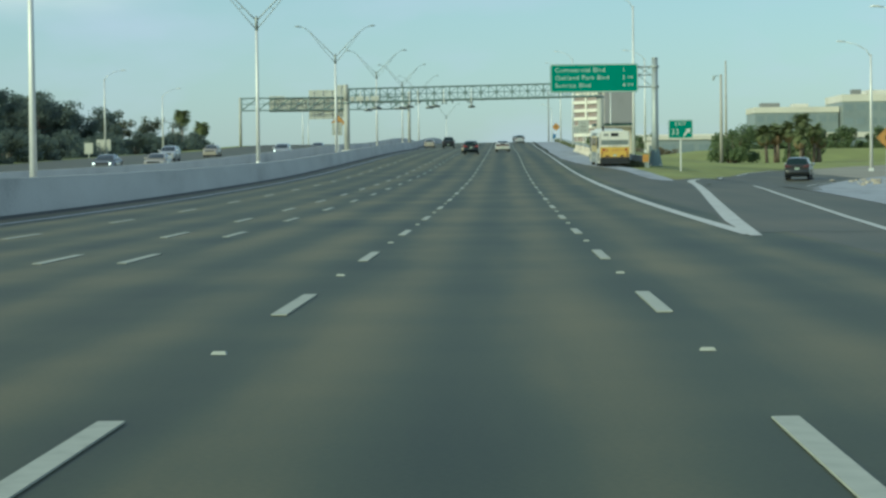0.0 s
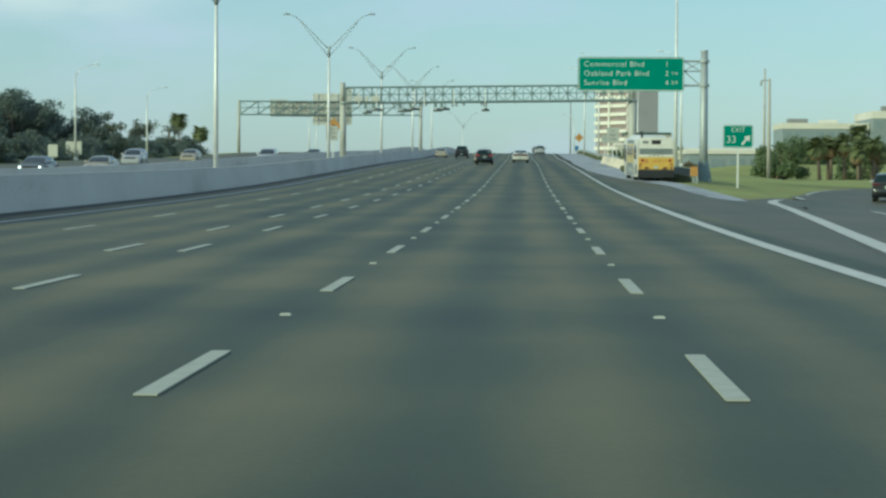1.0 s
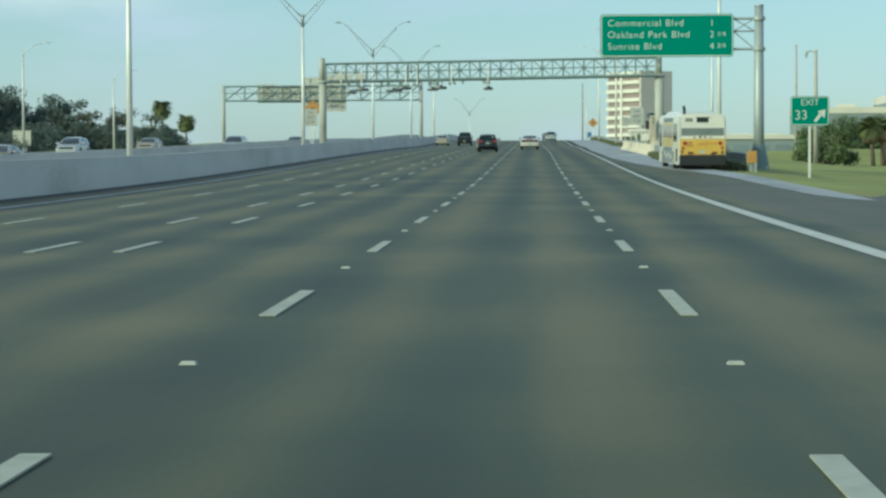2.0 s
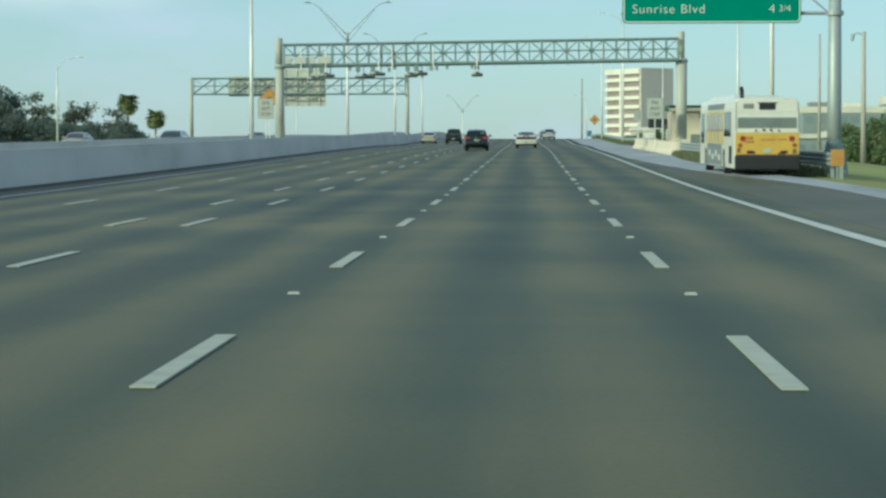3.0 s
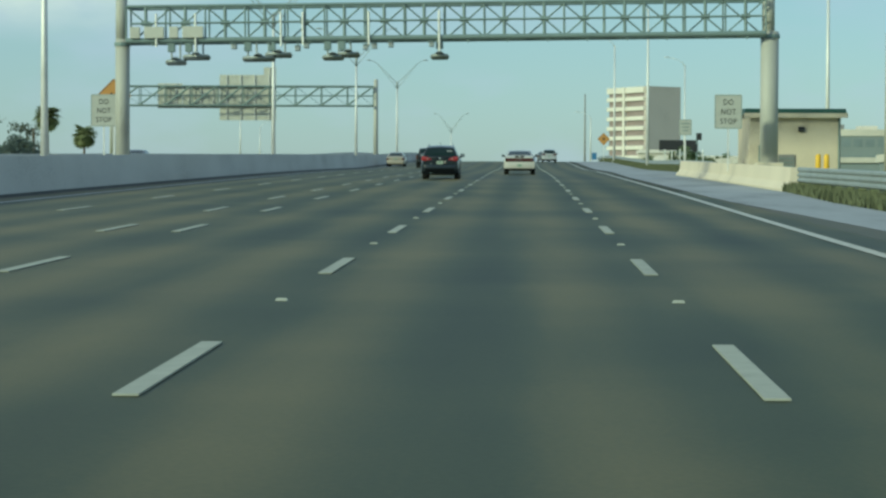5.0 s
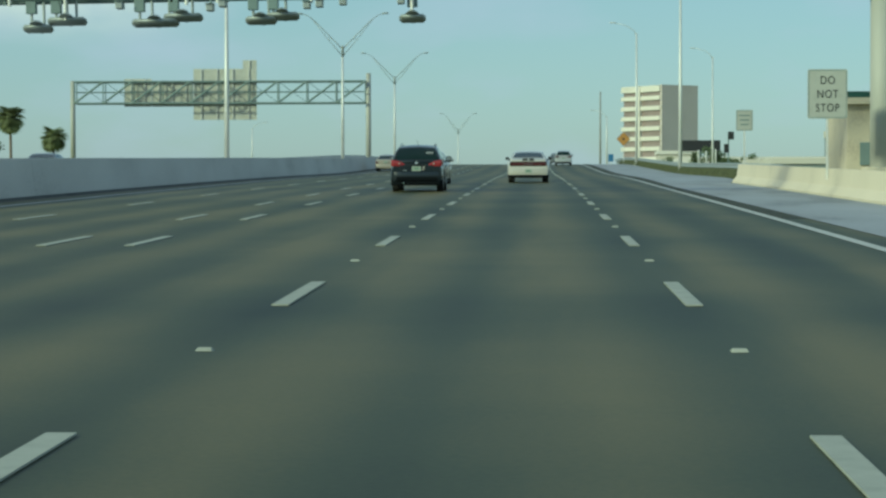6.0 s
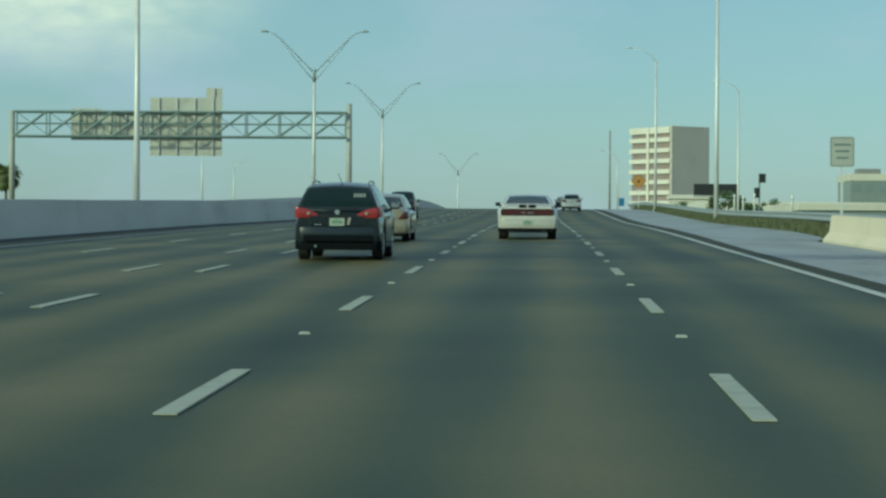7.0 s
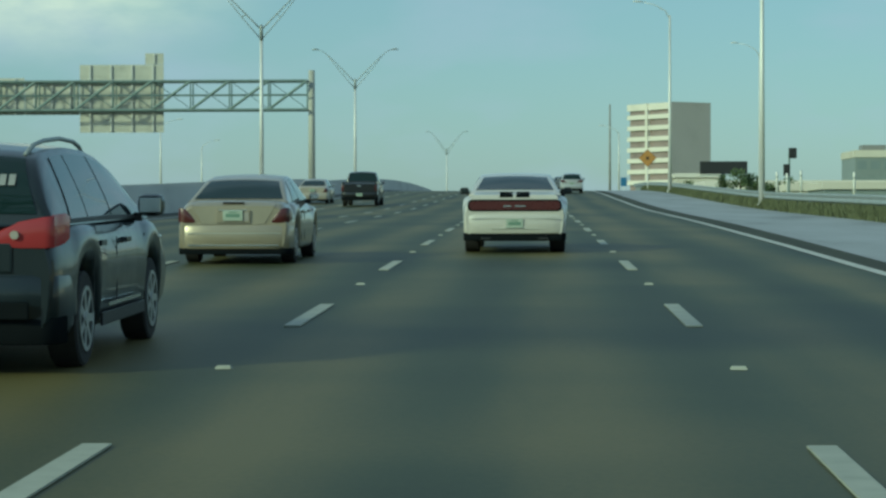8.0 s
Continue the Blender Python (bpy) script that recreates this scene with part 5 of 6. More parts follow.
for k in range(60):
    x, y = rng.gauss(26.2, 1.2), rng.gauss(140, 4.0)
    r0 = rng.uniform(0.05, 0.20)
    st = bmesh.ops.create_icosphere(bm, subdivisions=1, radius=r0)
    for v in st["verts"]:
        v.co = Vector((v.co.x * 1.3 + x, v.co.y + y, v.co.z * 0.6 + gz(x, y) + r0 * 0.35)) + Vector((rng.uniform(-1, 1), rng.uniform(-1, 1), rng.uniform(-1, 1))) * r0 * 0.25
tagged(part("rubble", bm, M_STONE), "scattered broken pale stones on the sandy ramp shoulder", "rubble", kind="stuff")

# ragged grass along the guardrail
rngn = np.random.default_rng(7)
n = 120000
gyv = 268 + 190 * rngn.random(n) ** 1.7
gxv = 11.22 + np.abs(rngn.normal(size=n)) * 0.55
hgt = (0.46 + 0.36 * rngn.random(n) ** 1.3) * np.clip(0.55 + (gxv - 11.22) * 1.6, 0.55, 1.0)
first = rngn.random(n) < 0.25
gyv = np.where(first, 168 + 53 * rngn.random(n), gyv)
hgt = np.where(first, hgt * 0.62, hgt * 0.9)
edge_x = np.interp(gyv, [p[0] for p in SHOULDER_R], [p[1] for p in SHOULDER_R])
rail_x = 9.95 + 1.85 * (221 - gyv) / 56.0
gxv = np.where(first, edge_x + (rail_x - edge_x) * rngn.random(n) ** 0.8, gxv)
rail_z = np.array([gz(11.0, 160.0 + 0.5 * k) for k in range(620)])
zz = rail_z[np.clip(((gyv - 160.0) * 2).astype(int), 0, 619)] - 0.11
ang = rngn.random(n) * 6.28
dxy = np.stack([np.cos(ang) * 0.04, np.sin(ang) * 0.04, np.zeros(n)], 1)
foot = np.stack([gxv, gyv, zz], 1)
tip = foot + np.stack([rngn.normal(size=n) * 0.07, rngn.normal(size=n) * 0.07, hgt], 1)
vs = np.stack([foot - dxy, foot + dxy, tip], 1).reshape(-1, 3).tolist()
fs = [(3 * i, 3 * i + 1, 3 * i + 2) for i in range(n)]
me = bpy.data.meshes.new("grass")
me.from_pydata(vs, [], fs)
M_BLADE = mat("long dry grass", (0.128, 0.142, 0.074), 0.85, var=0.18, scale=0.6)
me.materials.append(M_BLADE)
tagged(new("grass", me), "ragged strip of long dry green grass under the guardrail", "grass", kind="stuff")


# ---- vehicles ----
def curve_at(tab, y):
    """Smooth value through a short table of (y, value)."""
    if y <= tab[0][0]:
        return tab[0][1]
    for (a, p), (b, q) in zip(tab, tab[1:]):
        if y <= b:
            t = (y - a) / (b - a)
            return p + (q - p) * t * t * (3 - 2 * t)
    return tab[-1][1]


def half_width(y, L, W, ends):
    e = min(y, L - y)
    k = 1.0 if e > 0.32 else ends + (1 - ends) * math.sqrt(max(0.0, 1 - (1 - e / 0.32) ** 2))
    return W / 2 * k * (1.0 - 0.045 * smoothstep(L * 0.72, L, y) - 0.02 * smoothstep(L * 0.2, 0, y))


def lower_body(L, W, top, clear, wheel_r, axles, ends=0.90, shoulder=0.90, hip=(0.985, 0.945)):
    """The car's lower shell, lofted from rear (y = 0) to front (y = L), with open wheel arches."""
    ys = [0.0, 0.02, 0.06, 0.12, 0.20] + [0.28 + (L - 0.56) * k / 58 for k in range(59)] + [L - 0.20, L - 0.12, L - 0.06, L - 0.02, L]
    bm = B()
    rings = []
    ar = wheel_r + 0.05
    for y in ys:
        e = min(y, L - y)
        w = half_width(y, L, W, ends)
        zt = curve_at(top, y) - (0.05 * (1 - min(1, e / 0.12)) ** 2)
        zb = clear + 0.07 * (1 - min(1, e / 0.25))
        flare = 0.0
        for ax in axles:
            dy = y - ax
            if abs(dy) < ar:
                zb = max(zb, wheel_r + math.sqrt(ar * ar - dy * dy))
            flare = max(flare, 0.018 * smoothstep(0.75, 0.3, abs(dy)))
        zb = min(zb, zt - 0.10)
        w += flare
        h = zt - zb
        sec = [(0.0, zb), (w * 0.86, zb), (w * 0.935, zb + min(0.03, h * 0.1)), (w * 0.968, zb + min(0.09, h * 0.22)), (w * 0.990, zb + h * 0.36), (w, zb + h * 0.54),
               (w * hip[0], zb + h * 0.70), (w * hip[1], zb + h * 0.84), (w * (shoulder + hip[1]) / 2, zt - min(0.05, h * 0.09)), (w * shoulder, zt - 0.012), (w * (shoulder - 0.08), zt + 0.006), (w * 0.5, zt + 0.022), (0.0, zt + 0.028)]
        ring = [bm.verts.new((x, y, z)) for x, z in sec] + [bm.verts.new((-x, y, z)) for x, z in reversed(sec[1:-1])]
        rings.append(ring)
    n = len(rings[0])
    for a, c in zip(rings, rings[1:]):
        for k in range(n):
            bm.faces.new((a[k], a[(k + 1) % n], c[(k + 1) % n], c[k]))
    for f in bm.faces:
        f.smooth = True
    bm.faces.new(list(reversed(rings[0])))
    bm.faces.new(rings[-1])
    bmesh.ops.recalc_face_normals(bm, faces=bm.faces)
    return bm


def wheel(parent, x, y, r, w, spokes=7):
    s = 1 if x > 0 else -1
    tyre = part("wheel", tube(B(), [(x - s * w, y, r), (x - s * w * 0.92, y, r), (x - s * 0.06 * w, y, r), (x, y, r), (x + s * 0.001, y, r)],
                              [r * 0.93, r, r, r * 0.94, r * 0.68], 28), M_RUBBER, parent, smooth=False)
    bm = B()
    tube(bm, [(x - s * 0.05, y, r), (x - s * 0.012, y, r)], [r * 0.67, r * 0.67], 24)
    part("hub_well", bm, M_BLACK, tyre)
    bm = B()
    for k in range(spokes):
        a = 2 * math.pi * k / spokes
        c, d = math.cos(a), math.sin(a)
        p0, p1 = Vector((x + s * 0.004, y, r)), Vector((x + s * 0.008, y + c * r * 0.64, r + d * r * 0.64))
        nrm = Vector((0, -d, c)) * r * 0.085
        hexa(bm, [p0 - nrm - Vector((s * 0.02, 0, 0)), p0 + nrm - Vector((s * 0.02, 0, 0)), p1 + nrm - Vector((s * 0.02, 0, 0)), p1 - nrm - Vector((s * 0.02, 0, 0)), p0 - nrm, p0 + nrm, p1 + nrm, p1 - nrm])
    tube(bm, [(x - s * 0.02, y, r), (x + s * 0.014, y, r)], r * 0.16, 14)
    part("rim", bm, M_RIM, tyre)
    bm = B()
    for k in range(24):
        a0, a1 = 2 * math.pi * k / 24, 2 * math.pi * (k + 1) / 24
        q = [(r * 0.60, a0), (r * 0.60, a1), (r * 0.69, a1), (r * 0.69, a0)]
        hexa(bm, [(x - s * 0.02, y + rr * math.cos(a), r + rr * math.sin(a)) for rr, a in q] + [(x + s * 0.010, y + rr * math.cos(a), r + rr * math.sin(a)) for rr, a in q])
    part("rim_lip", bm, M_RIM, tyre)


def line_at(tab, y):
    """Straight-line value through a table of (y, value)."""
    if y <= tab[0][0]:
        return tab[0][1]
    for (a, p), (c, q) in zip(tab, tab[1:]):
        if y <= c:
            return p + (q - p) * (y - a) / (c - a)
    return tab[-1][1]


def slab(name, parent, outer, shift, material, label=""):
    """A thin curved plate: a grid of points and the same grid moved inwards."""
    bm = B()
    a = [[bm.verts.new(p) for p in row] for row in outer]
    c = [[bm.verts.new(Vector(p) - shift) for p in row] for row in outer]
    ni, nj = len(a), len(a[0])
    for i in range(ni - 1):
        for j in range(nj - 1):
            bm.faces.new((a[i][j], a[i][j + 1], a[i + 1][j + 1], a[i + 1][j])).smooth = True
            bm.faces.new((c[i + 1][j], c[i + 1][j + 1], c[i][j + 1], c[i][j])).smooth = True
    rim = [(i, 0) for i in range(ni)] + [(ni - 1, j) for j in range(1, nj)] + [(i, nj - 1) for i in range(ni - 2, -1, -1)] + [(0, j) for j in range(nj - 2, 0, -1)]
    for k in range(len(rim)):
        (p, q), (r, s) = rim[k], rim[(k + 1) % len(rim)]
        bm.faces.new((a[p][q], a[r][s], c[r][s], c[p][q]))
    bmesh.ops.recalc_face_normals(bm, faces=bm.faces)
    bmesh.ops.split_edges(bm, edges=[e for e in bm.edges if len({f.smooth for f in e.link_faces}) == 2])
    return part(name, bm, material, parent, label)


def cabin(root, paint, c):
    """Curved greenhouse: a painted shell under a roof line, with panes laid flush on its surface."""
    line, zb, wb, wr = c["line"], c["belt"], c["wbelt"] / 2, c["wroof"] / 2
    y0, y3 = line[0][0], line[-1][0]
    hmax = max(z for _, z in line) - zb

    def frame_at(y):
        h = max(0.02, line_at(line, y) - zb)
        wt = wb - (wb - wr) * (h / hmax) ** 0.9
        return h, wt

    def side(y, s, sx, lift=0.0):
        h, wt = frame_at(y)
        return (sx * (wb + (wt - wb) * s ** 1.3 + lift), y, zb + h * 0.92 * s + lift * 0.25)

    def cap(y, u, lift=0.0, ly=0.0):
        h, wt = frame_at(y)
        return (wt * u, y + ly, zb + h * 0.92 + h * 0.08 * (1 - abs(u) ** 2.2) + lift)
    bm = B()
    n = 44
    rings = []
    for k in range(n + 1):
        y = y0 + (y3 - y0) * k / n
        pts = [side(y, s, 1) for s in (0, 0.25, 0.5, 0.75)] + [cap(y, u) for u in (1, 0.93, 0.75, 0.45, 0.0, -0.45, -0.75, -0.93, -1)] + [side(y, s, -1) for s in (0.75, 0.5, 0.25, 0)]
        rings.append([bm.verts.new(p) for p in pts])
    m = len(rings[0])
    for a, d in zip(rings, rings[1:]):
        for k in range(m - 1):
            bm.faces.new((a[k], a[k + 1], d[k + 1], d[k]))
    bm.faces.new(rings[0])
    bm.faces.new(list(reversed(rings[-1])))
    bmesh.ops.recalc_face_normals(bm, faces=bm.faces)
    part("cabin_shell", bm, paint, root, smooth=True)
    ra, rb = c["rear"]
    ru = c.get("rear_u", 0.90)
    g = [[cap(ra + (rb - ra) * i / 8, (-1 + 2 * j / 10) * (ru + (0.04 if ru < 0.9 else 0.0) * (1 - i / 8)), 0.005, -0.007) for j in range(11)] for i in range(9)]
    slab("rear_window", root, g, Vector((0, -0.012, 0.008)), M_REARGLASS)
    fa, fb = c["front"]
    g = [[cap(fa + (fb - fa) * i / 8, -0.90 + 1.8 * j / 10, 0.005, 0.007) for j in range(11)] for i in range(9)]
    slab("windscreen", root, g, Vector((0, 0.012, 0.008)), M_GLASS)
    for a0, b0, a1, b1 in c["side"]:
        for sx in (-1, 1):
            g = []
            for i in range(6):
                s = 0.07 + 0.85 * i / 5
                t = i / 5
                ya, yb = a0 + (a1 - a0) * t, b0 + (b1 - b0) * t
                g.append([side(ya + (yb - ya) * j / 6, s, sx, 0.0065) for j in range(7)])
            slab("side_window", root, g, Vector((sx * 0.003, 0, 0.001)), M_GLASS)
    wins = sorted(c["side"])
    for (a0, b0, a1, b1), (c0, d0, c1, d1) in zip(wins, wins[1:]):
        for sx in (-1, 1):
            g = []
            for i in range(6):
                t = i / 5
                g.append([side(ya, 0.07 + 0.85 * t, sx, 0.0055) for ya in (b0 + (b1 - b0) * t - 0.02, c0 + (c1 - c0) * t + 0.02)])
            slab("pillar_trim", root, g, Vector((sx * 0.003, 0, 0.001)), M_TRIM)
    for sx in (-1, 1):
        g = [[side(c["trim"][0] + (c["trim"][1] - c["trim"][0]) * j / 14, s, sx, 0.008) for j in range(15)] for s in (0.03, 0.085)]
        slab("belt_trim", root, g, Vector((sx * 0.01, 0, 0)), M_BLACK)


def wrap_lamp(parent, s, sx, pts, name="tail_lamp", label="red tail lamp", material=None):
    """A lamp lens that follows the rear face and bends round the corner. pts: (x or None, y, z0, z1)."""
    g = []
    for x, y, z0, z1 in pts:
        xx = x if x is not None else half_width(max(0.0, y), s["L"], s["W"], s.get("ends", 0.9)) * 1.0 + 0.014
        g.append([(sx * xx, y, z0 + (z1 - z0) * t) for t in (0, 0.08, 0.5, 0.92, 1)])
        mid = g[-1]
        g[-1] = [(p[0] * (1.0 if 0 < k < 4 else 0.996), p[1] + (0.0 if 0 < k < 4 else 0.006), p[2]) for k, p in enumerate(mid)]
    return slab(name, parent, g, Vector((sx * 0.02, -0.02, 0)), material or M_RED, label)


M_MIRROR = mat("dim mirror glass", (0.62, 0.64, 0.65), 0.10, metal=0.9, var=0.03, scale=6)


def car(name, m, label, group, paint, s, plate=True, lit=True):
    root = thing(name, m, label, "car" if name != "pickup_truck" else "truck", group)
    L, W, r = s["L"], s["W"], s["r"]
    part("body", lower_body(L, W, s["top"], s["clear"], r, s["axles"], s.get("ends", 0.90), s.get("shoulder", 0.92), s.get("hip", (0.985, 0.945))), paint, root)
    cabin(root, paint, s["cabin"])
    for ax in s["axles"]:
        for sx in (-1, 1):
            wheel(root, sx * (W / 2 - 0.025), ax, r, s.get("tyre", 0.22))
    part("underbody", box(B(), -W / 2 + 0.26, W / 2 - 0.26, 0.25, L - 0.25, s["clear"] - 0.02, s["clear"] + 0.30), M_BLACK, root)
    bh = s["bumper"]

    def wrap_band(z0, z1, out, reach, name, material):
        ends_ = s.get("ends", 0.9)
        plan = [(None, reach), (None, reach * 0.6), (None, 0.10), (None, 0.04), (0.93, 0.0), (0.75, -out * 0.7), (0.4, -out), (0.0, -out * 1.05)]
        right = []
        for f, y in plan:
            x = half_width(max(0.0, y), L, W, ends_) * (1.0 if f is None else f) + (0.005 if f is None else 0.0)
            right.append((x, y if f is not None else y - 0.004))
        line = right + [(-x, y) for x, y in reversed(right[:-1])]
        zs = [z0, z0 + 0.02, (z0 + z1) / 2, z1 - 0.02, z1]
        g = [[(x * (0.992 if k in (0, 4) else 1.0), y + (0.012 if k in (0, 4) else 0.0), z) for x, y in line] for k, z in enumerate(zs)]
        return slab(name, root, g, Vector((0, -0.05, 0)), material)
    wrap_band(bh[0], bh[1], 0.05, s["axles"][0] - r - 0.10, "rear_bumper", paint)
    wrap_band(s["clear"] - 0.02, bh[0] + 0.015, 0.02, 0.22, "rear_valance", M_TRIM)
    part("front_bumper", box(B(), -W * 0.42, W * 0.42, L - 0.30, L + 0.04, bh[0], bh[1], 0.035), paint, root)
    part("grille", box(B(), -W * 0.28, W * 0.28, L - 0.02, L + 0.02, bh[1] + 0.02, bh[1] + 0.17, 0.01), M_BLACK, root)
    for sx in (-1, 1):
        lamp = wrap_lamp(root, s, sx, s["lamp"], material=M_RED if s.get("lit") else M_REDD) if s.get("lamp") else None
        if s.get("insert"):
            part("reversing_lamp", disc(B(), (sx * s["insert"][0], -0.028, s["insert"][1]), (0, 1, 0), 0.030, 0.03, 14), M_LENS, lamp)
        part("headlamp", box(B(), min(sx * W * 0.30, sx * W * 0.44), max(sx * W * 0.30, sx * W * 0.44), L - 0.22, L + 0.01, bh[1] + 0.02, bh[1] + 0.16, 0.02), M_LENS, root)
        yb = s["mirror_y"]
        mw, mh = s.get("mirror_size", (0.17, 0.13))
        zb = s["cabin"]["belt"]
        mir = part("side_mirror", box(B(), min(sx * W * 0.485, sx * (W * 0.485 + mw)), max(sx * W * 0.485, sx * (W * 0.485 + mw)), yb - 0.05, yb + 0.09, zb + 0.02, zb + 0.02 + mh, min(0.06, mh * 0.36)), s.get("mirror", paint), root)
        part("mirror_glass", box(B(), min(sx * (W * 0.485 + 0.025), sx * (W * 0.485 + mw - 0.02)), max(sx * (W * 0.485 + 0.025), sx * (W * 0.485 + mw - 0.02)), yb - 0.060, yb - 0.049, zb + 0.05, zb + mh - 0.01, 0.004), s.get("mirror_glass", M_MIRROR), mir)
        part("mirror_stalk", box(B(), min(sx * W * 0.44, sx * W * 0.50), max(sx * W * 0.44, sx * W * 0.50), yb, yb + 0.07, zb - 0.02, zb + 0.05), M_BLACK, mir)
        for f in s["handles"]:
            part("door_handle", box(B(), min(sx * W * 0.485, sx * (W * 0.485 + 0.05)), max(sx * W * 0.485, sx * (W * 0.485 + 0.05)), f, f + 0.2, s["cabin"]["belt"] - 0.17, s["cabin"]["belt"] - 0.13), s.get("handle", paint), root)
        seams = s.get("seams", ())
        for f in seams:
            part("door_seam", box(B(), min(sx * W * 0.494, sx * (W * 0.494 + 0.006)), max(sx * W * 0.494, sx * (W * 0.494 + 0.006)), f, f + 0.012, s["clear"] + 0.15, s["cabin"]["belt"] - 0.12), M_BLACK, root)
    if plate:
        zp = s["plate"]
        pl = part("number_plate", box(B(), -0.155, 0.155, -0.075, -0.045, zp - 0.08, zp + 0.08, 0.004), M_PLATE, root, "pale plate with unreadable dark bars")
        part("plate_bar", box(B(), -0.11, 0.11, -0.079, -0.074, zp - 0.028, zp + 0.028), M_BAR, pl)
        part("plate_bar", box(B(), -0.06, 0.06, -0.079, -0.074, zp + 0.045, zp + 0.060), M_BAR, pl)
    return root


def paint_mat(name, color, rough=0.3, metal=0.2, coat=0.8):
    return mat(name, color, rough, metal=metal, var=0.05, scale=0.7, fine=6, coat=coat)


P_NAVY = paint_mat("dark blue black car paint", (0.010, 0.016, 0.022), 0.28, 0.0, 0.6)
P_NAVY.node_tree.nodes["Principled BSDF"].inputs["Specular IOR Level"].default_value = 0.38
P_GOLD = paint_mat("pale gold metallic car paint", (0.37, 0.325, 0.24), 0.3, 0.45)
P_WHITE = paint_mat("white car paint", (0.56, 0.545, 0.50), 0.35, 0.0)
P_SILVER = paint_mat("silver car paint", (0.48, 0.49, 0.50), 0.35, 0.4)
P_BLACK = paint_mat("black car paint", (0.015, 0.016, 0.018))
P_TAN = paint_mat("tan car paint", (0.40, 0.36, 0.29), 0.35, 0.2)
P_GREY = paint_mat("grey car paint", (0.14, 0.15, 0.16), 0.35, 0.3)

SUV = dict(L=4.65, W=1.82, r=0.345, clear=0.24, axles=(0.93, 3.62), ends=0.93, shoulder=0.90, hip=(0.99, 0.965), lit=True, insert=(0.60, 0.975), mirror=P_NAVY, handle=P_NAVY, mirror_y=3.02, mirror_size=(0.22, 0.18),
           top=[(0, 1.02), (0.5, 1.06), (2.6, 1.05), (3.35, 1.05), (4.2, 0.96), (4.65, 0.78)],
           cabin=dict(belt=1.03, wbelt=1.73, wroof=1.26, line=[(0.0, 1.04), (0.07, 1.22), (0.18, 1.41), (0.30, 1.52), (0.48, 1.575), (0.9, 1.615), (1.5, 1.635), (2.0, 1.62), (2.4, 1.565), (2.8, 1.45), (3.15, 1.27), (3.55, 1.04)],
                      rear=(0.03, 0.33), front=(2.42, 3.48), side=((0.56, 1.12, 0.70, 1.13), (1.15, 2.00, 1.16, 1.945), (2.04, 3.08, 1.985, 2.62)), trim=(0.5, 3.2)),
           bumper=(0.40, 0.70), lamp=((0.42, -0.012, 0.925, 0.96), (0.50, -0.014, 0.895, 1.00), (0.64, -0.014, 0.885, 1.065), (0.80, -0.022, 0.885, 1.095), (0.87, -0.012, 0.887, 1.105), (None, 0.02, 0.89, 1.11), (None, 0.10, 0.90, 1.115), (None, 0.20, 0.915, 1.12), (None, 0.30, 0.94, 1.10)),
           plate=0.80, handles=(1.30, 2.28), seams=(1.14, 2.02, 3.20))
SEDAN = dict(L=4.85, W=1.82, r=0.33, clear=0.18, axles=(0.98, 3.83), ends=0.93, shoulder=0.84, hip=(0.985, 0.94), mirror_y=3.05,
             top=[(0, 0.95), (0.25, 0.985), (0.9, 1.00), (1.5, 0.97), (3.3, 0.96), (3.9, 0.90), (4.85, 0.66)],
             cabin=dict(belt=0.96, wbelt=1.62, wroof=1.20, rear_u=0.88, line=[(0.55, 0.98), (0.8, 1.10), (1.1, 1.235), (1.45, 1.355), (1.9, 1.425), (2.35, 1.435), (2.75, 1.39), (3.2, 1.21), (3.7, 0.97)],
                        rear=(0.66, 1.38), front=(2.80, 3.62), side=((1.22, 2.08, 1.55, 2.03), (2.16, 3.25, 2.10, 2.72)), trim=(1.0, 3.4)),
             bumper=(0.25, 0.62), lamp=((0.62, -0.012, 0.665, 0.70), (0.68, -0.012, 0.660, 0.78), (0.75, -0.010, 0.660, 0.86), (0.82, -0.002, 0.660, 0.895), (None, 0.03, 0.665, 0.895), (None, 0.09, 0.675, 0.885), (None, 0.18, 0.69, 0.86), (None, 0.27, 0.71, 0.82)),
             plate=0.775, handles=(1.70, 2.72), seams=(1.65, 2.12, 3.45))
COUPE = dict(mirror_glass=M_GLASS, L=5.02, W=1.89, r=0.36, clear=0.25, tyre=0.27, axles=(1.02, 3.97), ends=0.955, shoulder=0.80, hip=(0.985, 0.925), mirror=M_BLACK, mirror_y=2.95,
             top=[(0, 1.03), (0.2, 1.06), (0.9, 1.07), (1.5, 1.04), (3.3, 1.00), (4.0, 0.96), (5.02, 0.78)],
             cabin=dict(belt=1.03, wbelt=1.70, wroof=1.30, rear_u=0.86, line=[(0.42, 1.06), (0.62, 1.14), (0.95, 1.245), (1.35, 1.36), (1.75, 1.435), (2.2, 1.46), (2.6, 1.405), (3.0, 1.26), (3.5, 1.04)],
                        rear=(0.64, 1.52), front=(2.62, 3.42), side=((1.75, 2.12, 1.86, 2.15), (2.20, 3.05, 2.23, 2.70)), trim=(1.6, 3.2)),
             bumper=(0.36, 0.70), plate=0.54, handles=(2.3,), seams=(2.15, 3.35))
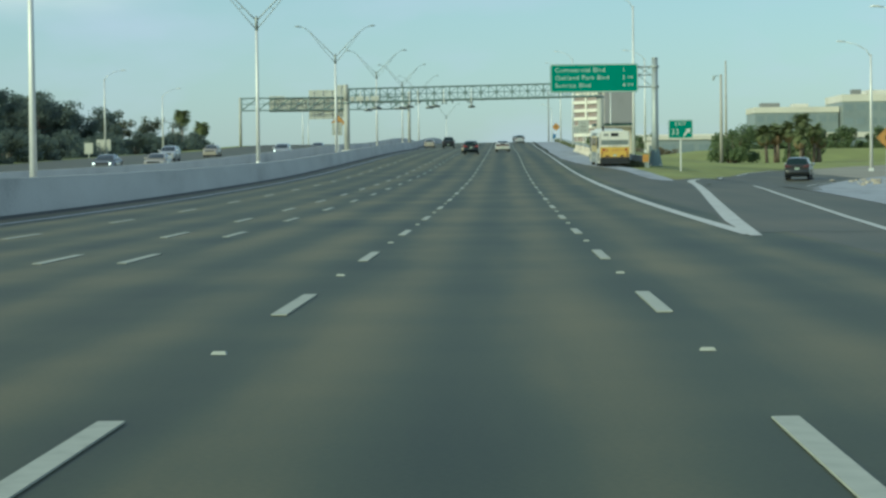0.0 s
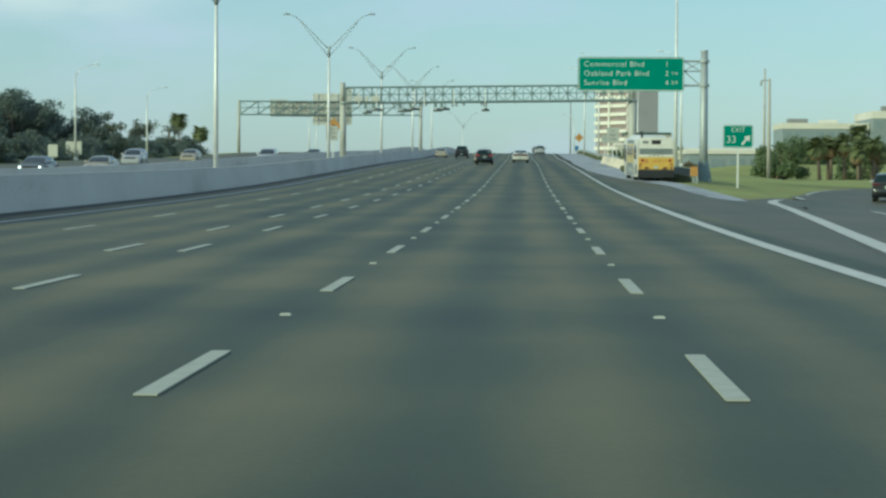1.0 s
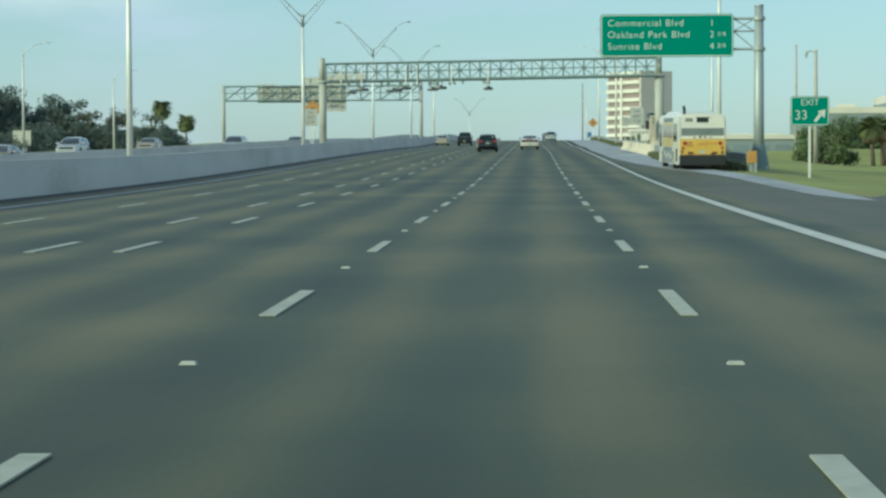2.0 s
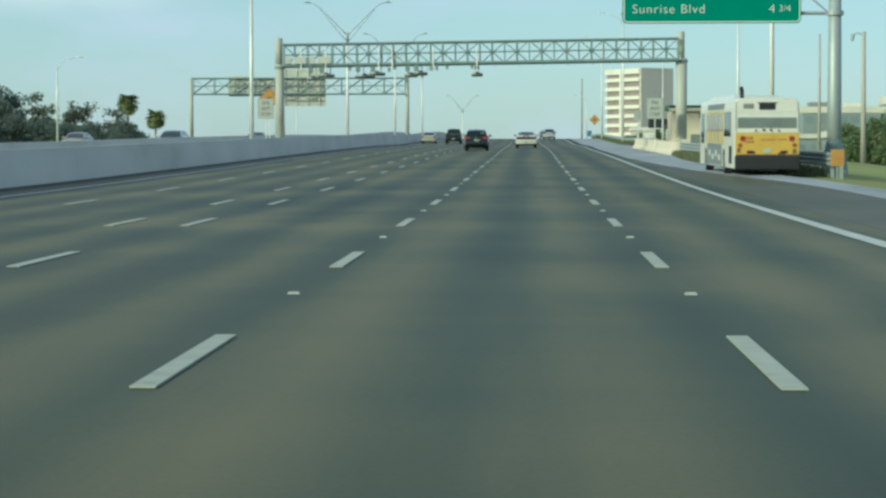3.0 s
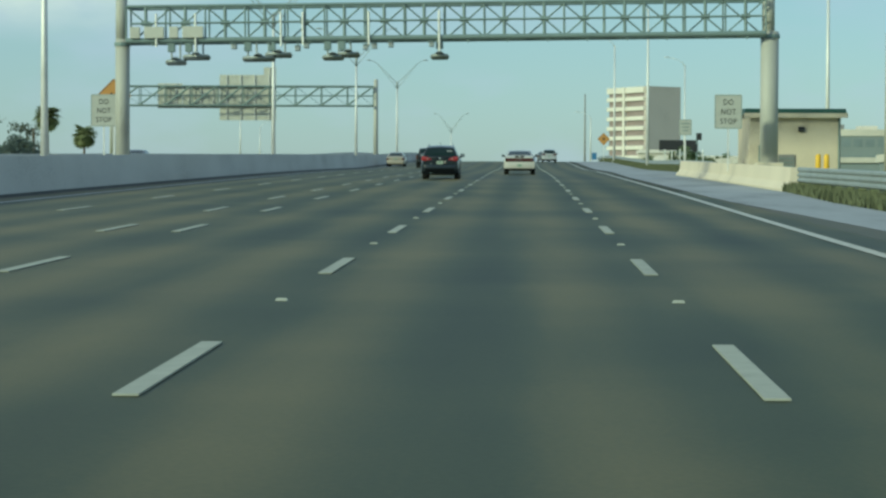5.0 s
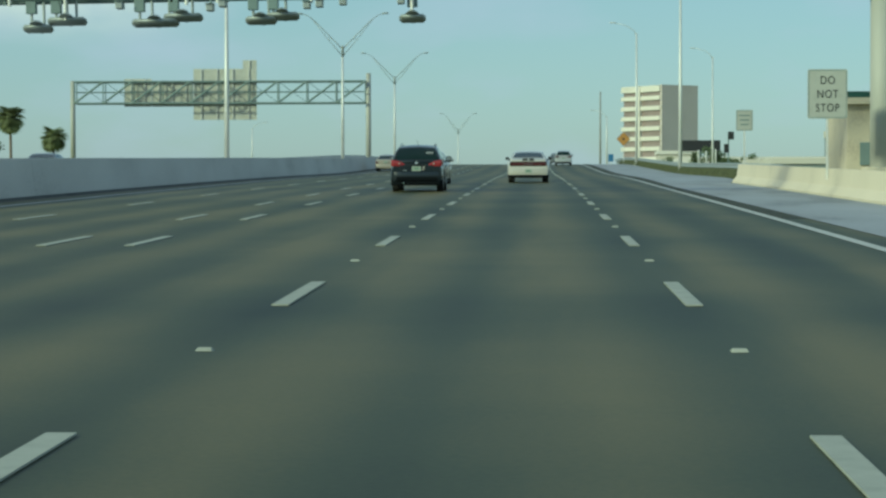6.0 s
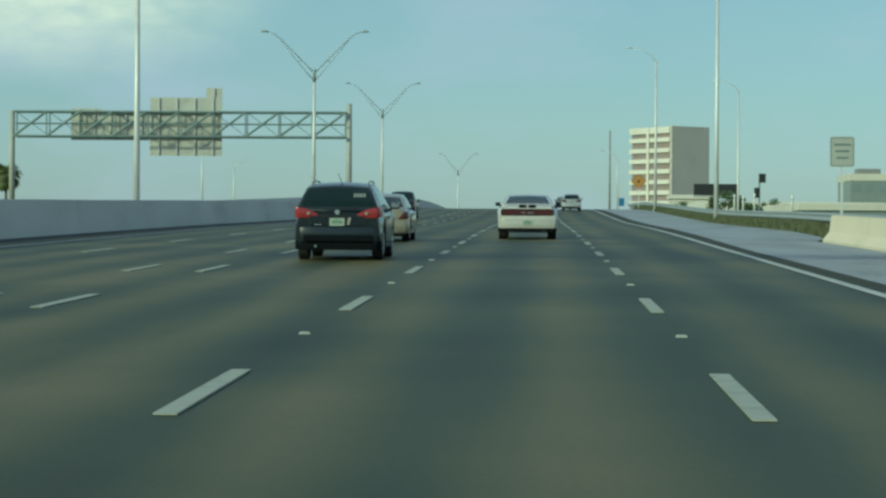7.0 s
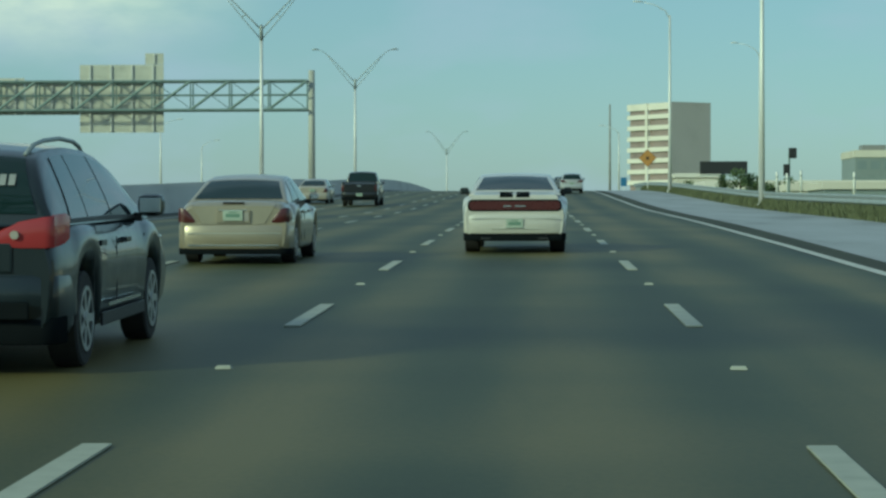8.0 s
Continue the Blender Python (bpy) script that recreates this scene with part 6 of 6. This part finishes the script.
PICKUP = dict(L=5.5, W=1.98, r=0.40, clear=0.34, axles=(1.15, 4.55), ends=0.97, shoulder=0.96, lit=False, mirror_y=3.55,
              top=[(0, 1.20), (0.2, 1.22), (2.0, 1.22), (2.1, 1.16), (3.9, 1.14), (4.4, 1.12), (5.5, 1.02)],
              cabin=dict(belt=1.14, wbelt=1.80, wroof=1.40, line=[(2.02, 1.16), (2.06, 1.45), (2.14, 1.72), (2.26, 1.83), (2.6, 1.865), (3.1, 1.85), (3.4, 1.72), (4.0, 1.16)],
                         rear=(2.045, 2.20), front=(3.34, 3.92), side=((2.32, 3.58, 2.34, 3.22),), trim=(2.2, 3.7)),
              bumper=(0.52, 0.74), lamp=((0.84, -0.012, 0.82, 1.14), (0.94, -0.008, 0.82, 1.14), (None, 0.03, 0.83, 1.14), (None, 0.08, 0.84, 1.13)), plate=0.62, handles=(2.6,), seams=(2.3, 3.7))


def main_suv(m):
    root = car("suv", m, "dark navy compact suv with lit red tail lamps and roof rails", "cars in traffic", P_NAVY, SUV)
    for sx in (-1, 1):
        rail = [(sx * 0.575, 0.42, 1.525), (sx * 0.585, 0.62, 1.598), (sx * 0.59, 0.9, 1.632), (sx * 0.595, 1.4, 1.656), (sx * 0.59, 1.9, 1.642), (sx * 0.575, 2.2, 1.606), (sx * 0.565, 2.4, 1.535)]
        part("roof_rail", tube(B(), rail, 0.017, 8), M_STEEL, root, smooth=True)
        part("wheel_arch_trim", box(B(), min(sx * 0.895, sx * 0.915), max(sx * 0.895, sx * 0.915), 1.40, 3.15, 0.26, 0.36, 0.008), M_BLACK, root)
        part("sill_strip", box(B(), min(sx * 0.915, sx * 0.925), max(sx * 0.915, sx * 0.925), 1.6, 2.9, 0.40, 0.425), M_CHROME, root)
    part("emblem", disc(B(), (0, -0.005, 1.00), (0, 1, 0), 0.055, 0.05, 18), M_CHROME, root)
    part("tailgate", box(B(), -0.58, 0.58, -0.016, 0.2, 0.71, 0.93, 0.02), P_NAVY, root)
    part("tailgate_grip", box(B(), -0.34, 0.34, -0.03, -0.012, 0.905, 0.93, 0.006), M_BLACK, root)
    # pale slanted sliver standing in for a reflection beside the plate
    part("plate_lamp", hexa(B(), [(0.20, -0.036, 0.74), (0.25, -0.036, 0.74), (0.25, -0.018, 0.74), (0.20, -0.018, 0.74), (0.22, -0.036, 0.89), (0.29, -0.036, 0.89), (0.29, -0.018, 0.89), (0.22, -0.018, 0.89)]), M_LENS, root)
    part("badge", box(B(), -0.47, -0.33, -0.032, -0.02, 0.735, 0.755), M_CHROME, root)
    part("aerial", tube(B(), [(0.05, 0.60, 1.58), (-0.02, 0.36, 1.80)], [0.010, 0.006], 6), M_BLACK, root)
    part("wiper", box(B(), -0.05, 0.42, -0.012, 0.01, 1.075, 1.09), M_BLACK, root)
    for k in range(4):
        g = [[(0.33 + 0.065 * k + 0.045 * q, 0.105 + 0.055 * p, 1.315 + 0.075 * p) for q in (0, 1)] for p in (0, 1)]
        slab("sticker", root, g, Vector((0, -0.01, 0.003)), M_DECAL)
    part("bumper_trim", box(B(), -0.70, 0.70, -0.078, -0.05, 0.40, 0.52, 0.012), M_TRIM, root)
    part("exhaust", tube(B(), [(-0.45, -0.05, 0.30), (-0.45, 0.4, 0.30)], 0.026, 10), M_STEEL_D, root)
    return root


def main_sedan(m):
    root = car("sedan", m, "pale gold four-door sedan with dark tail lamps", "cars in traffic", P_GOLD, SEDAN)
    part("boot_lid", hexa(B(), [(-0.50, -0.014, 0.64), (0.50, -0.014, 0.64), (0.60, 0.12, 0.64), (-0.60, 0.12, 0.64), (-0.66, -0.004, 0.93), (0.66, -0.004, 0.93), (0.66, 0.15, 0.985), (-0.66, 0.15, 0.985)]), P_GOLD, root)
    part("brake_light", box(B(), -0.17, 0.17, 0.02, 0.06, 0.968, 0.985), M_TRIM, root)
    part("trim_strip", box(B(), -0.76, 0.76, -0.058, -0.045, 0.49, 0.50), M_SIGNDULL, root)
    part("trim_strip", box(B(), -0.72, 0.72, -0.060, -0.045, 0.295, 0.315), M_CHROME, root)
    part("plate_recess", box(B(), -0.27, 0.27, -0.045, -0.015, 0.66, 0.86, 0.006), P_GOLD, root)
    # glare at the right of the plate, modelled as a pale block
    part("plate_light", box(B(), 0.17, 0.25, -0.05, -0.044, 0.69, 0.83), M_LENS, root)
    part("badge", box(B(), -0.22, 0.22, -0.055, -0.04, 0.85, 0.868), M_CHROME, root)
    return root


def main_coupe(m):
    root = car("coupe", m, "white two-door muscle coupe with a full-width dark red lamp band", "cars in traffic", P_WHITE, COUPE)
    bez = plate_bm(1.70, 0.205, 0.12, 0.08)
    bez_ob = part("lamp_bezel", bez, M_TRIM, root, "black surround of the lamp band")
    bez_ob.matrix_basis = Matrix.Translation((0, -0.012, 0.865))
    band_bm = plate_bm(1.64, 0.155, 0.12, 0.065)
    bmesh.ops.translate(band_bm, verts=band_bm.verts, vec=(0, -0.024, 0.865))
    band = part("lamp_band", band_bm, M_REDD, root, "dark red full-width tail lamp band")
    part("lamp_divider", box(B(), -0.17, 0.17, -0.030, -0.02, 0.79, 0.92), M_REDD, band)
    part("badge", box(B(), -0.20, -0.06, -0.037, -0.028, 0.84, 0.865), M_CHROME, band)
    part("badge", box(B(), 0.00, 0.20, -0.037, -0.028, 0.84, 0.865), M_CHROME, band)
    part("spoiler_lip", hexa(B(), [(-0.80, -0.02, 0.975), (0.80, -0.02, 0.975), (0.76, 0.45, 1.05), (-0.76, 0.45, 1.05), (-0.74, 0.0, 1.058), (0.74, 0.0, 1.058), (0.70, 0.45, 1.105), (-0.70, 0.45, 1.105)]), P_WHITE, root)
    # bumper creases: thin grey strips carry their shade as colour
    part("bumper_crease", box(B(), -0.80, 0.80, -0.062, -0.048, 0.628, 0.636), M_SIGNDULL, root)
    part("bumper_crease", box(B(), -0.42, 0.42, -0.066, -0.050, 0.440, 0.448), M_SIGNDULL, root)
    part("diffuser", box(B(), -0.60, 0.60, -0.045, 0.20, 0.225, 0.35, 0.03), M_TRIM, root, "black lower diffuser")
    for sx in (-1, 1):
        part("exhaust_tip", box(B(), sx * 0.52 - 0.09, sx * 0.52 + 0.09, -0.05, 0.15, 0.25, 0.29, 0.015), M_BLACK, root)
        part("roof_drip", tube(B(), [(sx * 0.70, 1.0, 1.215), (sx * 0.665, 1.5, 1.345), (sx * 0.645, 2.2, 1.405)], 0.010, 6), M_TRIM, root)
    for x0, x1 in ((-0.27, -0.03), (0.03, 0.27)):
        part("stripe", hexa(B(), [(x0, -0.01, 1.056), (x1, -0.01, 1.056), (x1, 0.44, 1.105), (x0, 0.44, 1.105), (x0, -0.01, 1.064), (x1, -0.01, 1.064), (x1, 0.44, 1.112), (x0, 0.44, 1.112)]), M_TRIM, root, "black racing stripe")
        part("stripe", hexa(B(), [(x0, -0.0185, 1.010), (x1, -0.0185, 1.010), (x1, -0.004, 1.010), (x0, -0.004, 1.010), (x0, -0.006, 1.060), (x1, -0.006, 1.060), (x1, 0.006, 1.060), (x0, 0.006, 1.060)]), M_TRIM, root, "black racing stripe")
    part("plate_recess", box(B(), -0.22, 0.22, -0.053, -0.02, 0.43, 0.61, 0.006), P_WHITE, root)
    return root


def main_pickup(m):
    root = car("pickup_truck", m, "dark pickup truck with a high tailgate", "cars in traffic", P_BLACK, PICKUP)
    part("tailgate", box(B(), -0.78, 0.78, -0.03, 0.05, 0.76, 1.21, 0.02), P_BLACK, root)
    part("tailgate_handle", box(B(), -0.12, 0.12, -0.045, -0.028, 1.06, 1.12, 0.008), M_CHROME, root)
    for sx in (-1, 1):
        part("bed_wall", box(B(), min(sx * 0.84, sx * 0.93), max(sx * 0.84, sx * 0.93), 0.03, 2.1, 1.15, 1.31, 0.02), P_BLACK, root)
    return root


def drive(x, y, yaw=0.0):
    g = math.atan2(ZR(y + 3.5) - ZR(y + 0.5), 3.0)
    return Matrix.Translation((x, y, ZR(y + 2) - math.tan(g) * 2)) @ Matrix.Rotation(yaw, 4, 'Z') @ Matrix.Rotation(g, 4, 'X')


main_suv(drive(-3.57, 250.87))
main_sedan(drive(-4.20, 270.35))
main_coupe(drive(0.19, 275.45))
main_pickup(drive(-8.85, 352.0))
SUV2 = dict(SUV, lit=False, insert=None, mirror=P_SILVER, handle=P_SILVER)
car("suv", drive(3.45, 411.0), "silver suv far ahead near the crest", "cars in traffic", P_SILVER, SUV2)
car("sedan", drive(-12.3, 361.0), "tan sedan in the far lane beside the wall", "cars in traffic", P_TAN, SEDAN)
car("sedan", drive(3.1, 452.0), "dark grey sedan at the crest", "cars in traffic", P_GREY, SEDAN)


def oncoming(x, y, kind, paint, label, lights):
    spec = dict(SUV2, mirror=paint, handle=paint) if kind == "suv" else SEDAN
    L = spec["L"]
    g = math.atan2(ZR(y + 3) - ZR(y - 3), 6.0)
    m = Matrix.Translation((x, y, ZR(y))) @ Matrix.Rotation(g, 4, 'X') @ Matrix.Rotation(math.pi, 4, 'Z') @ Matrix.Translation((0, -L / 2, 0))
    root = car(kind, m, label, "oncoming cars", paint, spec)
    if lights:
        for sx in (-1, 1):
            part("lit_headlamp", disc(B(), (sx * 0.66, L + 0.015, spec["bumper"][1] + 0.09), (0, 1, 0), 0.075, 0.03, 14), M_HEAD, root, "lit headlamp")
    return root


oncoming(-31.8, 167.0, "sedan", P_GREY, "dark grey oncoming sedan with lit headlamps", True)
oncoming(-28.3, 171.0, "sedan", P_TAN, "cream oncoming sedan on the far carriageway", False)
oncoming(-25.0, 288.0, "sedan", P_GREY, "dark oncoming sedan near the median with lit headlamps", True)
oncoming(-35.2, 222.0, "suv", P_SILVER, "silver oncoming suv on the far carriageway", False)
oncoming(-35.2, 256.0, "sedan", P_TAN, "tan oncoming sedan on the far carriageway", False)
oncoming(-25.0, 240.0, "suv", P_SILVER, "pale oncoming suv close to the median wall", True)

# dark suv leaving by the ramp
yaw = -0.20
car("suv", Matrix.Translation((21.3, 148.0, gz(21.3, 150.0) + 0.02)) @ Matrix.Rotation(yaw, 4, 'Z'), "black suv driving down the exit ramp", "cars in traffic", P_BLACK, SUV2)


# ---- city bus on the shoulder ----
M_BUSFILM = mat("pale gold window film", (0.56, 0.46, 0.20), 0.35, var=0.14, scale=1.0, fine=6)
M_BUSBLUE = mat("blue grey bus panel", (0.20, 0.225, 0.25), 0.4, var=0.12, scale=1.0, fine=6)
M_AMBER = mat("dark amber lens", (0.30, 0.075, 0.02), 0.3, var=0.1, scale=8, coat=0.4)
M_BUSRED = mat("faded red bus lettering", (0.40, 0.185, 0.055), 0.5, var=0.3, scale=3)
M_SMUT = mat("sooty brown paint", (0.16, 0.105, 0.045), 0.6, var=0.35, scale=4)


def city_bus(m):
    root = thing("city_bus", m, "cream city bus with golden yellow rear halted on the shoulder", "bus")
    W, L, H, zb = 2.40, 12.1, 2.86, 0.26
    w = W / 2
    # shell: rounded roof section lofted along the bus, arches left open
    bm = B()
    rings = []
    r = 0.45
    axles = (3.45, 9.85)
    ys_ = [0, 0.04, 0.12] + [0.2 + 0.1481 * k for k in range(80)] + [L - 0.12, L - 0.04, L]
    for y in ys_:
        e = min(y, L - y)
        k = 0.975 + 0.025 * min(1, e / 0.12)
        bot = zb
        for ax in axles:
            if abs(y - ax) < r + 0.07:
                bot = max(bot, r + math.sqrt((r + 0.07) ** 2 - (y - ax) ** 2))
        sec = [(0, bot), (w * k, bot), (w * k, 2.50), (w * k - 0.03, 2.70), (w * k - 0.14, 2.84), (w * k - 0.40, H * (0.99 + 0.01 * k)), (0, H)]
        rings.append([bm.verts.new((x, y, z)) for x, z in sec] + [bm.verts.new((-x, y, z)) for x, z in reversed(sec[1:-1])])
    n = len(rings[0])
    for a, b in zip(rings, rings[1:]):
        for k in range(n):
            bm.faces.new((a[k], a[(k + 1) % n], b[(k + 1) % n], b[k]))
    bm.faces.new(list(reversed(rings[0])))
    bm.faces.new(rings[-1])
    bmesh.ops.recalc_face_normals(bm, faces=bm.faces)
    body = part("body", bm, M_BUSW, root)
    part("underbody", box(B(), -w + 0.34, w - 0.34, 0.3, L - 0.3, 0.24, 0.6), M_BLACK, root)
    # rear
    part("rear_band", box(B(), -w + 0.03, w - 0.03, -0.035, 0.01, 0.76, 1.53, 0.012), M_BUSY, root, "golden yellow painted rear band")
    part("rear_bumper", box(B(), -w + 0.01, w - 0.01, -0.15, 0.05, 0.22, 0.74, 0.05), M_BLACK, root)
    part("engine_panel", box(B(), -w + 0.12, w - 0.12, -0.02, 0.01, 1.75, 2.14, 0.012), M_BUSG, root, "wide grey louvred rear panel")
    for k in range(6):
        part("louvre", box(B(), -w + 0.16, w - 0.16, -0.032, -0.018, 1.785 + 0.058 * k, 1.812 + 0.058 * k), M_STEEL_D, root)
    part("destination_display", box(B(), -0.30, 0.30, -0.03, 0.01, 2.42, 2.66, 0.02), M_BLACK, root)
    part("roof_panel", box(B(), -w + 0.10, w - 0.10, -0.012, 0.01, 2.34, 2.76, 0.01), M_BUSW, root)
    for sx in (-1, 1):
        part("tail_lamp", disc(B(), (sx * (w - 0.30), -0.045, 1.36), (0, 1, 0), 0.10, 0.04, 18), M_RED, root, "round lit red tail lamp")
        part("indicator", disc(B(), (sx * (w - 0.20), -0.04, 1.12), (0, 1, 0), 0.075, 0.04, 16), M_AMBER, root, "amber indicator lens")
        part("lower_lamp", box(B(), sx * 0.62 - 0.13, sx * 0.62 + 0.13, -0.05, -0.03, 0.82, 0.92), M_REDD, root)
        part("marker_lamp", disc(B(), (sx * 0.13, -0.03, 1.68), (0, 1, 0), 0.045, 0.04, 12), M_REDD, root)
        part("marker_lamp", disc(B(), (sx * 0.42, -0.03, 1.66), (0, 1, 0), 0.035, 0.04, 12), M_REDD, root)
    part("engine_grille", box(B(), -0.45, 0.45, -0.042, -0.03, 0.98, 1.30, 0.005), M_BUSY, root)
    part("number_plate", box(B(), -0.15, 0.15, -0.05, -0.035, 0.84, 0.99), M_PLATE, root)
    # faded writing as plain bars, sooty streaks beside the engine door, seams and a body frame
    for x0, x1, z0, z1 in ((-0.86, -0.52, 1.33, 1.43), (-0.80, -0.48, 1.20, 1.28), (-0.22, 0.30, 1.28, 1.35), (0.38, 0.72, 1.30, 1.36)):
        part("faded_bar", box(B(), x0, x1, -0.047, -0.034, z0, z1), M_BUSRED, root)
    for x0, x1, z0, z1 in ((-1.10, -0.98, 0.84, 1.02), (-0.66, -0.42, 0.80, 0.88), (0.40, 0.66, 0.78, 0.86), (0.94, 1.08, 0.80, 0.98), (-1.14, 1.14, 0.745, 0.785)):
        part("soot_streak", box(B(), x0, x1, -0.041, -0.034, z0, z1), M_SMUT, root)
    part("rear_band_top", box(B(), -w + 0.03, w - 0.03, -0.022, 0.01, 1.535, 1.60), M_BUSFILM, root, "worn pale yellow edge of the band")
    part("label_plate", box(B(), -0.88, -0.50, -0.022, -0.01, 2.46, 2.64), M_BUSG, root)
    part("display_hood", box(B(), -0.36, 0.36, -0.06, 0.0, 2.67, 2.71, 0.01), M_BUSG, root)
    for sx in (-1, 1):
        part("corner_seam", box(B(), sx * (w - 0.05) - 0.012, sx * (w - 0.05) + 0.012, -0.014, 0.0, 1.62, 2.70), M_BUSG, root)
        part("mud_flap", box(B(), sx * 0.86 - 0.24, sx * 0.86 + 0.24, 2.86, 2.89, 0.10, 0.42), M_RUBBER, root)
    part("exhaust_muffler", tube(B(), [(-0.2, 0.6, 0.28), (0.5, 0.6, 0.28)], 0.14, 12), M_STEEL_D, root)
    part("exhaust_stack", tube(B(), [(-w + 0.28, 0.12, 2.85), (-w + 0.28, 0.12, 3.12), (-w + 0.24, 0.05, 3.24)], [0.08, 0.075, 0.07], 10), M_BLACK, root)
    part("roof_fairing", hexa(B(), [(-1.0, 2.2, 2.82), (1.0, 2.2, 2.82), (1.0, 11.4, 2.82), (-1.0, 11.4, 2.82), (-0.80, 3.4, 3.00), (0.80, 3.4, 3.00), (0.78, 10.6, 3.04), (-0.78, 10.6, 3.04)]), M_BUSW, root)
    # sides
    for sx in (-1, 1):
        xs = sx * w
        a, b = sorted((xs - sx * 0.01, xs + sx * 0.018))
        part("side_window", box(B(), a, b, 1.18, 3.25, 1.43, 2.36, 0.01), M_GLASS, root)
        part("door_glass", box(B(), a, b, 10.35, 11.55, 1.12, 2.34, 0.01), M_GLASS, root)
        film = part("window_band", box(B(), a, b, 3.46, 9.45, 1.13, 2.41, 0.01), M_BUSFILM, root, "pale gold film over the middle windows")
        for k in range(4):
            ya = 3.66 + 1.44 * k
            a2, b2 = sorted((xs + sx * 0.014, xs + sx * 0.026))
            part("pane", box(B(), a2, b2, ya, ya + 1.30, 1.62, 2.30, 0.006), M_BUSGLASS, film)
            part("window_post", box(B(), a2, b2, ya + 1.34, ya + 1.40, 1.20, 2.34), M_BUSG, film)
        part("route_board", box(B(), a, b, 3.34, 8.9, 2.46, 2.68, 0.006), M_BUSBLUE, root, "grey board above the windows")
        skirt = part("skirt", box(B(), min(xs, xs + sx * 0.012), max(xs, xs + sx * 0.012), 4.1, 9.15, 0.30, 1.12, 0.005), M_BUSBLUE, root, "blue grey lower side panel")
        for k in range(4):
            a2, b2 = sorted((xs + sx * 0.010, xs + sx * 0.020))
            part("advert_patch", box(B(), a2, b2, 4.6 + 1.1 * k, 5.2 + 1.1 * k, 0.50 + 0.14 * (k % 2), 0.72 + 0.16 * (k % 2)), M_BUSW, skirt)
        part("engine_door", box(B(), min(xs, xs + sx * 0.014), max(xs, xs + sx * 0.014), 0.85, 1.65, 0.42, 1.07, 0.005), M_BLACK, root)
        for ax in axles:
            wheel(root, xs - sx * 0.02, ax, r, 0.30, 8)
        part("mirror_arm", tube(B(), [(xs * 0.96, L - 0.1, 2.5), (xs + sx * 0.02, L + 0.25, 2.45)], 0.02, 6), M_BLACK, root)
        part("mirror", box(B(), xs * 0.96 - 0.06, xs * 0.96 + 0.06, L + 0.20, L + 0.28, 2.16, 2.42, 0.03), M_BLACK, root)
    part("windscreen", box(B(), -w + 0.12, w - 0.12, L - 0.01, L + 0.02, 1.15, 2.5, 0.02), M_GLASS, root)
    part("front_bumper", box(B(), -w + 0.02, w - 0.02, L - 0.05, L + 0.12, 0.36, 0.80, 0.04), M_BLACK, root)
    return root


gb = math.atan2(ZR(178) - ZR(167), 11.0)
city_bus(Matrix.Translation((9.19, 165.9, ZR(165.9) + 0.005)) @ Matrix.Rotation(0.026, 4, 'Z') @ Matrix.Rotation(gb, 4, 'X'))
